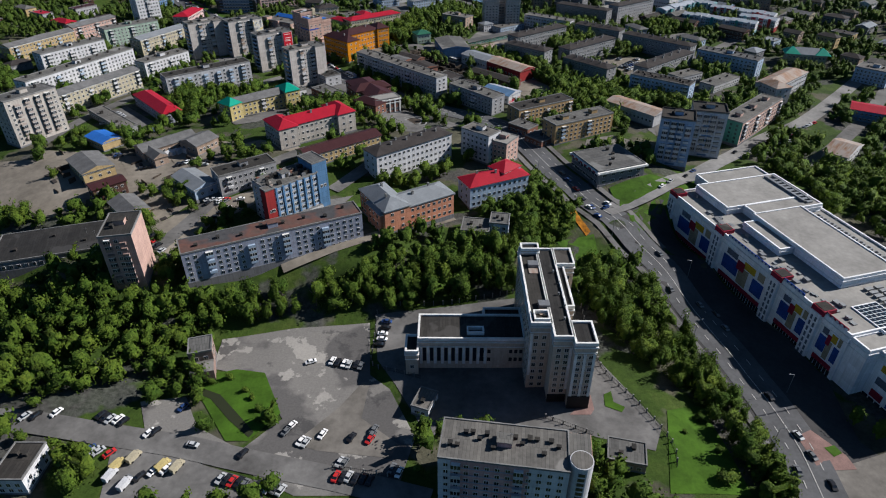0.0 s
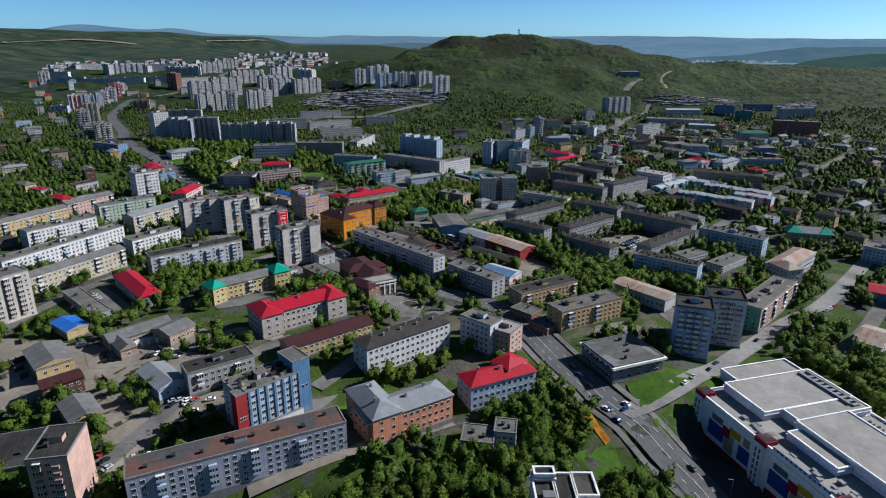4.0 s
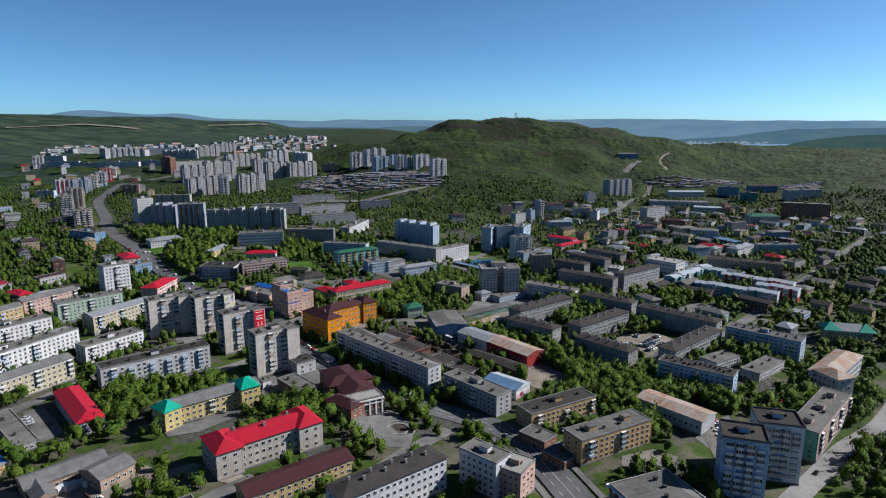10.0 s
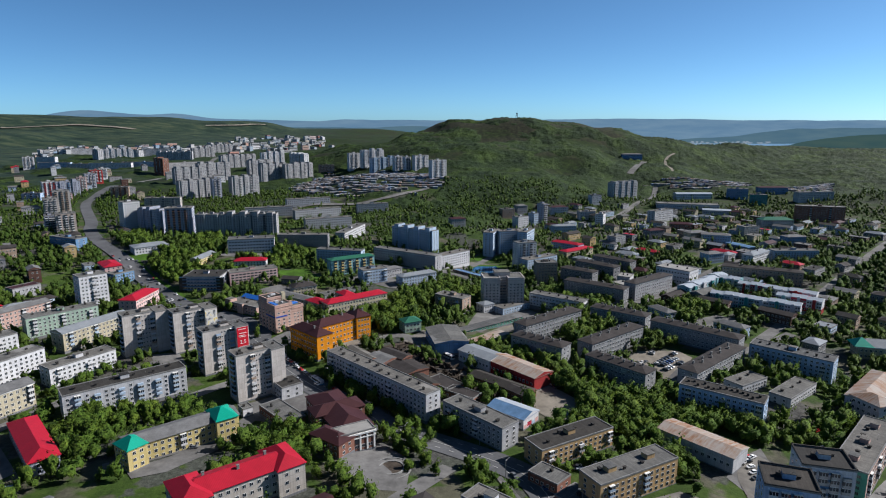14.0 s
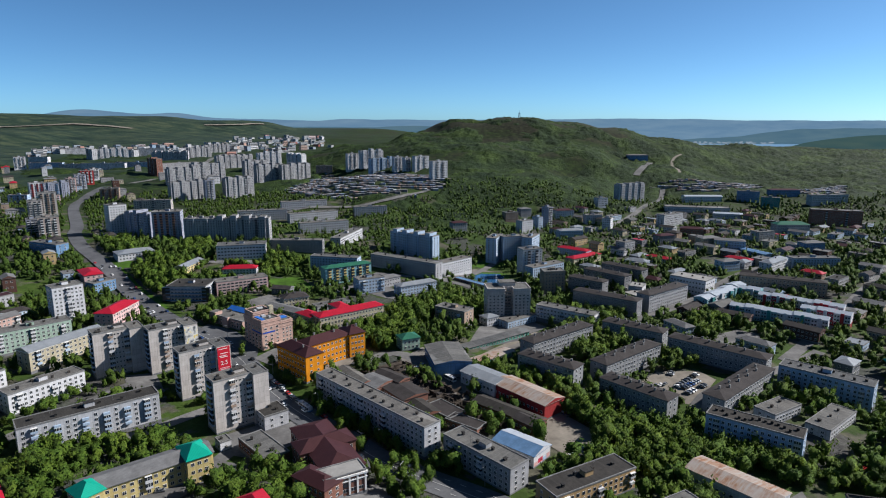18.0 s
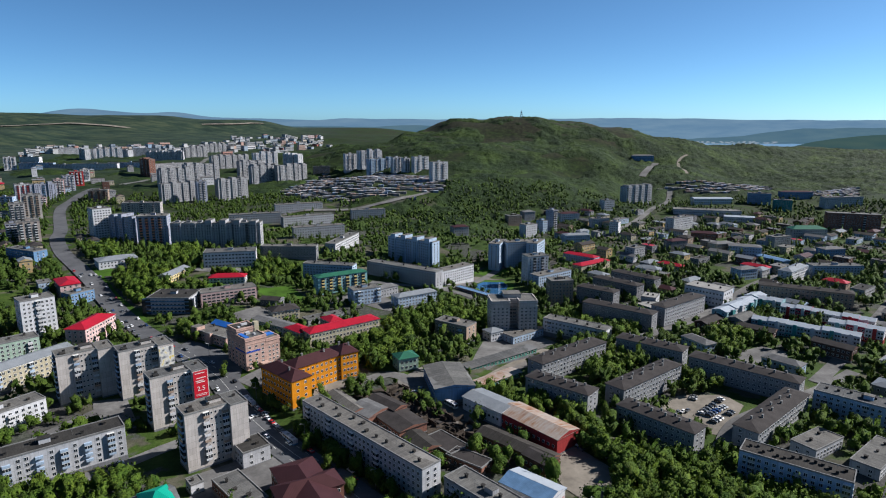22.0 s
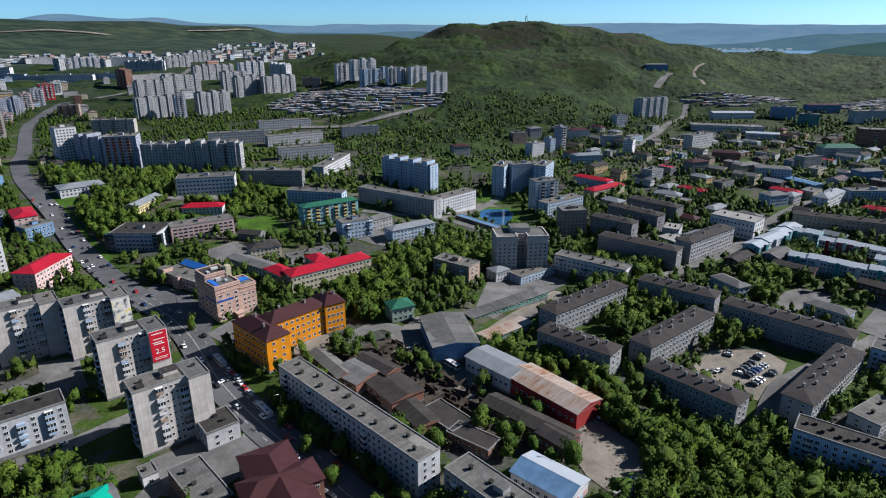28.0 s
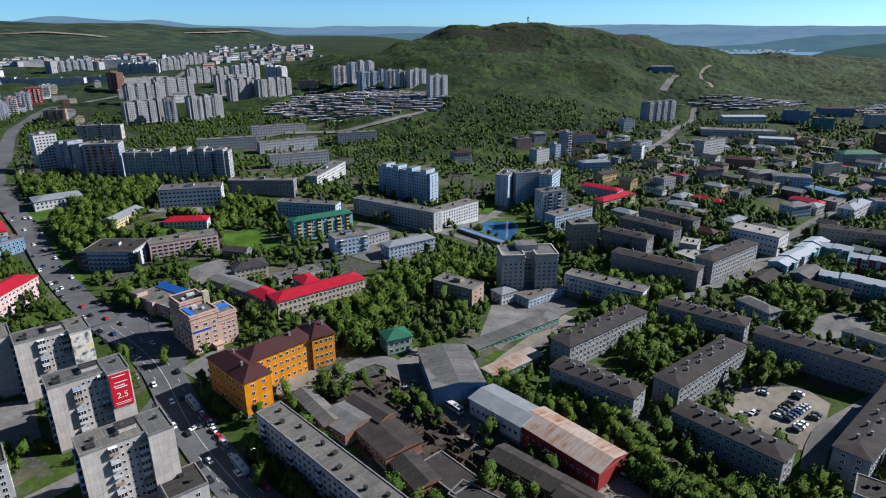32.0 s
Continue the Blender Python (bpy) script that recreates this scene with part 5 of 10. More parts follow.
def panel_slab(x, y, z, rot, seed):
    """Nine storeys: a blank end bay, a stack of balconies, two columns of small windows, and a deeper bay that shades the second stack."""
    r = random.Random(seed)
    b = thing("apartment_building", pose(x, y, z, 0, 0, rot), "nine-storey grey panel slab with stacked balconies and felt roof", "building")
    FOOT.append((x, y, 17, 11, math.cos(math.radians(rot)), math.sin(math.radians(rot))))
    wm, h, st = WALLS["panel"], 28.0, 2.95
    for x0, x1, y0 in ((-13.8, 5.6, -5.2), (5.6, 13.8, -8.2)):
        part("wall", Shape().box(x0, x1, y0, 6.5, -6, h, skip="b"), wm, b)
        rim = Shape()
        for q in ((x0 - 0.1, x1 + 0.1, y0 - 0.1, y0 + 0.3), (x0 - 0.1, x1 + 0.1, 6.2, 6.6), (x0 - 0.1, x0 + 0.3, y0 + 0.3, 6.2), (x1 - 0.3, x1 + 0.1, y0 + 0.3, 6.2)):
            rim.box(*q, h - 0.2, h + 0.5)
        part("parapet", rim, FLASHING, b)
        top = part("roof", Shape().box(x0 + 0.3, x1 - 0.3, y0 + 0.3, 6.2, h, h + 0.12), BITUMEN, b)
    for u, v in ((-9, 1.0), (-2, -1.2), (10.5, 0.5)):
        part("vent", VENT, None, top).location = (u, v, h + 0.1)
    part("stair_head", Shape().box(-1.5, 4.2, -0.5, 3.6, h, h + 1.7, 1).box(-1.7, 4.4, -0.7, 3.8, h + 1.7, h + 1.9, 0), [BITUMEN_DARK, wm], top)
    part("hatch", Shape().box(-11.5, -8.8, -3.4, -0.8, h, h + 0.9), BITUMEN_DARK, top)
    for k in range(3):
        part("antenna", ANTENNA, None, top).location = (r.uniform(-13, 13), r.uniform(-3, 5), h + 0.1)
    part("plinth", Shape().box(-13.92, 5.5, -5.32, 6.62, -6, 0.9).box(5.5, 13.92, -8.32, 6.62, -6, 0.9), WALLS["dark"], b)
    for fl in range(9):
        zz = 1.0 + fl * st
        for u in (-4.6, 4.15):
            c = r.choice(("white", "white", "white", "bluish", "tan"))
            if fl:
                part("balcony", SLAB_BALCONY[c][0 if r.random() < 0.62 else 1], None, b).location = (u, -5.2, zz)
        for u in (-2.0, -0.1, 1.8):
            part("window", SLAB_WINDOW["f"], None, b).location = (u, -5.2, zz + 0.8)
        part("window", SLAB_WINDOW["l"], None, b).location = (-13.8, 3.6, zz + 0.8)
    side = Shape()
    for fl in range(1, 9):
        side.box(-14.9, -13.8, -3.2, 1.6, 1.0 + fl * st, 2.0 + fl * st, 0).box(-14.8, -13.8, -3.1, 1.5, 2.0 + fl * st, 3.6 + fl * st, 1)
    part("loggia_column", side, [WALLS["bluish"], GLASS], b)["kind"] = "stuff"
    rear = Shape()
    for fl in range(9):
        for u in (-11, -7.3, -3.6, 0, 3.6, 7.3, 11):
            opening(rear, "k", 27.6, 13, u, 1.8 + fl * st, 1.4, 1.4, panes=1, deep=False)
    part("storey_glazing", rear, [FRAME, GLASS], b)["kind"] = "stuff"


for _k, (_x, _y, _z) in enumerate(((-105.8, 374.6, 3.0), (-137.8, 411.0, 4.0), (-167.6, 439.4, 7.1), (-197.2, 432.4, 7.1))):
    panel_slab(_x, _y, _z, 40.0, _k)
house("apartment_building", "five-storey white panel block with glazed balconies", -173.2, 358.1, 5.4, 39.3, 61.3, 12.0, 15, 5, wall='pale', balc=(-0.78, -0.48, -0.1, 0.2, 0.5, 0.8), balc_wall='sky', roof=BITUMEN_DARK, hut=1)
house("kindergarten", "three-storey pale yellow building with green-roofed end blocks", -122.4, 309.7, 7.2, 40.2, 49.9, 13.0, 10, 3, wall='lemon', shape='gable', roof=ROOF_SLATE, rise=2.2, fine=True)
house("school_building", "three-storey cream building with a bright red hipped roof", -80.9, 263.1, 9.3, 37.9, 46.7, 15.0, 12, 3, wall='chalk', shape='hip', roof=ROOF_RED, rise=3.2, fine=True, chimneys=3)
house("low_house", "low long building with a bright red gabled roof", -187.5, 301.5, 8.3, -47.2, 49.4, 11.7, 7, 2, wall='lilac', shape='hip', roof=ROOF_RED, rise=3)
house("low_house", "two-storey ochre building with a long brown sheet roof", -60.6, 239.5, 7.9, 38.5, 47.0, 12.0, 7, 2, wall='yellow', shape='gable', roof=ROOF_BROWN, rise=2.2)
house("apartment_building", "four-storey whitewashed block with dormers on a grey roof", -21.7, 234.1, 3.2, 38.2, 50.0, 13.0, 15, 4, wall='white', shape='hip', roof=ROOF_OLD, rise=2.2, chimneys=8, fine=True)
house("apartment_building", "tall white corner block with pale pink tower bays", 18.6, 248.7, 2.1, -40.4, 19.5, 11.0, 17, 5, wall='white', roof=BITUMEN)
house("apartment_building", "pale pink block with a flat roof", 31.5, 244.9, 1.5, -33.4, 11.5, 14.0, 14, 4, wall='pink', roof=ROOF_LIGHT)
house("cultural_hall", "brick cultural hall with a maroon hipped roof and white portico", -52.6, 333.2, 5.7, -59.0, 46.7, 17.8, 8, 2, wall='brick', shape='hip', roof=ROOF_BROWN, rise=3.5, category='hall')
house("low_shop", "low flat-roofed brick sheds", -83.4, 340.9, 4.5, -46.8, 27.4, 11.7, 5, 1, wall='brick', roof=BITUMEN, hut=0)
house("low_shop", "two-storey pale annex with a dark flat roof", -88.9, 374.5, 3.0, -50.5, 13.4, 13.0, 8, 2, wall='pale', roof=BITUMEN_DARK, hut=0)
house("transformer_hut", "small white transformer hut", -105.0, 348.6, 3.3, -49.5, 6.7, 5.4, 5, 1, wall='white', hut=0, vents=1)
house("apartment_building", "long five-storey white panel block", -266.3, 360.9, 7.5, 65.0, 88.4, 12.0, 15, 5, wall='white', hut=1)
house("apartment_building", "long four-storey yellow block with a ribbed slate roof", -238.0, 325.8, 7.8, 62.1, 62.8, 12.0, 13, 4, wall='cream', shape='gable', roof=ROOF_SLATE, rise=2)
house("apartment_building", "nine-storey pale apartment tower with brown balcony bands", -243.8, 262.0, 8.3, 59.9, 30.0, 14.0, 27, 9, wall='chalk', balc=(-0.6, -0.2, 0.2, 0.6), balc_wall='rose')
house("apartment_building", "long five-storey white panel block", -296.9, 408.8, 6.8, 56.7, 51.3, 12.0, 15, 5, wall='white')
house("apartment_building", "long four-storey yellow plastered block", -333.7, 430.5, 8.7, 64.5, 56.9, 12.0, 13, 4, wall='yellow', shape='gable', roof=ROOF_SLATE, rise=2)
house("apartment_building", "four-storey pink and white block", -315.2, 481.3, 9.6, 63.8, 42.8, 12.0, 13, 4, wall='pink', shape='gable', roof=ROOF_SLATE, rise=2)
house("apartment_building", "five-storey pale green panel block", -277.8, 473.7, 7.9, 46.3, 46.5, 12.0, 15, 5, wall='mint')
house("apartment_building", "four-storey cream block with a pale sheet roof", -245.3, 455.0, 7.1, 63.7, 49.1, 13.0, 13, 4, wall='cream', shape='gable', roof=ROOF_GREY, rise=2)
house("apartment_building", "long four-storey white office block", -218.7, 393.1, 6.7, 56.9, 38.8, 12.0, 12, 4, wall='white')
house("apartment_building", "nine-storey white apartment tower with loggias", -282.2, 522.9, 10.0, 47.4, 20.8, 14.0, 28, 9, wall='white', balc=(0.0,))
house("apartment_building", "four-storey pink building with a red roof", -240.5, 515.3, 10.0, 86.2, 33.9, 14.0, 13, 4, wall='blush', shape='hip', roof=ROOF_RED)
house("apartment_building", "small three-storey bright blue building", -301.6, 604.6, 9.7, 61.9, 20.6, 12.0, 10, 3, wall='blue')
glass_office_size = (32.9, 25.0, 13)
glass_office = house("office_building", "four-storey office building with blue glass corners", -212.0, 582.3, 10.7, -0.1, 32.9, 25.0, 13, 4, wall='pale', roof=BITUMEN_DARK, wide=1.9)
house("institute_building", "four-storey pinkish institute building with long window bands", -176.4, 600.3, 11.6, 31.5, 43.5, 14.0, 12, 4, wall='blush', bays=12, wide=2.9, tall=1.5)
shop_block = house("shop_building", "low pinkish commercial building with blue roof sheets", -152.7, 516.0, 9.9, -32.7, 34.3, 18.0, 7, 2, wall='brickpink', roof=BITUMEN, hut=0)
house("low_house", "low white building with a grey hipped roof", -310.9, 685.9, 22.3, 39.4, 34.0, 20.0, 7, 2, wall='white', shape='hip', roof=ROOF_GREY)
house("low_house", "low white house with a red roof", -192.0, 647.8, 15.6, 7.9, 30.6, 12.0, 6, 2, wall='white', shape='hip', roof=ROOF_RED)
house("apartment_building", "three-storey white house with a red sheet roof", -318.3, 618.7, 12.2, -49.9, 30.0, 15.0, 12, 4, wall='blush', shape='hip', roof=ROOF_RED)
house("apartment_building", "five-storey grey brick courtyard block with rows of roof vents", 66.2, 434.1, 2.8, -40.2, 38.9, 12.0, 12.5, 4, wall='smoke', roof=ROOF_OLD, bays=None, shape='hip', rise=1.7, chimneys=9)
house("apartment_building", "five-storey grey brick courtyard block with rows of roof vents", 79.9, 483.0, 3.1, 38.5, 61.0, 12.0, 12.5, 4, wall='smoke', roof=ROOF_OLD, bays=None, shape='hip', rise=1.7, chimneys=9)
house("apartment_building", "five-storey grey brick courtyard block with rows of roof vents", 117.9, 449.4, 1.6, 39.0, 58.2, 12.0, 12.5, 4, wall='smoke', roof=ROOF_OLD, bays=None, shape='hip', rise=1.7, chimneys=9)
house("apartment_building", "five-storey grey brick courtyard block with rows of roof vents", 110.2, 401.4, -0.3, -47.7, 42.0, 12.0, 12.5, 4, wall='smoke', roof=ROOF_OLD, bays=None, shape='hip', rise=1.7, chimneys=9)
house("apartment_building", "five-storey grey brick courtyard block with rows of roof vents", 170.0, 406.2, 0.9, 41.3, 64.9, 12.0, 12.5, 4, wall='smoke', roof=ROOF_OLD, bays=None, shape='hip', rise=1.7, chimneys=9)
house("apartment_building", "five-storey grey brick courtyard block with rows of roof vents", 153.5, 355.6, -0.7, -37.2, 43.0, 12.0, 15, 5, wall='bluish', roof=BITUMEN_DARK, vents=14, hut=0, bays=None)
house("apartment_building", "five-storey grey brick courtyard block with rows of roof vents", 137.7, 498.3, 2.9, -37.9, 43.5, 12.0, 12.5, 4, wall='smoke', roof=ROOF_OLD, bays=None, shape='hip', rise=1.7, chimneys=9)
house("apartment_building", "five-storey grey brick courtyard block with rows of roof vents", 180.0, 458.4, 2.4, -42.5, 61.6, 12.0, 12.5, 4, wall='smoke', roof=ROOF_OLD, bays=None, shape='hip', rise=1.7, chimneys=9)
house("apartment_building", "five-storey pale blue block with a white gable end", 223.4, 413.2, 0.4, -42.8, 47.8, 13.0, 15, 5, wall='sky', roof=BITUMEN, vents=8)
house("kindergarten", "low kindergarten with a flat roof", 180.4, 384.6, 2.5, 31.4, 24.2, 12.0, 6, 2, wall='pale', hut=0)
house("kindergarten", "low kindergarten with a flat roof", 203.3, 374.8, 1.0, 38.6, 34.3, 12.0, 6, 2, wall='pale', hut=0)
twin_tower = thing("apartment_building", pose(52.5, 567.0, -2.6, 0, 0, 5), "nine-storey beige twin-winged tower with a recessed stair front", "building")
FOOT.append((52.5, 567.0, 20, 14, 1.0, 0.0))
for _x0, _x1, _y0, _y1, _h, _w, _t in ((-17, -3, -10, 9, 28.0, 1.5, "flr"), (-3, 4, -3, 8, 27.5, 2.6, "f"), (4, 18, -10, 9, 28.0, 1.5, "flr")):
    volume(twin_tower, _x0, _x1, _y0, _y1, -5, _h, 9, WALLS["panel"], BITUMEN, WALLS["panel"], _t, 3.9, _w, 1.5, 0.7, 5.5)
part("stair_head", Shape().box(-6, 7, -1, 9.5, 28, 31.2), WALLS["panel"], twin_tower)
part("stair_roof", Shape().box(-6.3, 7.3, -1.3, 9.8, 31.2, 31.5), BITUMEN, twin_tower)
for _k in range(8):
    part("balcony", Shape().box(-2.6, 3.6, -4.4, -3.0, 3.2 + _k * 3.0, 4.2 + _k * 3.0), WALLS["rose"], twin_tower)
house("school_building", "three-storey white school building", 100.1, 552.3, 0.0, -36.1, 49.7, 12.0, 11, 3, wall='white', hut=0)
house("low_house", "low white flat-roofed service building", 59.7, 555.3, -2.6, 38.1, 31.9, 14.0, 6, 2, wall='sky', hut=0)
house("apartment_building", "nine-storey white tower beside the pond", 90.9, 707.4, 0.6, 19.8, 22.0, 14.0, 28, 9, wall='white', balc=(-0.4, 0.4))
house("apartment_building", "six-storey tan brick tower block", 102.4, 636.5, 2.4, 7.9, 20.0, 14.0, 20, 6, wall='tan')
house("apartment_building", "long four-storey white panel block", 104.8, 695.5, 1.4, 36.9, 45.0, 12.0, 13, 4, wall='sky')
house("apartment_building", "nine-storey white and blue-banded apartment slab", 59.0, 767.2, 3.4, 70.2, 30.0, 12.0, 27, 9, wall='sky')
house("apartment_building", "nine-storey white and blue-banded apartment slab", 80.6, 769.6, 3.5, 18.6, 30.0, 12.0, 27, 9, wall='sky')
house("apartment_building", "nine-storey white and blue-banded apartment slab", 99.8, 765.6, 4.3, 65.5, 30.0, 12.0, 27, 9, wall='sky')
house("apartment_building", "nine-storey pale blue apartment slab", -32.0, 763.2, 6.5, -37.0, 61.5, 12.0, 28, 9, wall='sky', hut=4)
house("apartment_building", "very long five-storey grey block", -37.2, 683.5, 8.3, -33.3, 80.9, 12.0, 15, 5, wall='grey', hut=0)
house("apartment_building", "long five-storey white panel block", 8.8, 698.0, 3.1, 45.1, 49.6, 12.0, 15, 5, wall='white', hut=0)
house("apartment_building", "five-storey yellow and teal block with a dark green roof", -91.3, 647.2, 9.3, 32.4, 46.4, 12.0, 15, 5, wall='aqua', shape='hip', roof=ROOF_PINE, rise=2.0, balc=(-0.82, -0.5, -0.17, 0.17, 0.5, 0.82), balc_wall='lemon')
house("apartment_building", "long five-storey blue-grey block", -107.6, 684.1, 10.0, -11.9, 49.6, 12.0, 15, 5, wall='sky', hut=0)
house("apartment_building", "very long nine-storey panel slab with vertical bays", -242.3, 766.0, 22.9, 4.0, 93.3, 14.0, 28, 9, wall='grey', balc=(-0.8, -0.5, -0.2, 0.1, 0.4, 0.7), balc_wall='dark', hut=8)
house("apartment_building", "tall brick and panel apartment tower", -311.5, 769.8, 24.0, 13.4, 29.8, 20.0, 34, 11, wall='lilac', balc=(-0.75, -0.35, 0.05, 0.5), balc_wall='salmon')
house("apartment_building", "nine-storey blue-grey apartment slab", -354.9, 800.2, 24.0, -27.9, 46.2, 15.0, 28, 9, wall='lilac')
house("apartment_building", "tall white apartment tower with dark window rows and a brick foot", -391.1, 809.1, 24.1, 46.0, 19.6, 17.0, 36, 12, wall='white', base=WALLS["salmon"], wide=2.0)
house("office_building", "five-storey pale office building", -204.5, 694.0, 20.7, 13.7, 47.3, 20.0, 15, 4, wall='white', wide=2.0)
house("apartment_building", "long dark grey four-storey block", -156.1, 727.5, 20.5, 0.0, 56.3, 12.0, 13, 4, wall='dark')
house("apartment_building", "long four-storey pale panel block", -111.6, 786.6, 17.2, 77.1, 70.0, 12.0, 13, 4, wall='pale')
house("apartment_building", "five-storey pale panel block on the slope", -201.4, 966.2, 31.0, 24.1, 64.8, 12.0, 14, 4, wall='pale')
house("apartment_building", "five-storey pale panel block on the slope", -241.8, 897.9, 27.0, 20.0, 63.5, 12.0, 14, 4, wall='pale')
house("apartment_building", "five-storey pale panel block on the slope", -175.8, 904.9, 23.5, 30.9, 66.9, 12.0, 14, 4, wall='pale')
house("apartment_building", "five-storey pale panel block on the slope", -148.8, 839.1, 21.2, 24.2, 60.5, 12.0, 14, 4, wall='pale')
house("apartment_building", "five-storey pale panel block on the slope", -104.1, 956.8, 25.4, 18.5, 46.5, 12.0, 13, 4, wall='pale')
house("apartment_building", "nine-storey pale slab standing alone", 317.4, 1128.1, 25.9, 26.1, 55.1, 14.0, 28, 9, wall='pale')
pink_office_size = (38.0, 15.0, 20)
pink_office = house("office_building", "six-storey pink and white office block with a cluttered felt roof", 16.6, 39.8, -13.9, -7.5, 38.0, 15.0, 20, 6, wall='rosewall', roof=BITUMEN, vents=16)
shed = house("brick_shed", "small derelict pink brick shed with a lower front", -95.0, 95.0, -14.6, 16.9, 8.6, 9.0, 9.5, 2, wall='clay', hut=0, vents=0, bays=2)
part("annex", Shape().box(-4.3, 4.3, -11.0, -4.6, -6, 5.2, 0, 1), [WALLS["clay"], BITUMEN], shed)
part("doorway", Shape().box(-1.6, 0.6, -11.1, -11.0, 0, 3.0), GLASS, shed)
house("workshop", "blue-walled workshop hall with a grey felt roof", 3.3, 444.5, 6.8, -77.5, 33.6, 22.4, 8, 1, wall='blue', shape='gable', rise=1.6, roof=BITUMEN, category='workshop', ends=False)
house("low_house", "two-storey mint house with a green roof", -23.0, 472.9, 7.8, 25.6, 12.7, 11.0, 8, 2, wall='mint', shape='hip', roof=ROOF_PINE)
house("garage_row", "row of garages with green doors and felt roof", 37.5, 494.9, 3.1, 37.5, 59.4, 9.0, 3.5, 1, wall='green', roof=BITUMEN, hut=0, category='garages', shape='gable', rise=0.5)
house("garage_row", "row of garages with rusty metal roofs", 33.3, 461.1, 4.1, 38.8, 31.6, 9.0, 3, 1, wall='green', roof=ROOF_RUST, hut=0, category='garages', shape='gable', rise=0.4)
house("derelict_shed", "derelict brick shed with a torn grey roof", -37.4, 412.4, 5.7, -41.0, 16.0, 18.0, 5, 1, wall='brick', shape='gable', rise=1.5, roof=ROOF_SLATE, ends=False, category='shed')
house("derelict_shed", "derelict brick shed with a torn grey roof", -20.9, 401.6, 4.4, -52.5, 21.7, 16.4, 5, 1, wall='brick', shape='gable', rise=1.5, roof=ROOF_OLD, ends=False, category='shed')
house("derelict_shed", "derelict brick shed with a torn grey roof", -51.5, 419.3, 6.7, -52.0, 28.6, 8.0, 4, 1, wall='brick', shape='gable', rise=1.5, roof=BITUMEN, ends=False, category='shed')
house("derelict_shed", "burnt-out brick shed with a sagging brown roof", -11.0, 385.6, 3.1, -55.8, 21.4, 10.0, 4, 1, wall='brick', shape='gable', rise=1.8, roof=BITUMEN_DARK, ends=False, category='shed')
house("derelict_shed", "burnt-out brick shed with a sagging brown roof", 35.5, 380.3, 2.9, -42.2, 41.1, 10.0, 5, 1, wall='brick', shape='gable', rise=1.8, roof=BITUMEN_DARK, ends=False, category='shed')
mansion = house("mansion", "pale mansion with a grey roof and green hipped ends", 299.3, 441.8, -1.0, -15.4, 29.8, 14.0, 9, 2, wall='cream', shape='hip', roof=ROOF_GREY, rise=4)
house("apartment_building", "three-storey pale house with a faded orange roof", 246.3, 369.5, -1.5, 41.9, 52.0, 15.0, 12, 3, wall='pale', shape='hip', roof=ROOF_RUST, rise=3)
house("apartment_building", "three-storey pale house with a faded orange roof", 232.8, 350.6, -0.7, -71.8, 16.5, 13.0, 12, 3, wall='pale', shape='hip', roof=ROOF_RUST, rise=3)
house("office_building", "grey-blue office building with glazed bands", 330.6, 395.8, -2.2, -45.6, 23.3, 18.0, 12, 4, wall='sky')
house("market_hall", "blue market hall with a faded red roof", 292.0, 330.2, -6.5, -32.3, 23.3, 18.0, 8, 2, wall='blue', shape='gable', roof=ROOF_RED, rise=2)
house("low_house", "white house with a pale red roof", 241.6, 268.8, -7.8, -46.0, 13.2, 27.7, 7, 2, wall='white', shape='gable', roof=ROOF_RUST, rise=3.5)
house("workshop", "yellow workshop with a bright blue sheet roof", -197.8, 248.5, 9.0, -35.9, 17.8, 11.4, 5, 1, wall='yellow', shape='gable', roof=ROOF_BLUE, rise=1.5, ends=False, category='workshop')
house("depot", "long low flat-roofed depot with a felt roof", -208.0, 281.5, 8.9, -42.0, 47.0, 9.5, 4, 1, wall='grey', roof=BITUMEN, hut=0, vents=2)
house("work_shed", "long low shed with weathered slate roof", -159.5, 242.5, 9.1, 46.9, 31.1, 12.0, 5, 1, wall='tan', shape='gable', roof=ROOF_SLATE, rise=2.4, category='shed')
house("work_shed", "long low shed with weathered slate roof", -140.1, 241.4, 9.8, 59.2, 15.1, 14.0, 6, 1, wall='tan', shape='gable', roof=ROOF_SLATE, rise=2.4, category='shed')
house("work_shed", "long low shed with weathered slate roof", -159.7, 227.6, 8.2, -44.7, 14.0, 7.4, 5, 1, wall='tan', shape='gable', roof=ROOF_SLATE, rise=2.4, category='shed')
house("low_house", "two-storey maroon building with white framed windows", -172.9, 196.7, 3.6, 43.6, 16.0, 9.0, 8, 2, wall='brown', shape='gable', rise=1.2, roof=ROOF_BROWN, fine=True)
house("work_shed", "old yellow shed with a grey slate roof", -189.7, 216.1, 7.3, -45.9, 24.4, 15.8, 6, 1, wall='yellow', shape='gable', roof=ROOF_SLATE, rise=2.4, category='shed')
house("work_shed", "old ochre shed with a pale slate roof", -154.6, 178.9, 2.3, -45.6, 19.8, 12.2, 6, 1, wall='yellow', shape='gable', roof=ROOF_SLATE, rise=2.4, category='shed')
house("work_shed", "metal shed with a pale grey roof", -129.9, 201.6, 5.0, -43.2, 23.1, 12.6, 6, 1, wall='sky', shape='gable', roof=ROOF_GREY, rise=2.2, category='shed')
house("garage_block", "broad low garage building with a black felt roof", -179.5, 153.5, -1.0, 18.0, 46.0, 25.0, 5, 1, wall='dark', roof=BITUMEN_DARK, hut=0, vents=3)
house("low_house", "white two-storey house with a dark roof", -134.6, 42.5, -13.3, 0.3, 9.9, 14.0, 7, 2, wall='white', roof=BITUMEN_DARK, hut=0)
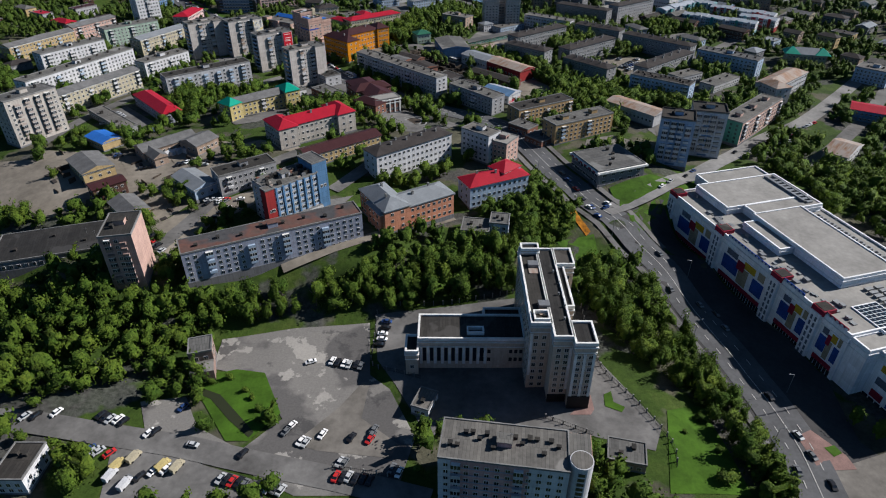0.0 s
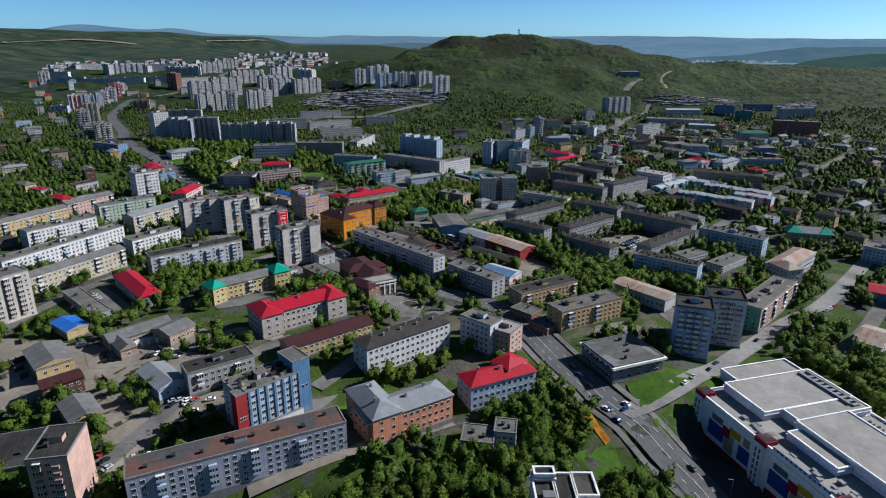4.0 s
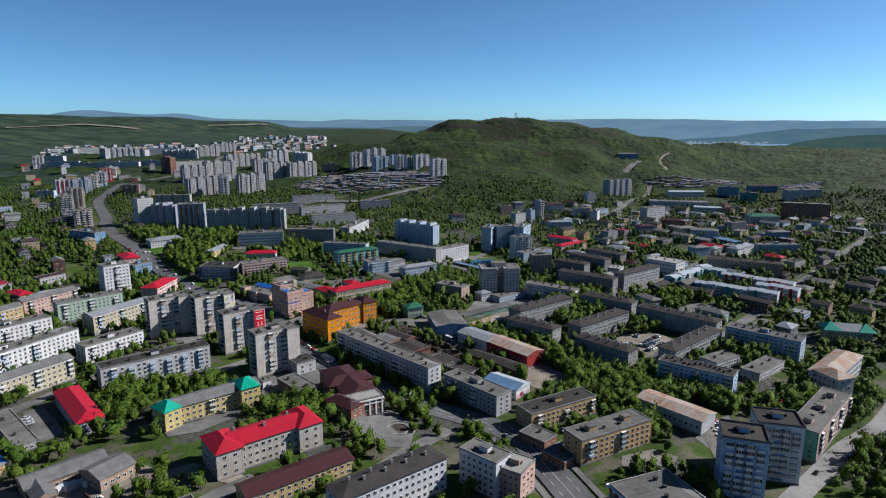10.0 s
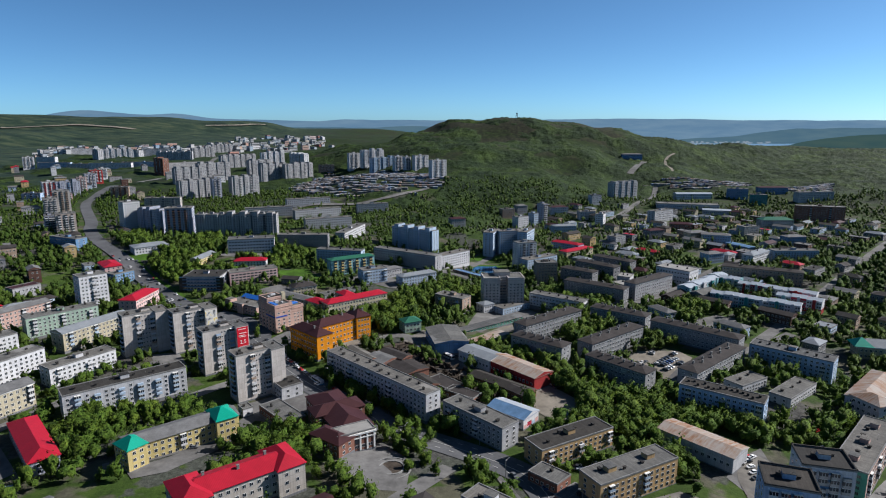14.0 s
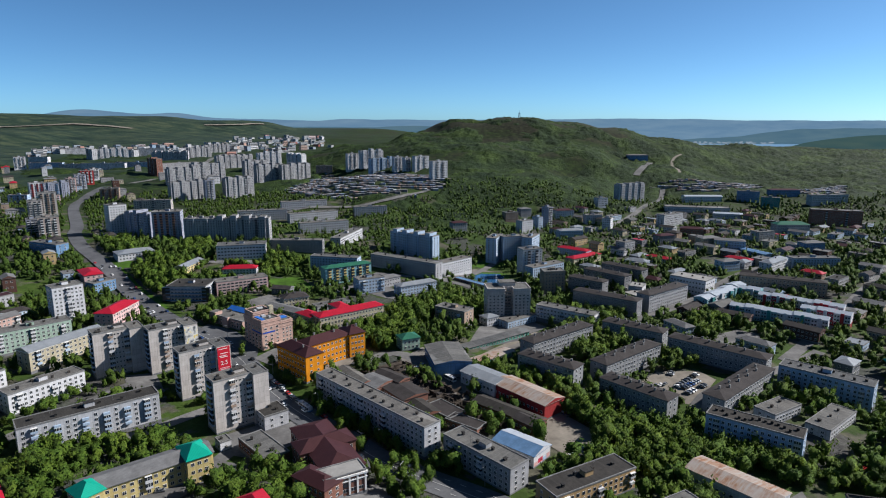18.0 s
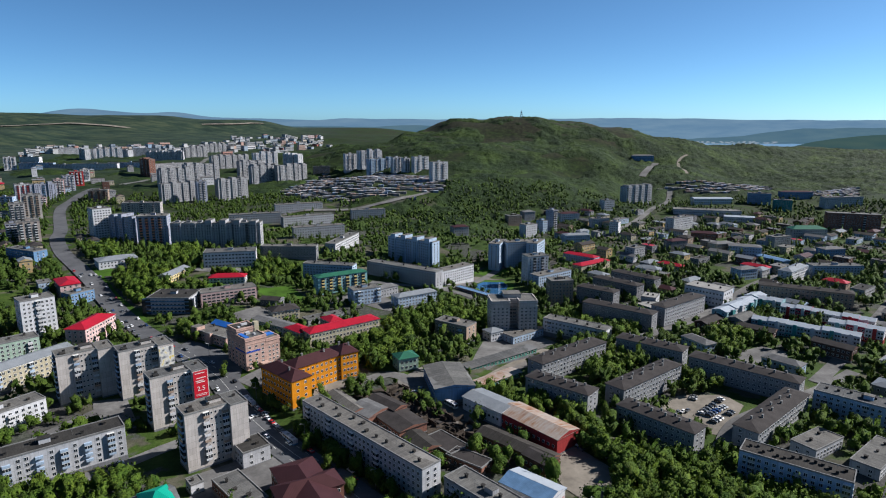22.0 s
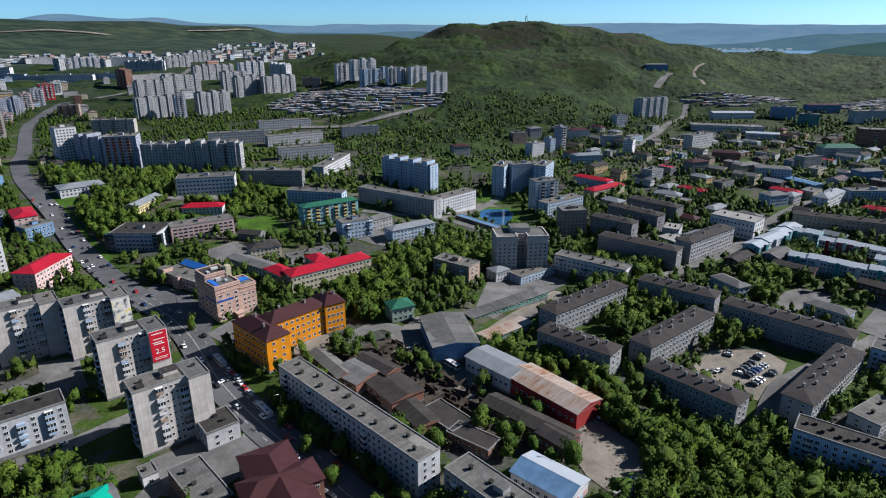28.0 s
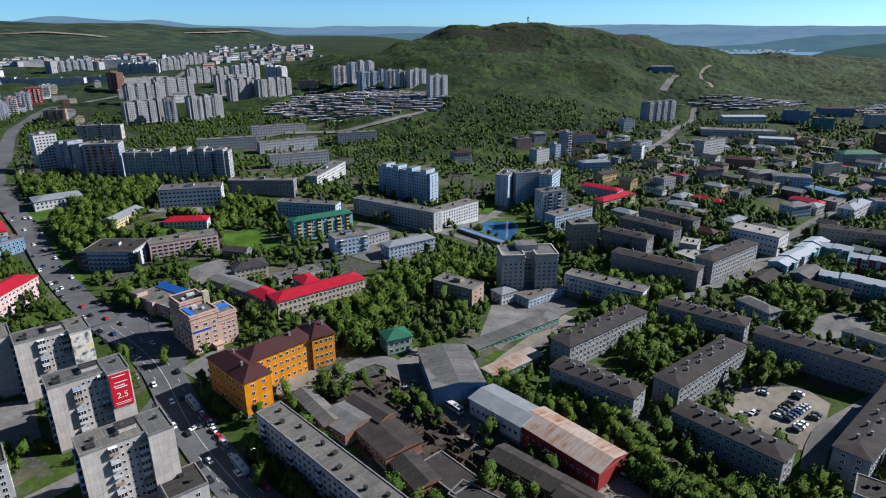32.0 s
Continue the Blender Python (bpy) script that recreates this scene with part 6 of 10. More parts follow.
house("gatehouse", "small white gatehouse with a grey flat roof", -8.4, 73.0, -14.4, -20.2, 6.6, 9.5, 4, 1, wall='white', hut=0, vents=1, fine=True)
house("service_building", "long low service building with a dark flat roof", 58.1, 50.2, -13.8, -12.8, 12.2, 9.0, 4, 1, wall='tan', hut=0, vents=2)
house("low_office", "small blue-grey flat-roofed office among trees", 13.2, 169.6, -1.4, -8.3, 13.2, 12.0, 5, 1, wall='sky', hut=0, vents=2, roof=BITUMEN)
house("low_office", "small blue-grey flat-roofed office among trees", 24.6, 172.1, -3.3, -9.5, 9.0, 10.0, 9, 3, wall='sky', hut=0, vents=2, roof=BITUMEN)
house("shop_pavilion", "low brick shop pavilion with a flat roof", 47.3, 285.9, 2.2, -44.1, 15.2, 10.5, 5, 1, wall='brick', hut=0, vents=1)
house("shop_pavilion", "low brick shop pavilion with a flat roof", 56.6, 270.8, 1.9, -49.4, 13.4, 13.7, 4, 1, wall='brick', hut=0, vents=1)
house("hall_wing", "side wing of the hall with a maroon roof", -50.6, 304.0, 8.4, -35.5, 18.7, 10.0, 7, 2, wall='brick', shape='hip', roof=ROOF_BROWN, rise=2.5)
portico_size = (18.4, 9.0, 10)
portico = house("hall_entrance", "brick entrance block with white cornice and arches", -41.3, 307.6, 6.9, 29.3, 18.4, 9.0, 10, 2, wall='brick', hut=0, vents=0, roof=ROOF_LIGHT, bays=5, wide=2.2, fine=True)
house("kindergarten_wing", "pale yellow end block with a bright green hipped roof", -135.8, 288.9, 9.2, -36.0, 11.2, 8.8, 10.5, 3, wall='lemon', shape='hip', roof=ROOF_GREEN, rise=3.5, fine=True)
house("kindergarten_wing", "pale yellow end block with a bright green hipped roof", -106.7, 319.3, 6.8, 38.2, 9.8, 15.0, 12, 3, wall='lemon', shape='hip', roof=ROOF_GREEN, rise=3.5, fine=True)
house("apartment_house", "pale blue house wing with a bright red roof", 29.4, 210.1, 1.7, -47.1, 10.5, 12.8, 13, 3, wall='sky', shape='hip', roof=ROOF_RED, rise=3)
house("apartment_house", "salmon house wing with a grey hipped roof", -30.4, 176.4, 2.8, -58.0, 26.6, 13.0, 12, 3, wall='salmon', shape='hip', roof=ROOF_GREY, rise=3.5, chimneys=2, fine=True)
house("stair_tower", "bright blue stair tower with a round duct", -65.0, 187.0, 5.0, 43.6, 8.0, 12.0, 25, 1, wall='azure', hut=0, vents=0, ends=False)
house("stair_block", "red brick stair block of the office", -81.2, 163.4, 5.0, 43.6, 4.5, 4.5, 21, 1, wall='red', hut=0, vents=0, ends=False)
house("derelict_shed", "roofless burnt brick shell with rubble", 1.7, 383.9, 2.8, -48.2, 20.3, 12.0, 4, 1, wall='brick', roof=ROOF_OLD, hut=0, vents=0, category='shed')
house("derelict_shed", "roofless burnt brick shell with rubble", 12.3, 370.4, 2.6, -36.6, 19.8, 9.0, 4, 1, wall='brick', roof=ROOF_OLD, hut=0, vents=0, category='shed')
house("derelict_shed", "derelict brick shed with a torn grey roof", -29.3, 417.3, 6.3, -42.7, 20.5, 9.0, 5, 1, wall='brick', shape='gable', rise=1.5, roof=ROOF_OLD, ends=False, category='shed')
house("derelict_shed", "derelict brick shed with a torn grey roof", 44.5, 367.4, 2.8, -47.8, 13.2, 9.0, 6, 1, wall='brick', shape='gable', rise=1.5, roof=ROOF_OLD, ends=False, category='shed')
house("apartment_building", "four-storey grey brick block with a dark slate roof", 137.3, 573.9, 1.7, -38.1, 55.8, 12.0, 15, 5, wall='dark', shape='hip', roof=ROOF_OLD, rise=1.6, chimneys=4)
house("apartment_building", "four-storey grey brick block with a dark slate roof", 188.0, 585.6, 3.6, 38.0, 57.2, 12.0, 15, 5, wall='grey', shape='hip', roof=ROOF_OLD, rise=1.6, chimneys=4)
house("apartment_building", "four-storey grey brick block with a dark slate roof", 133.6, 626.2, 3.2, -40.5, 34.1, 12.0, 14, 4, wall='dark', shape='hip', roof=ROOF_OLD, rise=1.6, chimneys=4)
house("apartment_building", "four-storey grey brick block with a dark slate roof", 157.3, 650.0, 3.7, -47.5, 44.8, 12.0, 14, 4, wall='dark', shape='hip', roof=ROOF_OLD, rise=1.6, chimneys=4)
house("apartment_building", "four-storey grey brick block with a dark slate roof", 179.3, 670.1, 4.6, -46.8, 43.9, 12.0, 14, 4, wall='dark', shape='hip', roof=ROOF_OLD, rise=1.6, chimneys=4)
house("low_house", "pale blue house with a grey sheet roof", 206.7, 717.2, 5.5, -34.7, 22.5, 12.0, 8, 2, wall='sky', shape='hip', roof=ROOF_GREY)
house("hall", "low hall with a teal base and pale metal roof", 172.0, 602.5, 3.8, -58.8, 16.2, 18.0, 6, 1, wall='teal', roof=ROOF_LIGHT, hut=0, category='hall')
house("hall", "low white hall with a pale metal roof", 177.2, 620.6, 4.6, -29.8, 12.0, 16.0, 8, 1, wall='pale', roof=ROOF_LIGHT, hut=0, category='hall')
house("hall", "white and pale blue sports hall with a bright flat roof", 230.2, 629.5, 4.2, -45.6, 33.5, 20.0, 14, 3, wall='white', roof=ROOF_LIGHT, hut=0, category='hall')


def terrace(label, x, y, z, rot, L, W, tones, h=9.5):
    """A row of joined town houses: each has a coloured ground storey, paler upper storeys, a sheet roof and an entrance bay."""
    b = thing("terraced_houses", pose(x, y, z, 0, 0, rot), label, "terrace")
    FOOT.append((x, y, L / 2 + 3, W / 2 + 3, math.cos(math.radians(rot)), math.sin(math.radians(rot))))
    n, w = len(tones), L / len(tones)
    for k, (low, high) in enumerate(tones):
        x0, x1, hh = -L / 2 + k * w, -L / 2 + (k + 1) * w, h + (0.0, 0.7, 0.3)[k % 3]
        part("lower_wall", Shape().box(x0, x1, -W / 2, W / 2, -6, 3.3, skip="bt"), WALLS[low], b)
        part("upper_wall", Shape().box(x0, x1, -W / 2, W / 2, 3.3, hh, skip="bt"), WALLS[high], b)
        sh = hip_roof(w, W, hh, 1.7, 0.35, True)
        sh.v = [(u + (x0 + x1) / 2, v, q) for u, v, q in sh.v]
        part("roof", sh, [ROOF_WHITE, WALLS[high]], b)
        part("entrance_bay", Shape().box(x0 + w * 0.42, x0 + w * 0.62, -W / 2 - 1.6, -W / 2, -4, hh + 1.2, 0, 1), [WALLS["white" if k % 2 else low], ROOF_WHITE], b)
        sh = Shape()
        for u in (0.12, 0.29, 0.75, 0.9):
            for q in (1.0, 4.2, 7.0):
                opening(sh, "f", 0, W, x0 + u * w, q, 1.4, 1.5, panes=1, deep=False)
                opening(sh, "k", 0, W, -x0 - u * w, q, 1.4, 1.5, panes=1, deep=False)
        for q in (1.0, 4.2, 7.0):
            for u in (-W / 4, W / 4):
                if k == 0:
                    opening(sh, "l", L, W, u, q, 1.4, 1.5, panes=1, deep=False)
                if k == n - 1:
                    opening(sh, "r", L, W, u, q, 1.4, 1.5, panes=1, deep=False)
        part("storey_glazing", sh, [FRAME, GLASS], b)["kind"] = "stuff"


_A, _T, _R, _S = ("teal", "aqua"), ("aqua", "white"), ("red", "crimson"), ("red", "white")
terrace("three-storey teal and white terraced houses with bright sheet roofs", 232.2, 586.3, 4.2, 38.7, 44.6, 12, (_A, _T, _A))
terrace("three-storey teal and white terraced houses with bright sheet roofs", 258.2, 610.3, 4.2, 39.6, 30, 12, (_T, _A))
terrace("short teal row of terraced houses with bright sheet roofs", 270.4, 603.9, 4.4, -45, 20, 12, (_A, _A))
terrace("long row of blue-green and white terraced houses with bright sheet roofs", 261.2, 537.7, 4.0, -36.8, 68, 11, (_A, _T, _A, _T, _A, _T))
terrace("crimson and white terraced houses with bright sheet roofs", 294.8, 566.5, 4.9, -40.8, 62, 11, (_S, _R, _S, _S, _R, _S))
terrace("crimson and white terraced houses with bright sheet roofs", 299.0, 538.0, 4.6, -42.1, 34, 11, (_T, _R, _S))
house("apartment_building", "long tan brick block with a brown slate roof", 307.1, 618.4, 5.9, -26.5, 69.5, 12.0, 14, 4, wall='tan', shape='hip', roof=ROOF_OLD, rise=1.6, chimneys=8)
house("apartment_building", "white corner house with a grey roof and dormers", 336.9, 690.2, 8.1, 40.9, 40.4, 12.0, 12, 4, wall='white', shape='hip', roof=ROOF_GREY, chimneys=3)
house("low_house", "dark timber house with an old slate roof", 203.4, 563.0, 3.8, 41.7, 26.6, 10.0, 6, 2, wall='brown', shape='gable', roof=ROOF_OLD, rise=2)
house("low_house", "dark timber house with an old slate roof", 229.9, 543.0, 4.1, -41.5, 24.4, 10.0, 6, 2, wall='brown', shape='gable', roof=ROOF_OLD, rise=2)
house("low_house", "pale blue timber house with a slate roof", 177.4, 518.5, 3.0, -65.3, 21.3, 10.0, 7, 2, wall='sky', shape='hip', roof=ROOF_SLATE, rise=2)
house("low_house", "dark timber house with an old slate roof", 264.0, 507.3, 3.0, -51.0, 24.8, 10.0, 8, 2, wall='brown', shape='gable', roof=ROOF_OLD, rise=2)
house("low_house", "pale blue timber house with a slate roof", 216.1, 481.1, 1.9, -50.0, 22.9, 10.0, 8, 2, wall='sky', shape='hip', roof=ROOF_SLATE, rise=2)
house("low_house", "low pale house with a bright red sheet roof", 151.0, 773.3, 5.6, -42.6, 37.9, 12.0, 9, 3, wall='sky', shape='hip', roof=ROOF_RED, rise=2)
house("low_house", "low pale house with a bright red sheet roof", 156.5, 747.6, 4.1, 37.6, 45.9, 12.0, 8, 2, wall='cream', shape='hip', roof=ROOF_RED, rise=2)
house("low_house", "low pale house with a bright red sheet roof", 236.5, 735.2, 7.0, -53.5, 28.2, 10.0, 6, 2, wall='sky', shape='hip', roof=ROOF_RED, rise=2)
house("low_house", "low pale house with a bright red sheet roof", 318.0, 723.9, 8.5, -48.1, 26.7, 10.0, 6, 2, wall='sky', shape='hip', roof=ROOF_RED, rise=2)
house("market_shed", "long blue market shed with a dark blue roof", 351.9, 757.5, 10.2, -66.3, 35.0, 12.0, 5, 1, wall='blue', shape='gable', roof=ROOF_FADED, rise=1, ends=False)
house("mansion", "cream mansion with a dark slate hipped roof", -120.8, 562.7, 9.2, 29.0, 20.3, 14.0, 9, 3, wall='cream', shape='hip', roof=ROOF_OLD, rise=3, chimneys=3)
house("school_building", "pale blue school block with a grey hipped roof", -24.2, 613.8, 6.9, 34.1, 37.4, 12.0, 9, 3, wall='sky', shape='hip', roof=ROOF_GREY, rise=2)
house("school_wing", "grey school wing with a slate roof", -51.9, 628.1, 9.2, 42.5, 25.6, 10.0, 8, 2, wall='grey', shape='hip', roof=ROOF_SLATE, rise=2)
house("low_house", "low dark house with a slate roof", -138.8, 596.0, 10.9, -12.7, 16.1, 10.0, 5, 1, wall='dark', shape='gable', roof=ROOF_OLD, rise=2)
house("school_wing", "cream end pavilion with a bright red hipped roof", -95.6, 251.7, 9.3, 127.9, 20, 11.5, 12.3, 3, wall='chalk', shape='hip', roof=ROOF_RED, rise=3.4)
house("school_wing", "cream end pavilion with a bright red hipped roof", -66.1, 274.6, 9.3, 127.9, 20, 11.5, 12.3, 3, wall='chalk', shape='hip', roof=ROOF_RED, rise=3.4)
house("hall_wing", "maroon-roofed hall block of brick", -53.8, 335.2, 5.7, 31.0, 26, 12, 8.8, 2, wall='brick', shape='hip', roof=ROOF_BROWN, rise=3.0)
house("apartment_building", "five-storey white building seen far off in town", -1027.0, 1663.9, 52.2, 0, 48.6, 13, 15.4, 5, 'white')
house("apartment_building", "six-storey white building seen far off in town", -1108.4, 1941.0, 57.3, 30, 95.2, 13, 19.4, 6, 'white')
house("apartment_building", "nine-storey pale grey building seen far off in town", -954.8, 1774.5, 54.5, -40, 39.0, 13, 28.6, 9, 'pale', balc=(-0.4, 0.4), vents=3)
house("apartment_building", "eight-storey white building seen far off in town", -922.8, 1824.5, 55.8, 30, 76.1, 13, 25.2, 8, 'white', balc=(-0.4, 0.4), vents=3)
house("apartment_building", "six-storey white building seen far off in town", -893.7, 1874.8, 57.3, -40, 49.4, 13, 18.8, 6, 'white')
house("apartment_building", "seven-storey white building seen far off in town", -844.7, 1888.5, 57.8, 20, 71.4, 13, 21.9, 7, 'white')
house("apartment_building", "eight-storey pale grey building seen far off in town", -747.7, 1789.8, 51.7, 10, 94.6, 13, 23.5, 8, 'pale', balc=(-0.4, 0.4), vents=3)
house("apartment_building", "five-storey pale blue building seen far off in town", -935.0, 1545.5, 45.5, 10, 73.1, 13, 15.4, 5, 'sky')
house("apartment_building", "four-storey pale grey building seen far off in town", -878.4, 1553.0, 45.4, 10, 57.1, 13, 11.9, 4, 'pale')
house("apartment_building", "five-storey white building seen far off in town", -787.5, 1523.1, 45.0, 5, 97.2, 13, 16.4, 5, 'white')
house("apartment_building", "five-storey pale blue building seen far off in town", -725.8, 1556.9, 45.0, 5, 97.2, 13, 16.8, 5, 'sky')
house("apartment_building", "eleven-storey red brick building seen far off in town", -618.2, 1412.4, 45.0, -40, 42.4, 13, 34.0, 11, 'brick', balc=(-0.4, 0.4), vents=3)
house("apartment_building", "nine-storey grey building seen far off in town", -689.0, 1842.2, 55.8, 45, 66.4, 13, 28.3, 9, 'grey', balc=(-0.4, 0.4), vents=3)
house("apartment_building", "eight-storey grey building seen far off in town", -711.4, 2036.4, 61.9, 45, 87.0, 13, 23.5, 8, 'grey', balc=(-0.4, 0.4), vents=3)
house("apartment_building", "six-storey grey building seen far off in town", -596.4, 1484.0, 45.1, 45, 86.5, 13, 20.2, 6, 'grey')
house("apartment_building", "ten-storey grey building seen far off in town", -494.2, 1252.8, 39.9, 45, 59.0, 13, 30.1, 10, 'grey', balc=(-0.4, 0.4), vents=3)
house("apartment_building", "eleven-storey grey building seen far off in town", -464.4, 1302.6, 42.0, 45, 67.1, 13, 34.0, 11, 'grey', balc=(-0.4, 0.4), vents=3)
house("apartment_building", "nine-storey grey building seen far off in town", -413.9, 1091.9, 32.8, 45, 69.9, 13, 28.4, 9, 'grey', balc=(-0.4, 0.4), vents=3)
house("apartment_building", "eleven-storey grey-blue building seen far off in town", -379.9, 1081.0, 32.2, 35, 14.8, 13, 32.5, 11, 'lilac', balc=(-0.4, 0.4), vents=3)
house("apartment_building", "eleven-storey grey building seen far off in town", -340.8, 1106.4, 33.0, 45, 50.1, 13, 33.1, 11, 'grey', balc=(-0.4, 0.4), vents=3)
house("apartment_building", "ten-storey grey building seen far off in town", -504.5, 1581.1, 47.0, 45, 92.1, 13, 30.0, 10, 'grey', balc=(-0.4, 0.4), vents=3)
house("apartment_building", "eleven-storey grey building seen far off in town", -388.6, 1361.3, 44.0, 45, 50.2, 13, 34.0, 11, 'grey', balc=(-0.4, 0.4), vents=3)
house("apartment_building", "eleven-storey grey building seen far off in town", -347.0, 1314.9, 40.1, 45, 59.4, 13, 32.8, 11, 'grey', balc=(-0.4, 0.4), vents=3)
house("apartment_building", "eleven-storey white building seen far off in town", -393.0, 1485.6, 54.5, 35, 53.7, 13, 33.8, 11, 'white', balc=(-0.4, 0.4), vents=3)
house("apartment_building", "eleven-storey grey building seen far off in town", -300.5, 1335.7, 40.2, 45, 65.8, 13, 32.3, 11, 'grey', balc=(-0.4, 0.4), vents=3)
house("apartment_building", "nine-storey white building seen far off in town", -325.7, 1461.7, 58.2, -40, 54.2, 13, 27.7, 9, 'white', balc=(-0.4, 0.4), vents=3)
house("apartment_building", "five-storey tan brick building seen far off in town", -254.4, 1408.9, 48.1, 10, 34.6, 13, 16.2, 5, 'tan')
for _w, _lab, _x, _y, _z, _rot, _L, _W, _h, _fl, _bal in (
        ("white", "ten-storey white apartment tower with red trim beside the boulevard", -663.2, 1084.5, 31.1, 40, 21, 16, 28, 9, "red"),
        ("lilac", "nine-storey lilac slab beside the boulevard", -640.5, 1099.3, 31.2, 40, 36, 13, 27, 9, "blue"),
        ("blush", "nine-storey pink and white tower beside the boulevard", -641.6, 1142.4, 34.3, 40, 15, 14, 27, 9, "white"),
        ("lilac", "ten-storey pale lilac tower beside the boulevard", -646.2, 1178.9, 35.5, 40, 18, 14, 29, 10, "white"),
        ("red", "nine-storey crimson and white tower beside the boulevard", -675.3, 1251.8, 38.8, 40, 22, 14, 27, 9, "white"),
        ("white", "seven-storey white block beside the boulevard", -702.9, 1326.8, 41.3, 40, 16, 13, 22, 7, "pale"),
        ("ash", "ten-storey pale stone tower by the boulevard junction", -539.0, 887.5, 26.0, 35, 17, 15, 29, 9, "pale"),
        ("ash", "ten-storey pale stone slab by the boulevard junction", -559.7, 947.1, 26.0, 35, 22, 14, 33, 10, "tan"),
        ("lilac", "seven-storey lilac and white block by the boulevard", -478.7, 788.4, 25.1, 35, 12, 14, 21, 7, "white"),
        ("rose", "eight-storey rose brick tower with white balconies", -454.3, 779.9, 24.9, 35, 21, 15, 25, 8, "white"),
        ("bluish", "four-storey blue-grey block behind the towers", -675.3, 1058.4, 29.3, 10, 28, 12, 13, 4, "pale"),
        ("blush", "four-storey pink shop block beside the boulevard", -618.1, 1056.2, 28.1, 40, 15, 12, 14, 4, "white"),
        ("tan", "six-storey brownish block with stepped roof", -548.0, 1092.6, 30.1, 20, 28, 14, 19, 6, "brown"),
        ("ash", "six-storey pale slab behind the brick tower", -416.8, 962.1, 28.3, 10, 50, 13, 18, 6, "pale"),
        ("white", "nine-storey white tower on the far edge of town", -989.9, 1533.6, 45.1, 35, 24, 14, 30, 9, "pale")):
    house("apartment_building", _lab, _x, _y, _z, _rot, _L, _W, _h, _fl, _w, balc=(-0.62, 0.05, 0.62), balc_wall=_bal, vents=3)
house("apartment_building", "eleven-storey white building seen far off in town", -194.0, 1408.0, 56.5, 30, 24.9, 13, 34.0, 11, 'white', balc=(-0.4, 0.4), vents=3)
house("apartment_building", "eleven-storey white building seen far off in town", -152.5, 1398.2, 65.1, 30, 51.2, 13, 32.7, 11, 'white', balc=(-0.4, 0.4), vents=3)
house("apartment_building", "nine-storey pale blue building seen far off in town", -122.6, 1318.5, 58.3, 30, 52.1, 13, 27.8, 9, 'sky', balc=(-0.4, 0.4), vents=3)
house("apartment_building", "ten-storey white building seen far off in town", -87.2, 1268.6, 61.3, 30, 17.7, 13, 30.5, 10, 'white', balc=(-0.4, 0.4), vents=3)
house("apartment_building", "nine-storey white building seen far off in town", -69.1, 1255.0, 62.6, 30, 11.7, 13, 28.3, 9, 'white', balc=(-0.4, 0.4), vents=3)
house("apartment_building", "nine-storey white building seen far off in town", -42.5, 1251.2, 65.7, 30, 29.5, 13, 28.1, 9, 'white', balc=(-0.4, 0.4), vents=3)
house("apartment_building", "eleven-storey white building seen far off in town", -8.1, 1148.9, 57.9, 30, 29.1, 13, 33.4, 11, 'white', balc=(-0.4, 0.4), vents=3)
house("low_building", "three-storey grey building seen far off in town", 20.4, 873.9, 18.3, 20, 20.0, 13, 10.6, 3, 'grey', shape='hip', roof=ROOF_BROWN, rise=2)
house("apartment_building", "four-storey tan brick building seen far off in town", 97.4, 963.4, 17.6, 20, 20.1, 13, 11.8, 4, 'tan')
house("low_building", "three-storey grey building seen far off in town", 121.4, 991.1, 19.6, 20, 17.0, 13, 11.4, 3, 'grey', shape='hip', roof=ROOF_SLATE, rise=2)
house("apartment_building", "five-storey white building seen far off in town", 110.9, 906.5, 10.1, 35, 19.2, 13, 16.6, 5, 'white')
house("apartment_building", "five-storey pale blue building seen far off in town", 132.9, 934.1, 10.3, 35, 8.2, 13, 17.1, 5, 'sky')
house("apartment_building", "nine-storey grey-blue building seen far off in town", 148.2, 948.0, 10.7, 35, 8.6, 13, 28.9, 9, 'lilac', balc=(-0.4, 0.4), vents=3)
house("apartment_building", "five-storey white building seen far off in town", 224.6, 909.3, 12.6, -30, 11.3, 13, 17.2, 5, 'white')
house("apartment_building", "four-storey grey building seen far off in town", 213.9, 786.8, 9.2, 35, 18.1, 13, 11.8, 4, 'grey')
house("low_building", "three-storey pale blue building seen far off in town", 293.2, 697.5, 8.0, 20, 20.9, 13, 10.3, 3, 'sky', shape='hip', roof=ROOF_SLATE, rise=2)
house("apartment_building", "four-storey pale blue building seen far off in town", 384.8, 703.9, 8.4, 0, 49.2, 13, 11.9, 4, 'sky')
house("low_building", "three-storey blue building seen far off in town", 419.2, 767.1, 13.7, 10, 24.8, 13, 10.2, 3, 'blue', shape='hip', roof=ROOF_SLATE, rise=2)
house("office_building", "four-storey pale office building with a dark green hipped roof", 450.0, 867.4, 14.4, 0, 42, 16, 14, 4, 'ash', shape="hip", roof=ROOF_PINE, rise=3.5, category="office building")
house("apartment_building", "eight-storey red brick building seen far off in town", 547.1, 930.5, 14.1, -20, 62, 16, 24, 7, 'brick', balc=(-0.4, 0.4), vents=3)
house("apartment_building", "five-storey blue building seen far off in town", 509.6, 1107.0, 28.0, -20, 33.1, 13, 16.7, 5, 'blue')
house("apartment_building", "five-storey teal and white building seen far off in town", 527.9, 1069.8, 22.6, -20, 25.3, 13, 16.2, 5, 'teal')
house("long_shed", "long white shed with a pale sheet roof and a red panel", 434.6, 1111.5, 26.8, 0, 61.9, 18, 9.0, 2, 'white', shape="gable", roof=ROOF_WHITE, rise=1.6, category="shed")
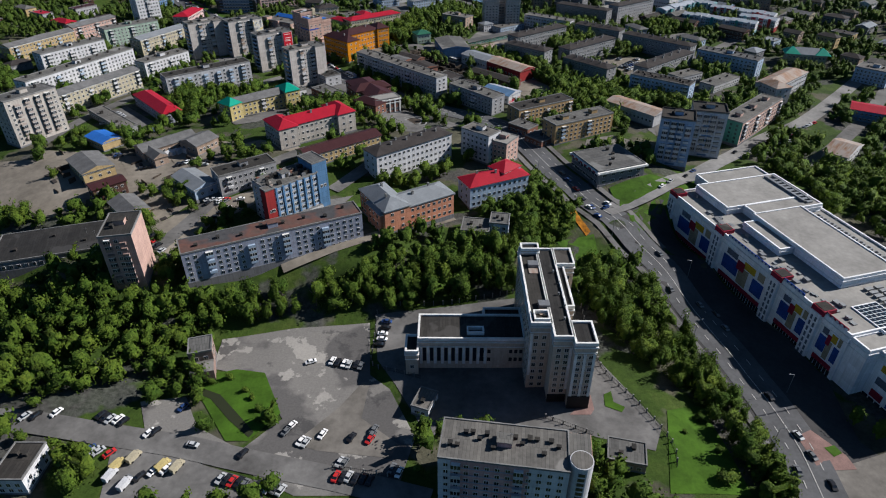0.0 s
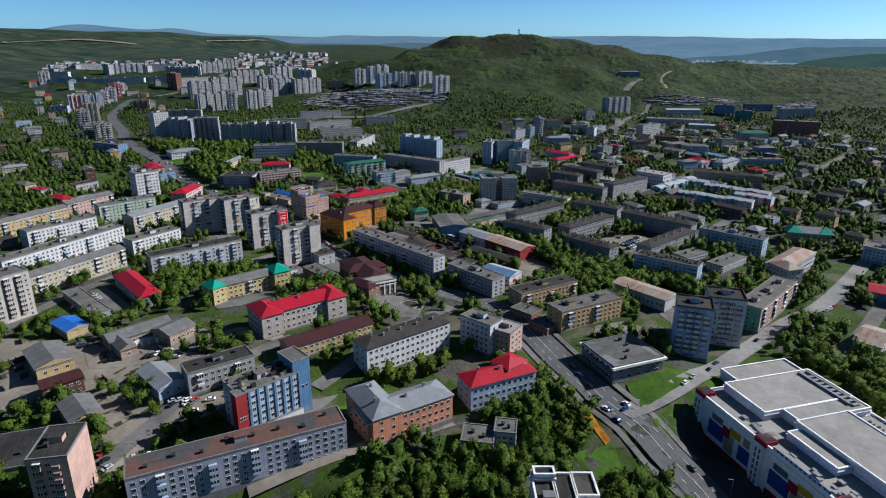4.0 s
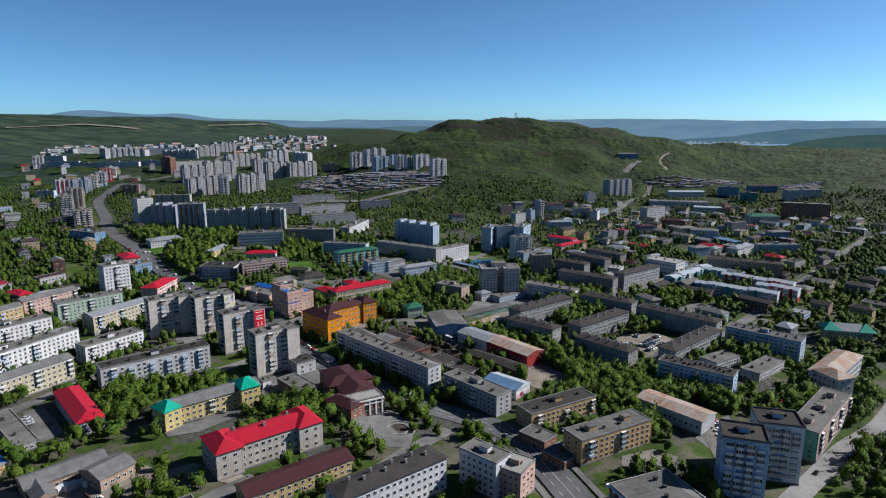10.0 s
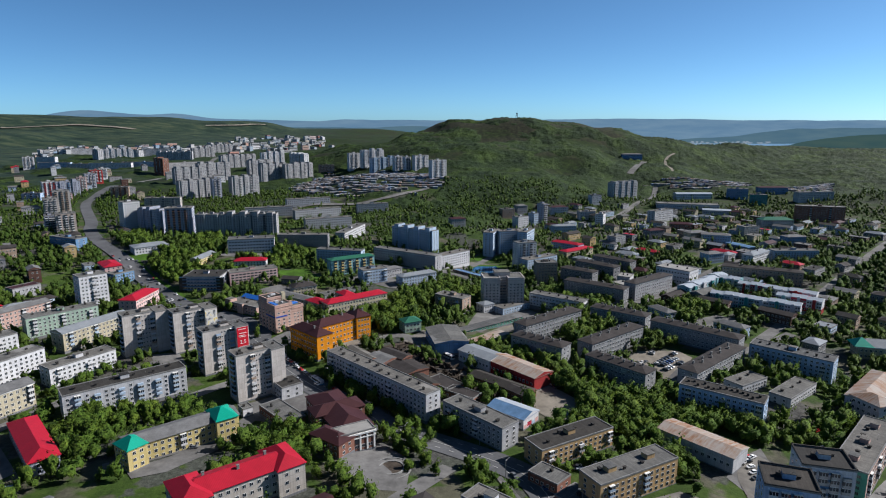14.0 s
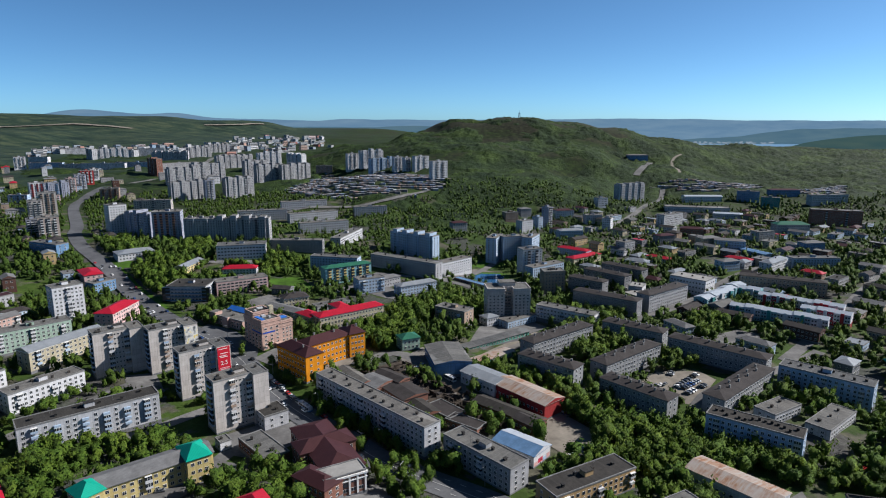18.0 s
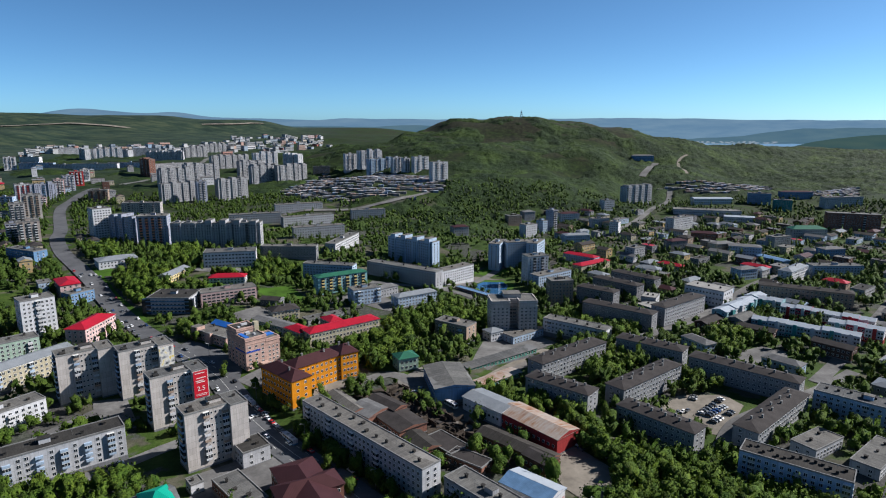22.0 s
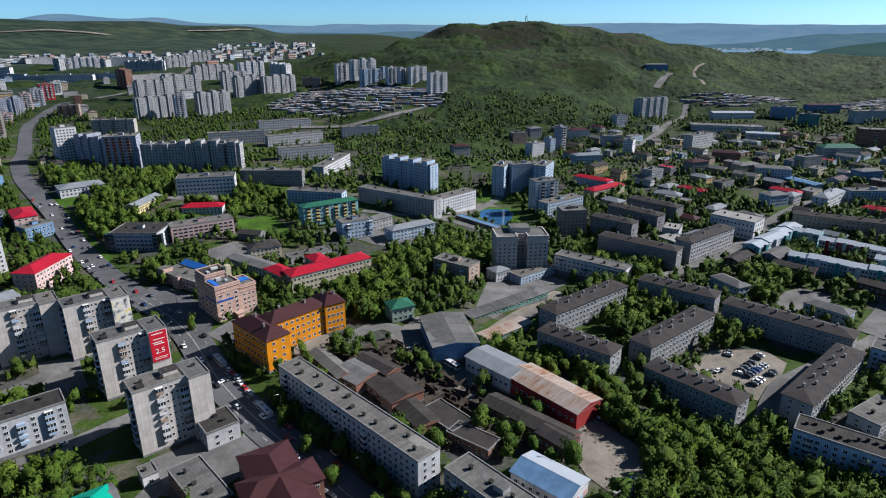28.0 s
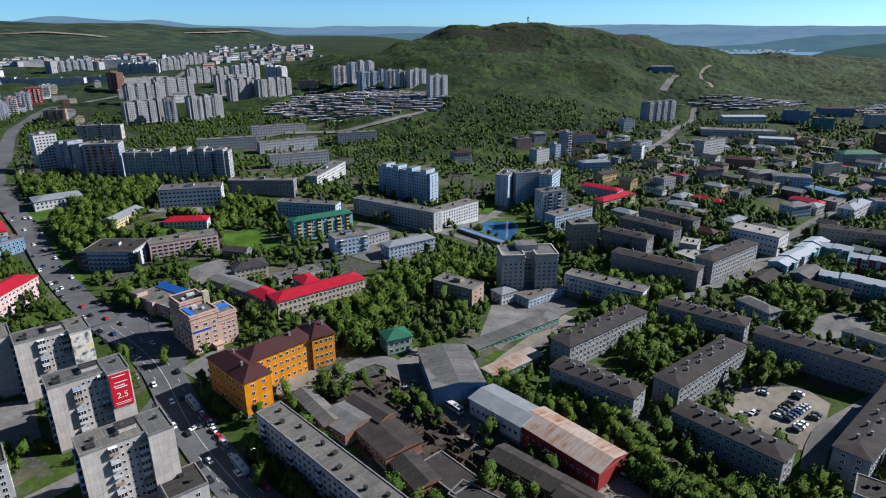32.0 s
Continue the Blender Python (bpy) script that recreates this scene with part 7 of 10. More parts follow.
house("long_shed", "long low grey shed with a flat felt roof", 398.1, 1041.1, 20.3, -15, 94.8, 22, 7.0, 1, 'pale', hut=0, vents=3, category="shed")
house("apartment_building", "five-storey pale grey building seen far off in town", 324.7, 952.7, 12.1, 35, 43.3, 13, 17.2, 5, 'pale')
house("low_building", "three-storey blue building seen far off in town", 440.8, 1496.3, 71.9, 0, 46.3, 13, 11.4, 3, 'blue', shape='hip', roof=ROOF_SLATE, rise=2)
house("apartment_building", "four-storey tan brick building seen far off in town", 9.2, 538.6, 4.2, -35, 27.5, 13, 11.9, 4, 'tan')
house("low_building", "long two-storey yellow house with a pale gabled roof", -241.5, 651.0, 18.6, 84, 36.0, 11, 6.0, 2, 'lemon', shape='gable', roof=ROOF_GREY, rise=2.2)
house("apartment_building", "four-storey pale blue building seen far off in town", -65.4, 608.7, 8.9, 30, 24.3, 13, 13.5, 4, 'sky')
house("apartment_building", "five-storey pale grey building seen far off in town", -384.4, 837.3, 24.2, 0, 31.6, 13, 17.4, 5, 'pale')
house("apartment_building", "four-storey white building seen far off in town", 248.7, 1045.8, 26.5, 20, 17.2, 13, 14.3, 4, 'white')
house("apartment_building", "four-storey pale grey building seen far off in town", 631.7, 1089.3, 27.1, 10, 66.9, 13, 14.0, 4, 'pale')
house("long_shed", "low shed with a bright sheet roof", 427.9, 997.9, 16.0, -20, 40, 16, 7, 1, 'pale', shape="gable", roof=ROOF_WHITE, rise=1.5, category="shed")
house("low_building", "three-storey red brick building seen far off in town", 322.3, 865.3, 12.6, -20, 28.8, 13, 10.4, 3, 'brick', shape='hip', roof=ROOF_BROWN, rise=2)
house("low_building", "three-storey cream building seen far off in town", 314.9, 798.8, 13.3, 20, 26.1, 13, 10.1, 3, 'cream', shape='hip', roof=ROOF_SLATE, rise=2)
house("low_building", "three-storey pale blue building seen far off in town", 333.6, 782.7, 12.7, -20, 32.7, 13, 10.5, 3, 'sky', shape='hip', roof=ROOF_SLATE, rise=2)
house("apartment_building", "four-storey grey building seen far off in town", 394.6, 827.6, 13.8, 20, 25.1, 13, 12.3, 4, 'grey')
house("low_building", "three-storey dark grey building seen far off in town", 267.5, 810.7, 13.1, 20, 22.4, 13, 11.0, 3, 'dark', shape='hip', roof=ROOF_BROWN, rise=2)
house("low_building", "three-storey pale blue building seen far off in town", 163.2, 859.7, 10.3, 10, 30.8, 13, 11.1, 3, 'sky', shape='hip', roof=ROOF_GREY, rise=2)
house("apartment_building", "four-storey pale grey building seen far off in town", 216.0, 960.1, 14.8, 10, 24.3, 13, 11.7, 4, 'pale')
house("low_building", "three-storey white building seen far off in town", 180.0, 993.0, 17.7, 15, 28.3, 13, 10.6, 3, 'white', shape='hip', roof=ROOF_BROWN, rise=2)
house("low_building", "three-storey blue building seen far off in town", 588.1, 1143.1, 32.6, 0, 51.2, 13, 10.4, 3, 'blue', shape='hip', roof=ROOF_BROWN, rise=2)
house("kiosk_row", "long low row of kiosks with a pale canopy roof", 29.8, 658.0, 1.8, -48, 47.0, 7, 3.6, 1, 'clay', roof=ROOF_FADED, hut=0, vents=0, category="shop")
house("low_building", "two-storey white building seen far off in town", 37.3, 549.6, -1.8, 35, 11.4, 10, 7.4, 2, 'white', shape='hip', roof=ROOF_GREY, rise=2)
house("apartment_building", "four-storey blue building seen far off in town", -401.9, 695.3, 23.9, -25, 42.6, 13, 12.4, 4, 'blue')

# ---------------------------------------------------------------- office building with tower
office = thing("office_building", pose(0, 0, -14), "T-shaped cream office building with white cornices and flat dark roofs", "office building")
FOOT += [(37, 100, 18, 34, 1, 0), (8, 98, 30, 14, 1, 0), (162.6, 156.5, 90, 34, 0.2756, -0.9613)]
STONE = panels("cream_stone_wall", (0.50, 0.42, 0.34), (1.2, 0.6), 0.85)
# near-black colour stands in for the shade at the tower's foot
FOOT_SHADE = surface("tower_foot_shade", (0.0197, 0.0197, 0.0216), 0.5, 0.4, 3, 0.3)
volume(office, 28.5, 35.5, 81.5, 128, 0, 31, 8, STONE, step=3.2)
volume(office, 35.5, 42, 74.6, 128, 0, 31, 8, STONE, faces="f", step=2.6, win0=5)
volume(office, 42, 49.3, 117, 128.2, 0, 31, 8, STONE, faces="fr")
volume(office, 42, 45, 92, 117, 0, 30, 0, STONE)
volume(office, 42, 49.3, 71.2, 82.6, 0, 31, 7, STONE, faces="fr", step=2.4, win0=7.5)
part("plinth", Shape().box(41.8, 49.6, 70.9, 71.15, 0, 7.2).box(49.35, 49.6, 71.15, 82.6, 0, 7.2), FOOT_SHADE, office, "near-black plinth band coloured for shade at the tower foot")
part("plinth", Shape().box(35.3, 41.8, 74.2, 74.55, 0, 4.6), FOOT_SHADE, office, "near-black plinth band coloured for shade at the tower foot")
volume(office, -11.3, 28.5, 92, 106, 0, 14.5, 0, STONE)
volume(office, -16, -11.3, 88.8, 98, 0, 11.0, 1, STONE)
volume(office, 14, 28.5, 106, 112, 0, 13, 0, STONE)
for k in range(10):
    part("pilaster", Shape().box(-10.8 + k * 2.7, -9.8 + k * 2.7, 91.4, 92, 3, 11.4), FRAME, office)
    if k < 9:
        part("tall_window", Shape().box(-9.6 + k * 2.7, -8.3 + k * 2.7, 91.85, 91.99, 4, 10.6), GLASS, office)
for x in (14, 26):
    for z in (4.0, 8.0):
        for k in range(3):
            part("window", Shape().box(x + k * 1.9 - 3, x + k * 1.9 - 1.8, 91.85, 91.99, z, z + 1.7), GLASS, office)
for x, y in ((42.1, 71.2), (45.2, 71.2), (48.3, 71.2), (28.6, 81.5), (41.0, 74.6)):
    part("pilaster", Shape().box(x, x + 0.9, y - 0.4, y + 0.4, 7.4, 27), FRAME, office)
for x, y in ((31, 115), (32, 90)):
    part("roof_box", Shape().box(x, x + 4, y, y + 3.2, 31.1, 32.6), METAL, office)
    part("roof_tray", Shape().box(x, x + 3.6, y - 4, y - 0.6, 31.1, 31.5), ROOF_RUST, office, "rusty roof tray")
volume(office, 29, 36, 124, 128, 31, 33.5, 0, STONE)
_ring = Shape()
for q in ((29.6, 35.2, 82.6, 83.2), (29.6, 35.2, 87.2, 87.8), (29.6, 30.2, 83.2, 87.2), (34.6, 35.2, 83.2, 87.2)):
    _ring.box(*q, 31.1, 32.6)
part("roof_coping", _ring, FRAME, office)
_ring = Shape()
for q in ((7, 13.5, 94.4, 95.0), (7, 13.5, 97.4, 98.0), (7, 7.6, 95.0, 97.4), (12.9, 13.5, 95.0, 97.4)):
    _ring.box(*q, 14.6, 16.2)
part("roof_coping", _ring, FRAME, office)
for k in range(5):
    part("roof_vent", Shape().tube(40.2 + (k % 2) * 1.2, 84 + k * 7, 31.1, 32.3, 0.4, 0.4, 8), METAL, office)

# ---------------------------------------------------------------- shopping centre
mall = thing("shopping_centre", pose(169, 158.3, -14, 0, 0, -74), "white shopping centre with coloured facade panels and pale flat roofs", "shopping centre")
WHITE_PANEL = panels("white_cladding", (0.74, 0.75, 0.77), (4.0, 2.0), 0.8, 0.12)
MALL_RED = surface("mall_red", (0.2359, 0.0131, 0.0328), 0.6)
MALL_BLUE = surface("mall_blue", (0.0197, 0.059, 0.2359), 0.6)
MALL_YELLOW = surface("mall_yellow", (0.4324, 0.2752, 0.0197), 0.6)
MALL_TAN = surface("mall_tan", (0.2752, 0.2359, 0.1638), 0.7)
MALL_GREY = surface("mall_grey", (0.1048, 0.1245, 0.1638), 0.6)
volume(mall, -58, 58, -37.5, 24, -9, 16.6, 0, WHITE_PANEL, ROOF_LIGHT, WHITE_PANEL, rim=1.0)
volume(mall, -72, -58, -14, 24, -9, 17, 0, WHITE_PANEL, ROOF_LIGHT, WHITE_PANEL, rim=0.8)
volume(mall, -56, -31, -25.5, 22, 16, 20.5, 0, WHITE_PANEL, ROOF_LIGHT, WHITE_PANEL, rim=0.5)
volume(mall, -31, -22, -16, 22, 16, 20.4, 0, WHITE_PANEL, ROOF_LIGHT, WHITE_PANEL, rim=0.5)
volume(mall, -21.5, 33, -18.5, 8.5, 16, 21.5, 0, WHITE_PANEL, ROOF_LIGHT, WHITE_PANEL, rim=0.5)
volume(mall, -18, 6, -26, -16, 16, 20, 0, WHITE_PANEL, ROOF_LIGHT, WHITE_PANEL, rim=0.4)
volume(mall, 58, 66, -36.5, 24, -9, 15.6, 0, WHITE_PANEL, ROOF_LIGHT, WHITE_PANEL, rim=0.8)
volume(mall, 66, 92, -31, 24, -9, 14.6, 0, WHITE_PANEL, ROOF_LIGHT, WHITE_PANEL, rim=0.8)
rng = random.Random(3)
for x0, x1 in ((-50, -22), (-14, 16), (24, 40), (46, 57)):
    w = x1 - x0
    for mat, a, b, c, d in ((MALL_BLUE, 0.05, 0.4, 2, 9), (MALL_TAN, 0.42, 0.62, 0, 8.5), (MALL_GREY, 0.1, 0.34, 10, 13), (MALL_YELLOW, 0.5, 0.74, 9, 12.4), (MALL_RED, 0.36, 0.52, 6.5, 11),
                            (MALL_BLUE, 0.72, 0.95, 1, 8), (MALL_TAN, 0.8, 0.93, 9, 13)):
        gutter_band(mall, x0 + a * w, x0 + b * w, -37.5 - (0.02 if mat is MALL_RED else 0.0), c, d - c, mat, "facade_panel", 0.14 if mat is not MALL_RED else 0.25)
    gutter_band(mall, x0 + 1, x1 - 1, -37.5, -2.6, 2.0, MALL_RED, "sign_band", 0.4)
    for k in range(int(w / 1.6)):
        part("shop_window", Shape().box(x0 + 1 + k * 1.6, x0 + 2.3 + k * 1.6, -37.62, -37.52, -6.4, -2.9), GLASS, mall)
for x in (-56, -18.5, 19.5, 42.5):
    part("pier", Shape().box(x - 2.4, x + 2.4, -39.0, -37.5, -9, 16.4), WHITE_PANEL, mall)
    part("roof_turret", Shape().box(x - 3, x + 3, -38.5, -32.5, 16.1, 18.6), MALL_RED, mall, "dark red roof turret")
    part("turret_roof", Shape().box(x - 2.5, x + 2.5, -38, -33, 18.6, 18.8), BITUMEN_DARK, mall)
    for z in range(-2, 5):
        for s in (-1.4, 0.6):
            part("window", Shape().box(x + s, x + s + 0.9, -39.12, -39.02, 1 + z * 2.9, 3 + z * 2.9), MALL_GREY, mall)
for x0, x1, mat in ((-13, 14, MALL_BLUE), (22, 34, MALL_BLUE), (45, 56, MALL_RED)):
    part("roof_sign", Shape().box(x0, x1, -37.3, -37.0, 17.0, 18.6), mat, mall, "roof-edge sign board")
    for k in range(int((x1 - x0) / 2.2)):
        part("sign_letter_bar", Shape().box(x0 + 0.8 + k * 2.2, x0 + 2.0 + k * 2.2, -37.42, -37.32, 17.3, 18.3), FRAME, mall)
for k in range(46):
    x, y = rng.uniform(-55, 56), rng.uniform(-34, -27)
    s = rng.uniform(0.6, 1.6)
    part("roof_unit", Shape().box(x - s, x + s, y - s * 0.7, y + s * 0.7, 16.1, 16.1 + rng.uniform(0.7, 2.0)), METAL, mall)
for k in range(16):
    part("roof_unit", Shape().box(36 + (k % 8) * 2.4, 37.8 + (k % 8) * 2.4, -10 + (k // 8) * 5, -6.5 + (k // 8) * 5, 16.1, 17.8), METAL, mall)
for y in (14, 18.5):
    part("roof_duct", Shape().box(-54, -26, y, y + 1.1, 20.6, 21.6), METAL, mall)
for k in range(9):
    part("roof_duct", Shape().box(-50 + k * 3, -48.4 + k * 3, 15.2, 18.4, 20.7, 21.4), METAL, mall)
for k in range(12):
    part("chiller", Shape().box(-18 + k * 4.2, -15 + k * 4.2, 11, 17, 16.1, 18.2), METAL, mall)
    for q in (12.2, 14.0, 15.8):
        part("chiller_fan", Shape().tube(-16.5 + k * 4.2, q, 18.2, 18.5, 0.7, 0.7, 10), DARK_METAL, mall)
part("roof_mast", Shape().tube(68, -29, 14.8, 31, 0.3, 0.15, 8), METAL, mall)
for x0, x1, mat in ((67, 73, MALL_RED), (74, 80, MALL_BLUE), (81, 88, MALL_TAN)):
    for z in (-4, 2, 8):
        gutter_band(mall, x0 + (z % 3), x1 + (z % 3) - 1, -31, z, 3.2, (mat, MALL_GREY, MALL_YELLOW)[(z + 4) // 6], "facade_panel", 0.14)
for k in range(9):
    part("shop_window", Shape().box(66.6 + k * 2.8, 68.9 + k * 2.8, -31.16, -31.02, -7, -4.6), GLASS, mall)
_sk = part("skylight", Shape().box(44, 60, -24, -12, 16.1, 17.2), WHITE_PANEL, mall)
for k in range(8):
    for j in range(5):
        part("pane", Shape().box(44.6 + k * 1.9, 46.2 + k * 1.9, -23.4 + j * 2.25, -21.5 + j * 2.25, 17.2, 17.3), GLASS, _sk)

# ---------------------------------------------------------------- details on single houses
BANNER = surface("banner_red", (0.42, 0.0126, 0.0252), 0.6, 0.6, 3, 0.1)


def banner(x, y, z, rot, w, h):
    b = thing("wall_banner", pose(x, y, z, 0, 0, rot), "large red advertising banner on a gable wall", "banner")
    part("sheet", Shape().box(-w / 2, w / 2, -0.2, 0, 0, h), BANNER, b)
    part("border", Shape().box(-w / 2 - 0.15, w / 2 + 0.15, -0.12, -0.02, -0.15, h + 0.15), FRAME, b)
    for k, (a, c, s) in enumerate(((-0.38, 0.3, 0.9), (-0.3, 0.36, 0.72), (-0.36, 0.2, 0.62), (-0.3, 0.3, 0.56), (-0.4, 0.4, 0.12), (-0.36, 0.36, 0.07))):
        part("text_bar", Shape().box(a * w, c * w, -0.24, -0.2, s * h, s * h + h * (0.025 if k < 4 else 0.015)), FRAME, b)
    f = bpy.data.curves.new("number", "FONT")
    f.body, f.size, f.extrude, f.align_x = "2.5", h * 0.24, 0.02, "CENTER"
    f.materials.append(FRAME)
    o = new("number", f)
    o.parent = b
    o.matrix_basis = pose(0, -0.24, h * 0.26, 90, 0, 0)
    return b


def ring_bed(x, y, z):
    b = thing("round_flower_bed", pose(x, y, z), "round stone-edged flower bed on the paved square", "flower bed")
    sh = Shape()
    n = 28
    for r0, r1, z0, z1 in ((5.2, 5.8, 0, 0.7), (8.5, 8.9, 0, 0.35)):
        for k in range(n):
            a, c = k * math.tau / n, (k + 1) * math.tau / n
            P = [(r * math.cos(t), r * math.sin(t), h) for r, h in ((r1, z0), (r1, z1), (r0, z1), (r0, z0)) for t in (a, c)]
            for i in range(3):
                sh.face([P[2 * i], P[2 * i + 1], P[2 * i + 3], P[2 * i + 2]])
    part("stone_edge", sh, KERB, b)
    part("soil", Shape().tube(0, 0, 0.1, 0.4, 5.2, 5.2, 24), RUBBLE, b)


ring_bed(-22, 290, sheet_z(-22, 290))
banner(-125.0, 410.8, 17.0, 40, 7.2, 14.5)

# corner tower and pale bays of the pink office
_L, _W, _h = pink_office_size
_cyl = Shape().tube(_L / 2 + 3.4, -_W / 2 + 3.6, -6, _h + 1.6, 3.4, 3.4, 28)
part("corner_tower", _cyl, WALLS["white"], pink_office, "white round corner tower")
part("tower_roof", Shape().tube(_L / 2 + 3.4, -_W / 2 + 3.6, _h + 1.55, _h + 1.7, 3.1, 3.1, 28), BITUMEN, pink_office)
part("stair_wing", Shape().box(_L / 2, _L / 2 + 6.8, -_W / 2 + 3.6, _W / 2, -6, _h - 0.6), WALLS["pink"], pink_office)
part("wing_roof", Shape().box(_L / 2 + 0.1, _L / 2 + 6.6, -_W / 2 + 4, _W / 2 - 0.2, _h - 0.6, _h - 0.4), BITUMEN, pink_office)
for a, c in ((-0.5, -0.4), (0.2, 0.5)):
    part("facade_panel", Shape().box(a * _L, c * _L, -_W / 2 - 0.05, -_W / 2, 0.8, _h - 0.3), WALLS["white"], pink_office, "white rendered bay")
for k in range(6):
    part("string_course", Shape().box(-0.4 * _L, 0.2 * _L, -_W / 2 - 0.12, -_W / 2, 0.9 + k * 3.1, 1.3 + k * 3.1), WALLS["lilac"], pink_office)
for k in range(9):
    part("tower_window", Shape().box(_L / 2 + 2.4, _L / 2 + 4.4, -_W / 2 + 0.1, -_W / 2 + 0.5, 1.5 + k * 2.1, 2.8 + k * 2.1), GLASS, pink_office)

# pale roof slope and painted end of the workshop, green ends of the mansion
_sh = Shape()
_sh.face([(12.1, 7.6, 6.28), (-12.1, 7.6, 6.28), (-12.1, 0.1, 8.28), (12.1, 0.1, 8.28)])
part("roof_sheet", _sh, ROOF_WHITE, blue_shop, "white sheet slope")
for _k, (_u, _v, _w, _q, _n) in enumerate(((-6.8, -3.6, 0.4, 2.6, "rosewall"), (-3.4, 0.4, 1.0, 3.4, "crimson"), (0.6, 3.6, 0.3, 2.4, "sky"), (3.8, 6.6, 0.8, 3.0, "rosewall"))):
    part("graffiti", Shape().box(11.5, 11.56, _u, _v, _w, _q), WALLS[_n], blue_shop)
for _u in (-11.5, 11.5):
    _sh = hip_roof(11, 13.5, 9.1, 4.6, 0.6)
    _sh.v = [(p + _u, q - 1.0, z) for p, q, z in _sh.v]
    part("roof_end", _sh, ROOF_GREEN, mansion, "green hipped roof end")

# blue pilasters and spandrels of the panelled office
for k in range(8):
    u = -13.0 + k * 26.0 / 7
    part("pilaster", Shape().box(u - 0.45, u + 0.45, -7.95, -7.5, 0.5, 19.6), WALLS["azure"], blue_office, "blue ribbed pilaster")
for k in range(7):
    part("spandrel", Shape().box(-13, 13, -7.58, -7.5, 0.75 + k * 2.92, 1.5 + k * 2.92), WALLS["bluish"], blue_office)
part("entrance_front", Shape().box(-13, 13, -9.5, -7.96, -2, 3.4, 0, 1), [WALLS["white"], BITUMEN], blue_office, "low white entrance front")
part("door", Shape().box(-10.5, -6.0, -9.6, -9.5, -1.0, 2.4), WALLS["crimson"], blue_office, "crimson entrance doors")
for k in range(26):
    u, v = math.sin(k * 12.9) * 11.5, math.cos(k * 7.7) * 5.8
    part("roof_clutter", Shape().box(u - 0.5 - k % 3 * 0.4, u + 0.6, v - 0.4, v + 0.4 + k % 2 * 0.5, 19.6, 20.3 + k % 4 * 0.35), (ROOF_RUST, WALLS["brick"], METAL, BITUMEN_DARK)[k % 4], blue_office)

# painted gable, entrance front and tower roofs
_L, _W, _h = green_block_size
part("gable_panel", Shape().box(-_L / 2 - 0.08, -_L / 2, -_W / 2, _W / 2, 0.7, _h - 0.3), WALLS["green"], green_block, "sea-green painted gable end")
_L, _W, _h = portico_size
part("cornice", Shape().box(-_L / 2 - 0.5, _L / 2 + 0.5, -_W / 2 - 0.6, _W / 2 + 0.3, _h - 1.3, _h - 0.5).box(-_L / 2 - 0.3, _L / 2 + 0.3, -_W / 2 - 0.4, -_W / 2, _h - 3.2, _h - 2.8), FRAME, portico, "white stone cornice")
for k in range(6):
    u = -_L / 2 + 0.5 + k * (_L - 1.0) / 5
    part("pilaster", Shape().box(u - 0.4, u + 0.4, -_W / 2 - 0.35, -_W / 2, 0.7, _h - 1.3), FRAME, portico, "white pilaster")
_sh = Shape()
_sh.face([(1.3 * math.cos(a * math.tau / 18), -_W / 2 - 0.2, 5.4 + 1.3 * math.sin(a * math.tau / 18)) for a in range(18)])
part("round_window", _sh, GLASS, portico, "dark round window")
for _tower, (_L, _W, _h) in ((blue_tower, blue_tower_size), (white_tower, white_tower_size)):
    _sh = Shape()
    for q in ((-_L / 2 - 0.2, _L / 2 + 0.2, -_W / 2 - 0.2, -_W / 2 + 0.35), (-_L / 2 - 0.2, _L / 2 + 0.2, _W / 2 - 0.35, _W / 2 + 0.2), (-_L / 2 - 0.2, -_L / 2 + 0.35, -_W / 2, _W / 2), (_L / 2 - 0.35, _L / 2 + 0.2, -_W / 2, _W / 2)):
        _sh.box(*q, _h + 0.46, _h + 0.9)
    part("roof_edge", _sh, BITUMEN_DARK, _tower, "dark metal roof edge")
    for k in range(9):
        part("band", Shape().box(-_L * 0.14, _L * 0.14, -_W / 2 - 0.1, -_W / 2, 1.2 + k * 3.0, 2.2 + k * 3.0), WALLS["azure"], _tower, "blue spandrel band")
_L, _W, _h = pavilion_size
part("fascia", Shape().box(-_L / 2 - 1.2, _L / 2 + 1.2, -_W / 2 - 1.2, _W / 2 + 1.2, _h - 1.4, _h - 0.3), FRAME, pavilion, "pale overhanging fascia")
for k in range(6):
    part("sign_panel", Shape().box(-_L / 2 + 1 + k * _L / 6.2, -_L / 2 + k * _L / 6.2 + _L / 7.5, -_W / 2 - 1.3, -_W / 2 - 1.2, _h - 1.3, _h - 0.5), MALL_RED, pavilion, "red sign panel")

# stepped brick office and the office with glazed corners
_L, _W, _h = glass_office_size
for s in (-1, 1):
    part("corner_glazing", Shape().box(s * _L / 2 - 3.2, s * _L / 2 + 3.2, -_W / 2 - 0.7, -_W / 2 + 2.5, 0.2, _h - 0.8), GLASS, glass_office, "dark blue glazed corner")
for k in range(4):
    part("band", Shape().box(-_L / 2 - 0.2, _L / 2 + 0.2, -_W / 2 - 0.9, -_W / 2 - 0.02, 1.0 + k * 3.0, 1.7 + k * 3.0), WALLS["azure"], glass_office, "blue spandrel band")

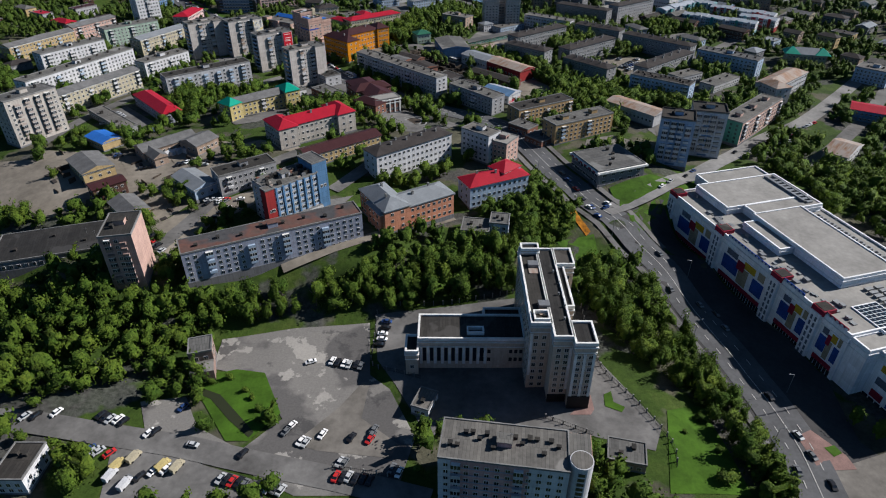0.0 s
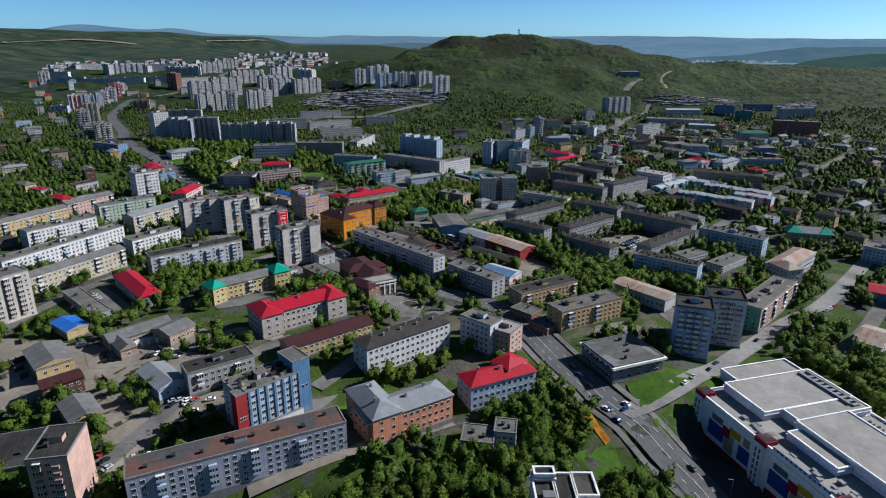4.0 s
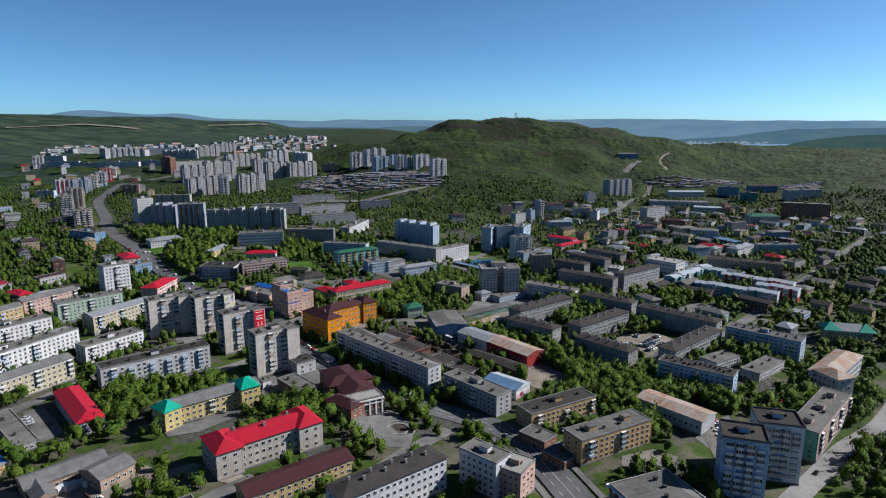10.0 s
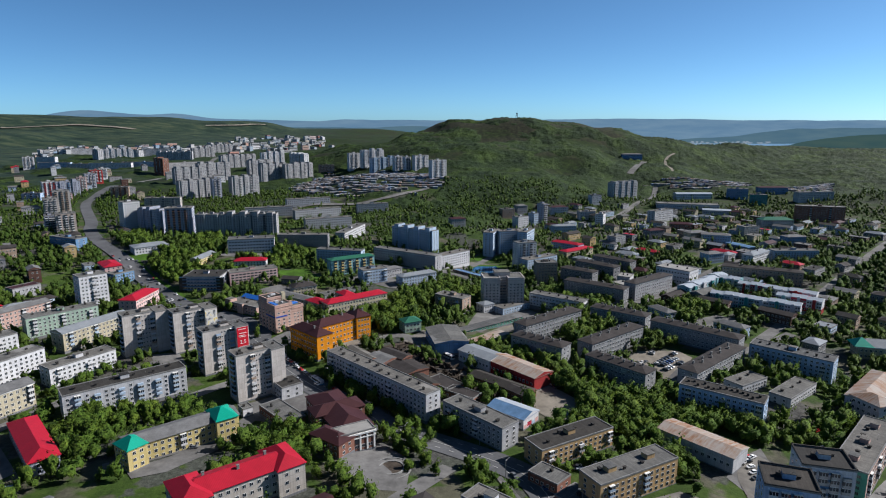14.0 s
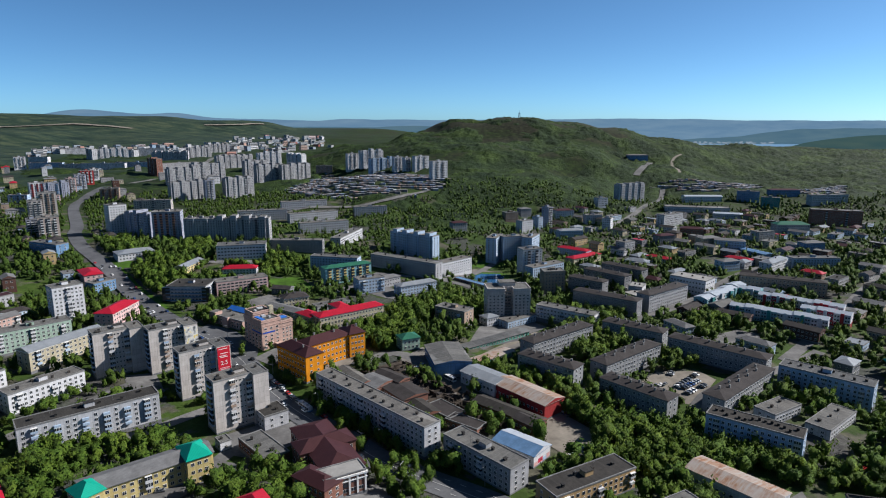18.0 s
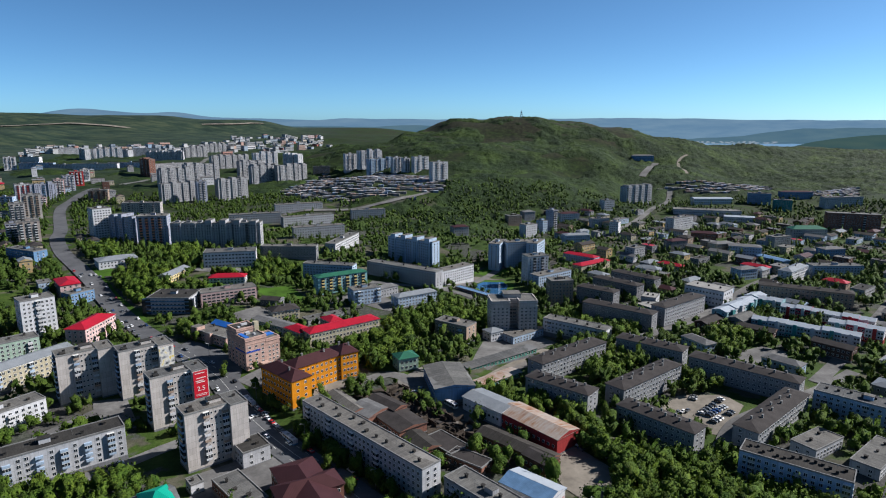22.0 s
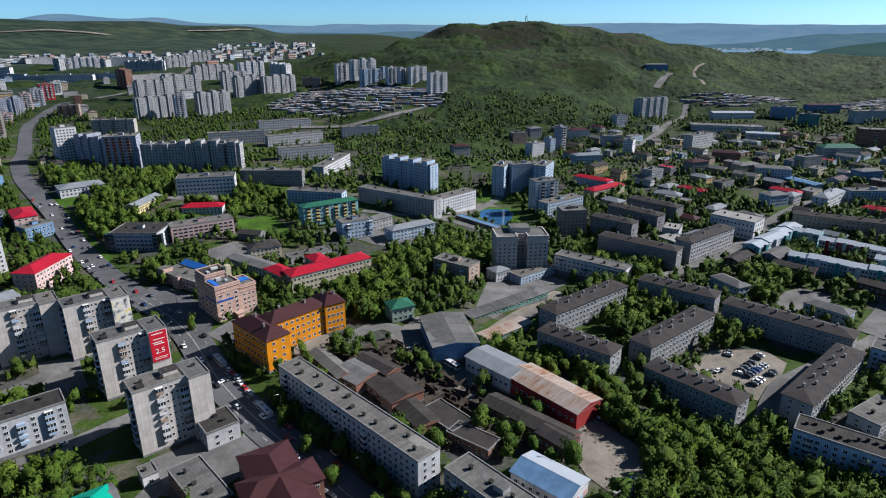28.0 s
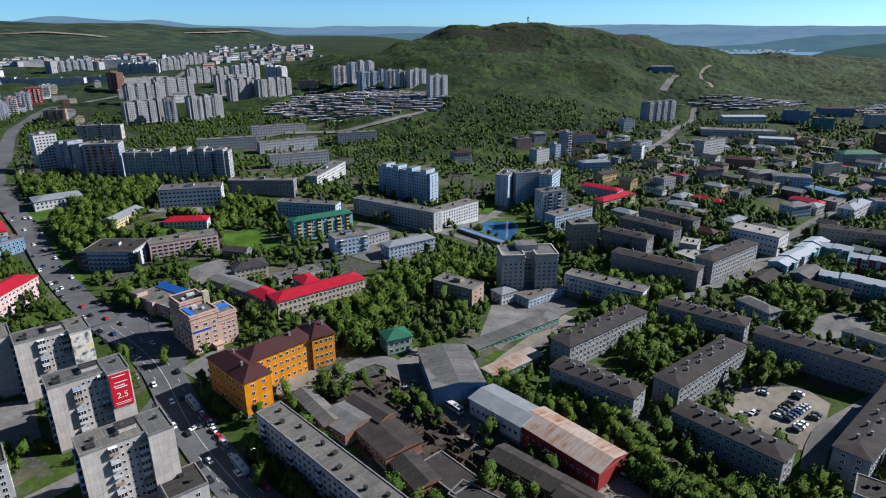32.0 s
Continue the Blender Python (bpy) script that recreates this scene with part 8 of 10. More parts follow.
for _x0, _x1, _y0, _y1, _z in ((-17.5, -11, -10.5, -4, 9.5), (-2.5, 3.5, -11.0, -8.9, 8.2), (9, 17, 3, 9.5, 10.0)):
    part("bay", Shape().box(_x0, _x1, _y0, _y1, -4, _z, 0, 1), [WALLS["brickpink"], BITUMEN], shop_block)
_sh = Shape()
_sh.face([(-16, 4.2, 7.6), (14, 4.2, 7.6), (14, 8.6, 9.8), (-16, 8.6, 9.8)])
_sh.face([(-16, 8.6, 9.8), (14, 8.6, 9.8), (14, 9.1, 6.9), (-16, 9.1, 6.9)])
_sh.face([(-16, 4.2, 7.6), (-16, 8.6, 9.8), (-16, 9.1, 6.9)])
_sh.face([(14, 4.2, 7.6), (14, 9.1, 6.9), (14, 8.6, 9.8)])
part("blue_roof", _sh, ROOF_BLUE, shop_block, "sloping blue sheet roof")
PICTURE, _t, _b = nodes_of("printed_picture")
_f = noise_fac(_t, _t.nodes.new("ShaderNodeTexCoord").outputs["Object"], 0.35, 3, 0.5)
_t.links.new(ramp(_t, _f, [(0.38, (0.06, 0.065, 0.07)), (0.46, (0.30, 0.30, 0.30)), (0.56, (0.50, 0.49, 0.45)), (0.64, (0.50, 0.38, 0.10))]), _b.inputs["Base Color"])
_p = thing("wall_poster", pose(-154.8, 439.2, 20.1, 0, 0, 40), "large faded grey and yellow picture poster on a gable wall", "poster")
part("sheet", Shape().box(-3.9, 3.9, -0.2, 0, 0, 13.5), PICTURE, _p)
part("border", Shape().box(-4.0, 4.0, -0.12, -0.02, -0.15, 13.65), FRAME, _p)
WOODS = []


def wood(thick, pts):
    WOODS.append((thick, np.array(pts)))


wood(0.8, [(-194.0, 130.6), (-141.8, 117.1), (-114.1, 115.7), (-71.8, 130.8), (-37.7, 137.3), (-8.5, 151.9), (29.6, 173.8), (54.5, 184.9), (56.8, 170.7), (32.3, 159.0), (30.2, 133.8), (-22.6, 126.9), (-36.9, 123.2), (-69.4, 117.2), (-100.2, 110.4), (-105.5, 96.2), (-123.7, 79.4), (-157.9, 68.0)])
wood(1.0, [(80.0, 152.0), (92.0, 140.0), (97.5, 120.0), (102.5, 101.0), (105.5, 84.0), (108.0, 67.0), (107.5, 38.0), (103.0, 38.0), (102.5, 66.0), (100.0, 82.0), (97.5, 99.0), (93.0, 117.0), (88.5, 135.0), (78.0, 146.0)])
wood(1.0, [(60.0, 149.2), (71.4, 158.7), (79.1, 145.7), (96.4, 114.5), (98.5, 86.1), (101.6, 61.8), (107.6, 34.6), (100.0, 32.4), (98.1, 48.6), (96.3, 62.5), (88.1, 79.0), (72.0, 98.1), (61.7, 122.2)])
wood(1.0, [(-152.3, 58.5), (-126.5, 52.0), (-110.9, 46.2), (-117.0, 36.1), (-138.9, 35.0)])
wood(1.0, [(198.4, 261.7), (234.2, 284.3), (240.4, 254.2), (199.2, 192.9), (199.7, 222.6)])
wood(1.0, [(46.1, 448.6), (71.9, 426.7), (81.9, 377.6), (110.0, 373.3), (145.0, 380.9), (142.9, 362.9), (168.8, 344.2), (159.6, 330.9), (62.9, 329.4), (75.7, 362.6), (68.3, 404.3), (50.2, 425.0)])
wood(0.9, [(76.6, 496.5), (111.9, 519.1), (146.0, 502.1), (103.5, 457.4), (94.2, 457.9)])
wood(0.9, [(153.6, 477.5), (167.8, 487.7), (183.3, 464.1), (159.1, 452.4), (133.0, 452.6)])
wood(0.9, [(-64.6, 504.2), (-46.9, 526.1), (-24.1, 537.5), (-16.7, 484.6), (-24.7, 470.9), (-38.2, 452.0), (-52.5, 480.9)])
wood(0.9, [(-181.7, 533.1), (-164.3, 512.5), (-160.0, 502.0), (-164.0, 499.0), (-178.0, 513.0), (-192.0, 530.0)])
wood(0.9, [(-89.1, 407.6), (-72.7, 393.3), (-17.2, 337.0), (-18.7, 328.8), (-28.6, 328.1), (-88.8, 395.7)])
wood(0.8, [(-166.8, 343.5), (-146.2, 355.6), (-127.9, 350.1), (-153.6, 324.4)])
wood(0.9, [(-352.2, 665.8), (-292.8, 683.2), (-217.8, 657.3), (-160.4, 712.9), (-128.7, 711.3), (-175.2, 628.0), (-240.0, 601.0), (-279.5, 626.8)])
wood(0.8, [(-159.7, 199.6), (-132.1, 214.7), (-115.1, 184.4), (-131.5, 158.4), (-151.0, 173.5)])
wood(0.9, [(-39.3, 205.1), (0.3, 233.1), (3.0, 221.6), (-23.6, 206.5)])
wood(0.9, [(7.8, 194.7), (46.4, 214.1), (57.0, 184.5), (40.4, 171.6), (22.2, 182.0)])
wood(0.9, [(-58.5, 297.4), (-51.3, 335.3), (-13.5, 365.5), (-0.3, 314.1), (-21.4, 297.0), (-40.0, 279.4)])
wood(0.8, [(-107.8, 269.0), (-79.4, 296.6), (-53.5, 330.8), (-49.3, 322.6), (-77.0, 287.5), (-95.1, 267.0)])
wood(0.8, [(-189.7, 304.0), (-180.2, 359.7), (-159.0, 370.0), (-163.2, 332.0), (-161.1, 278.2)])
wood(0.9, [(-13.5, 365.5), (-0.4, 338.8), (27.9, 314.9), (37.8, 304.4), (23.8, 299.1), (-6.2, 325.5)])
wood(0.9, [(96.3, 348.4), (124.0, 375.1), (122.1, 341.8), (136.4, 299.4), (130.8, 281.4), (116.9, 327.6)])
wood(0.9, [(69.2, 298.5), (114.7, 321.3), (114.2, 304.6), (87.1, 278.9), (69.5, 288.8)])
wood(0.9, [(141.0, 375.5), (175.9, 358.0), (190.8, 333.0), (172.5, 315.7), (152.5, 328.3)])
wood(0.9, [(-45.0, 555.5), (-1.7, 606.7), (33.6, 606.1), (40.1, 576.7), (-9.2, 545.0), (-30.9, 524.5)])
wood(0.9, [(180.4, 254.1), (266.6, 262.6), (229.0, 196.2), (217.6, 226.4), (203.7, 251.9)])
wood(0.9, [(95.7, 607.5), (114.3, 592.6), (149.9, 551.2), (137.5, 530.9), (90.2, 577.3)])
wood(0.9, [(125.7, 653.2), (150.7, 631.6), (145.2, 620.1), (128.6, 635.4)])
wood(0.9, [(164.2, 662.4), (181.8, 656.7), (170.6, 636.2), (156.2, 643.1)])
wood(0.9, [(198.8, 551.1), (222.2, 551.1), (213.9, 511.6), (185.1, 495.6), (186.1, 521.7)])
wood(0.8, [(-411.6, 804.3), (-352.3, 755.5), (-313.4, 704.9), (-292.7, 658.7), (-315.9, 668.6), (-352.5, 713.8)])
wood(0.8, [(-299.6, 734.3), (-264.9, 758.8), (-228.5, 684.9), (-260.9, 684.8)])
wood(0.8, [(-293.9, 644.8), (-270.0, 640.1), (-241.2, 592.4), (-247.0, 588.7)])
wood(1.0, [(-72.1, 401.2), (-9.4, 338.0), (-14.7, 332.7), (-77.4, 396.0)])
wood(1.0, [(17.5, 442.5), (28.1, 452.9), (51.6, 424.3), (74.5, 398.3), (79.4, 367.3), (72.0, 370.2), (68.9, 397.2), (60.8, 410.8), (34.4, 426.9)])
CLEAR += [np.array(p) for p in (
    [(-285.2, 1191.7), (-249.7, 1399.5), (-82.1, 1243.6), (0.7, 1178.3), (4.8, 1077.1), (-19.3, 1035.0), (-141.7, 999.3), (-239.6, 1083.0)],
    [(389.4, 1245.5), (469.6, 1278.5), (635.9, 1322.4), (596.8, 1229.2), (480.2, 1184.7)],
    [(594.2, 1189.2), (782.3, 1274.6), (708.9, 1156.7), (580.8, 1131.5)])]

# ---------------------------------------------------------------- trees


def crown_core(r, lobes, rad, cells):
    """A lumpy closed heart of foliage: the outline of the lobes, drawn in by a tenth and roughened."""
    g = np.linspace(-1, 1, cells + 1)
    quads = []
    for ax in range(3):
        for sg in (-1, 1):
            if ax == 2 and sg < 0:
                continue
            for i in range(cells):
                for j in range(cells):
                    q = [np.insert(np.array(c), ax, sg) for c in ((g[i], g[j]), (g[i + 1], g[j]), (g[i + 1], g[j + 1]), (g[i], g[j + 1]))]
                    quads.append(q if (sg > 0) == (ax != 1) else q[::-1])
    d = np.array(quads).reshape(-1, 3)
    d /= np.linalg.norm(d, axis=1)[:, None]
    keys = {}
    out = []
    for v in d:
        k = tuple(np.round(v, 4))
        if k not in keys:
            along = lobes @ v
            off2 = (lobes ** 2).sum(1) - along ** 2
            reach = np.where(off2 < rad ** 2, along + np.sqrt(np.maximum(rad ** 2 - off2, 0)), 0.3).max()
            keys[k] = max(reach, 0.3) * r.uniform(0.62, 0.9)
        out.append(v * keys[k])
    n = d + (0, 0, 0.25)
    return np.array(out), n / np.linalg.norm(n, axis=1)[:, None]


def crown_template(seed, leaves, size, lobe=7, cells=0):
    """Leaf faces on the lobes of an uneven crown one metre in radius, above a trunk, with normals that follow the lobes."""
    r = np.random.RandomState(seed)
    lobes = r.normal(size=(lobe, 3)) * (0.36, 0.36, 0.44) + (0, 0, 0.12)
    rad = r.uniform(0.34, 0.62, lobe)
    k = r.choice(lobe, leaves, p=rad ** 2 / (rad ** 2).sum())
    d = r.normal(size=(leaves, 3))
    d /= np.linalg.norm(d, axis=1)[:, None]
    p = lobes[k] + d * (rad[k] * r.uniform(0.72, 1.06, leaves))[:, None]
    nrm = d + (0, 0, 0.3) + r.normal(size=(leaves, 3)) * 0.4
    nrm /= np.linalg.norm(nrm, axis=1)[:, None]
    u = np.cross(nrm, r.normal(size=(leaves, 3)))
    u /= np.linalg.norm(u, axis=1)[:, None]
    w = np.cross(nrm, u)
    s = size * r.uniform(0.6, 1.3, (leaves, 1))
    q = np.stack([p - u * s, p - w * s * 0.8, p + u * s, p + w * s * 0.8], 1)
    soft = d * 0.7 + p * 0.5 + nrm * 0.55 + (0, 0, 0.3)
    soft /= np.linalg.norm(soft, axis=1)[:, None]
    v, n = q.reshape(-1, 3), np.repeat(soft, 4, axis=0)
    if cells:
        cv, cn = crown_core(r, lobes, rad, cells)
        v, n = np.concatenate([cv, v]), np.concatenate([cn, n])
    return v, n


CROWNS = [crown_template(k, 560, 0.075, 8, 3) for k in range(6)]
MIDDLE = [crown_template(60 + k, 132, 0.12, 9, 3) for k in range(8)]
LIGHT = [crown_template(80 + k, 27, 0.19, 6, 2) for k in range(8)]
TUFTS = [crown_template(20 + k, 6, 0.3, 4, 2) for k in range(6)]


def clear_of(x, y):
    ok = np.ones(len(x), bool)
    for fx, fy, a, b, c, s in FOOT:
        dx, dy = x - fx, y - fy
        ok &= ~((np.abs(dx * c + dy * s) < a) & (np.abs(-dx * s + dy * c) < b))
    for p, w in STRIPS:
        near = (x > p[:, 0].min() - 30) & (x < p[:, 0].max() + 30) & (y > p[:, 1].min() - 30) & (y < p[:, 1].max() + 30) & ok
        i = np.nonzero(near)[0]
        if len(i):
            d2 = ((x[i, None] - p[None, :, 0]) ** 2 + (y[i, None] - p[None, :, 1]) ** 2).min(1)
            ok[i[d2 < (w + 1.0) ** 2]] = False
    for poly in CLEAR:
        inside = np.zeros(len(x), bool)
        for i in range(len(poly)):
            (x0, y0), (x1, y1) = poly[i], poly[i - 1]
            hit = ((y0 > y) != (y1 > y)) & (x < (x1 - x0) * (y - y0) / (y1 - y0 + 1e-9) + x0)
            inside ^= hit
        ok &= ~inside
    return ok


# ---------------------------------------------------------------- small houses of the old quarters
_names = {"grey": "grey", "white": "whitewashed", "brown": "dark brown timber", "cream": "cream", "sky": "pale blue", "tan": "tan", "dark": "dark grey", "yellow": "ochre"}


def quarter(x0, x1, y0, y1, step, seed, turn, hi=8.0):
    """Old low houses standing on a slanted street grid, where there is room."""
    r = random.Random(seed)
    c, s = math.cos(math.radians(turn)), math.sin(math.radians(turn))
    cx, cy = (x0 + x1) / 2, (y0 + y1) / 2
    n = int(max(x1 - x0, y1 - y0) / step) + 2
    for i in range(-n, n):
        for j in range(-n, n):
            u, v = (i + r.uniform(-0.2, 0.2)) * step, (j + r.uniform(-0.2, 0.2)) * step * 0.8
            x, y = cx + u * c - v * s, cy + u * s + v * c
            if not (x0 < x < x1 and y0 < y < y1) or abs(x) > 0.78 * (y + 60) or r.random() < 0.2:
                continue
            if not clear_of(np.array([x]), np.array([y]))[0]:
                continue
            L, W, h = r.uniform(13, 24), r.uniform(9, 12), r.uniform(4.5, hi)
            w = r.choice(list(_names))
            house("low_house", "low " + _names[w] + " house with a weathered sheet roof", x, y, sheet_z(x, y), turn + r.choice((0, 90)), L, W, h, 1 if h < 5.5 else 2, w,
                  r.choice((ROOF_SLATE, ROOF_SLATE, ROOF_SLATE, ROOF_GREY, ROOF_OLD, ROOF_OLD, BITUMEN, BITUMEN_DARK, ROOF_BROWN, ROOF_RED) if r.random() < 0.6 else (ROOF_SLATE, ROOF_OLD, ROOF_GREY)), r.choice(("gable", "hip", "flat")), rise=2.2, hut=0, vents=1)


quarter(150, 620, 560, 1040, 39, 1, 38)
quarter(260, 420, 400, 560, 40, 4, 40, 10)
quarter(-430, -300, 360, 560, 42, 5, 60, 9)
quarter(-1100, -420, 800, 1500, 85, 6, 35, 16)
quarter(-640, -300, 480, 900, 56, 7, 40, 12)


def grove(name, label, xs, ys, radius, templates, mat, seed, stretch=1.25, category="trees"):
    """Many crowns in one mesh."""
    r = np.random.RandomState(seed)
    vs, ns = [], []
    for k, (x, y) in enumerate(zip(xs, ys)):
        t = templates[r.randint(len(templates))]
        a = r.uniform(0, math.tau)
        c, s = math.cos(a), math.sin(a)
        rr = radius[k]
        hh = rr * stretch * r.uniform(0.8, 1.3)
        q, n = t
        vs.append(np.stack([(q[:, 0] * c - q[:, 1] * s) * rr + x, (q[:, 0] * s + q[:, 1] * c) * rr + y, q[:, 2] * hh + sheet_z(x, y) + hh * 0.95], -1))
        ns.append(np.stack([n[:, 0] * c - n[:, 1] * s, n[:, 0] * s + n[:, 1] * c, n[:, 2]], -1))
    v = np.concatenate(vs)
    ob = new(name, array_mesh(name, v, np.arange(len(v)).reshape(-1, 4), [mat], None, np.concatenate(ns)))
    return tagged(ob, label, category, kind="stuff")


_r = np.random.RandomState(5)


def scatter(x0, x1, y0, y1, step, keep, slope=0.78):
    gx, gy = np.meshgrid(np.arange(x0, x1, step), np.arange(y0, y1, step))
    x = gx.ravel() + _r.uniform(-0.5, 0.5, gx.size) * step
    y = gy.ravel() + _r.uniform(-0.5, 0.5, gx.size) * step
    ok = np.abs(x) < slope * (y + 130)
    x, y = x[ok], y[ok]
    d = np.array([noise.noise(Vector((a / 38, b / 38, 1.7))) for a, b in zip(x, y)])
    ok = (d > keep) & (_r.uniform(size=len(x)) < 0.85)
    x, y = x[ok], y[ok]
    ok = clear_of(x, y)
    return x[ok], y[ok]



def inside(poly, x, y):
    r = np.zeros(len(x), bool)
    for i in range(len(poly)):
        (x0, y0), (x1, y1) = poly[i], poly[i - 1]
        r ^= ((y0 > y) != (y1 > y)) & (x < (x1 - x0) * (y - y0) / (y1 - y0 + 1e-9) + x0)
    return r


def planted(step, seed):
    """Places inside the woods."""
    r = np.random.RandomState(seed)
    px, py = [], []
    for thick, poly in WOODS:
        lo, hi = poly.min(0), poly.max(0)
        gx, gy = np.meshgrid(np.arange(lo[0], hi[0], step), np.arange(lo[1], hi[1], step))
        x = gx.ravel() + r.uniform(-0.5, 0.5, gx.size) * step
        y = gy.ravel() + r.uniform(-0.5, 0.5, gx.size) * step
        ok = inside(poly, x, y) & (r.uniform(size=len(x)) < thick)
        px.append(x[ok])
        py.append(y[ok])
    x, y = np.concatenate(px), np.concatenate(py)
    ok = clear_of(x, y)
    return x[ok], y[ok]


# single trees on the near side of the valley, copied from a few grown ones
GROWN = []
for _k in range(6):
    _q, _n = CROWNS[_k]
    _t = thing("tree", pose(0, 0, -400), "leafy green birch tree with a pale trunk", "tree", "birches of the valley")
    _sh = Shape().tube(0, 0, -0.6, 1.1, 0.1, 0.06, 7)
    for _a in range(4):
        _sh.bar((0, 0, 0.5 + _a * 0.15), (0.5 * math.cos(_a * 1.7), 0.5 * math.sin(_a * 1.7), 1.1 + _a * 0.12), 0.025)
    part("trunk", _sh, BARK, _t)
    _c = part("crown", array_mesh("crown", _q + (0, 0, 1.05), np.arange(len(_q)).reshape(-1, 4), [LEAF], None, _n), None, _t)
    GROWN.append(_t)
_x, _y = planted(4.6, 9)
_near = np.argsort(np.hypot(_x - 10, _y - 60))[:230]
for _k, _i in enumerate(_near):
    _s = _r.uniform(2.2, 4.6)
    _m = pose(_x[_i], _y[_i], sheet_z(_x[_i], _y[_i]), 0, 0, _r.uniform(0, 360)) @ Matrix.Diagonal((_s, _s, _s * _r.uniform(1.0, 1.5), 1))
    _o = GROWN[_k] if _k < 6 else None
    if _o is None:
        _o = copy_thing(GROWN[_k % 6], Matrix.Identity(4))
    _o.matrix_basis = _m
_rest = np.ones(len(_x), bool)
_rest[_near] = False
grove("woods", "thick belt of birch and willow crowns", _x[_rest], _y[_rest], _r.uniform(2.2, 4.6, _rest.sum()), MIDDLE, LEAF, 39)
for _k, (_i, _j, _s) in enumerate(((-150.9, 195.4, 3.6), (-134.1, 188.5, 4.0), (-208.3, 210.4, 3.0), (-130.7, 248.7, 3.2), (-146.8, 173.5, 3.8), (-116.3, 235.7, 4.2), (-179.8, 178.3, 3.0), (-210.3, 184.3, 3.4), (-132.8, 157.2, 3.2), (-134.4, 218.3, 3.6),
                                   (-129.7, 227.7, 3.4), (-102.7, 224.8, 3.0), (-206.9, 177.4, 3.4), (-143.6, 199.8, 3.9), (-157.3, 199.3, 3.0), (-133.9, 197.0, 4.1), (-168.1, 203.4, 2.6), (-140.5, 190.0, 4.0), (-127.0, 183.5, 3.4),
                                   (89.4, 68.8, 3.0), (90.7, 55.0, 2.2), (88.8, 42.6, 3.4), (81.3, 61.6, 1.4), (-75.0, 79.5, 1.8), (-68.1, 71.2, 2.2), (-66.4, 65.8, 1.9), (-89.1, 84.2, 2.6), (-93.4, 86.2, 2.4), (-71.5, 76.3, 2.0), (-83.0, 86.0, 2.2), (-63.5, 70.3, 1.6), (52.0, 52.0, 2.2), (55.5, 49.0, 1.8))):
    _o = copy_thing(GROWN[_k % 6], Matrix.Identity(4))
    _o.matrix_basis = pose(_i, _j, sheet_z(_i, _j) - 0.5, 0, 0, _k * 57) @ Matrix.Diagonal((_s, _s, _s * (0.72 if _j < 90 else 1.05), 1))
for _k, (_i, _j, _s) in enumerate(((-23.0, 333.3, 3.4), (-17.4, 329.0, 3.8), (-12.1, 329.2, 3.2), (-5.5, 320.8, 3.6), (-21.5, 310.7, 3.9), (-12.4, 309.8, 4.2), (-16.6, 318.0, 3.8), (-8.2, 296.9, 3.0), (-2.4, 287.7, 3.2), (-14.6, 290.0, 2.6), (-24.0, 321.5, 3.4),
                                   (-64.4, 381.0, 3.4), (-50.3, 362.9, 3.6), (-47.7, 366.9, 3.0), (-66.8, 391.9, 3.2), (-39.3, 347.7, 3.4), (-76.5, 320.5, 3.6), (-66.5, 301.3, 3.8), (-58.5, 289.6, 3.6), (-53.0, 279.3, 3.2), (-83.2, 331.6, 3.4),
                                   (-191.2, 523.3, 3.0), (-130.4, 458.0, 4.0), (-68.0, 431.0, 3.4), (-52.0, 437.0, 4.6), (-47.0, 444.0, 4.2))):
    _o = copy_thing(GROWN[_k % 6], Matrix.Identity(4))
    _o.matrix_basis = pose(_i, _j, sheet_z(_i, _j) - 0.4, 0, 0, _k * 71) @ Matrix.Diagonal((_s, _s, _s * 1.15, 1))
for _k in range(17):
    _i, _j, _s = -74.5 + _k * 3.85, 398.0 - _k * 3.85, 2.3 + 0.25 * ((_k * 7) % 5)
    _o = copy_thing(GROWN[_k % 6], Matrix.Identity(4))
    _o.matrix_basis = pose(_i, _j, sheet_z(_i, _j) - 0.4, 0, 0, _k * 83) @ Matrix.Diagonal((_s, _s, _s * 1.3, 1))
for _k, (_y0, _y1, _st, _kp) in enumerate(((30, 300, 5.8, -0.05), (300, 400, 5.6, -0.16), (400, 560, 5.6, -0.3), (560, 760, 5.9, -0.3))):
    _x, _y = scatter(-560, 560, _y0, _y1, _st, _kp)
    grove("trees", "leafy birch and willow crowns between the houses", _x, _y, _r.uniform(2.0, 4.4, len(_x)), MIDDLE if _k < 2 else LIGHT, LEAF if _k < 2 else LEAF_FAR, 40 + _k)
_x, _y = scatter(-900, 900, 760, 1150, 7.0, -0.2)
grove("trees", "dense green crowns on the far side of town", _x, _y, _r.uniform(2.0, 3.7, len(_x)), TUFTS, LEAF_FAR, 50)


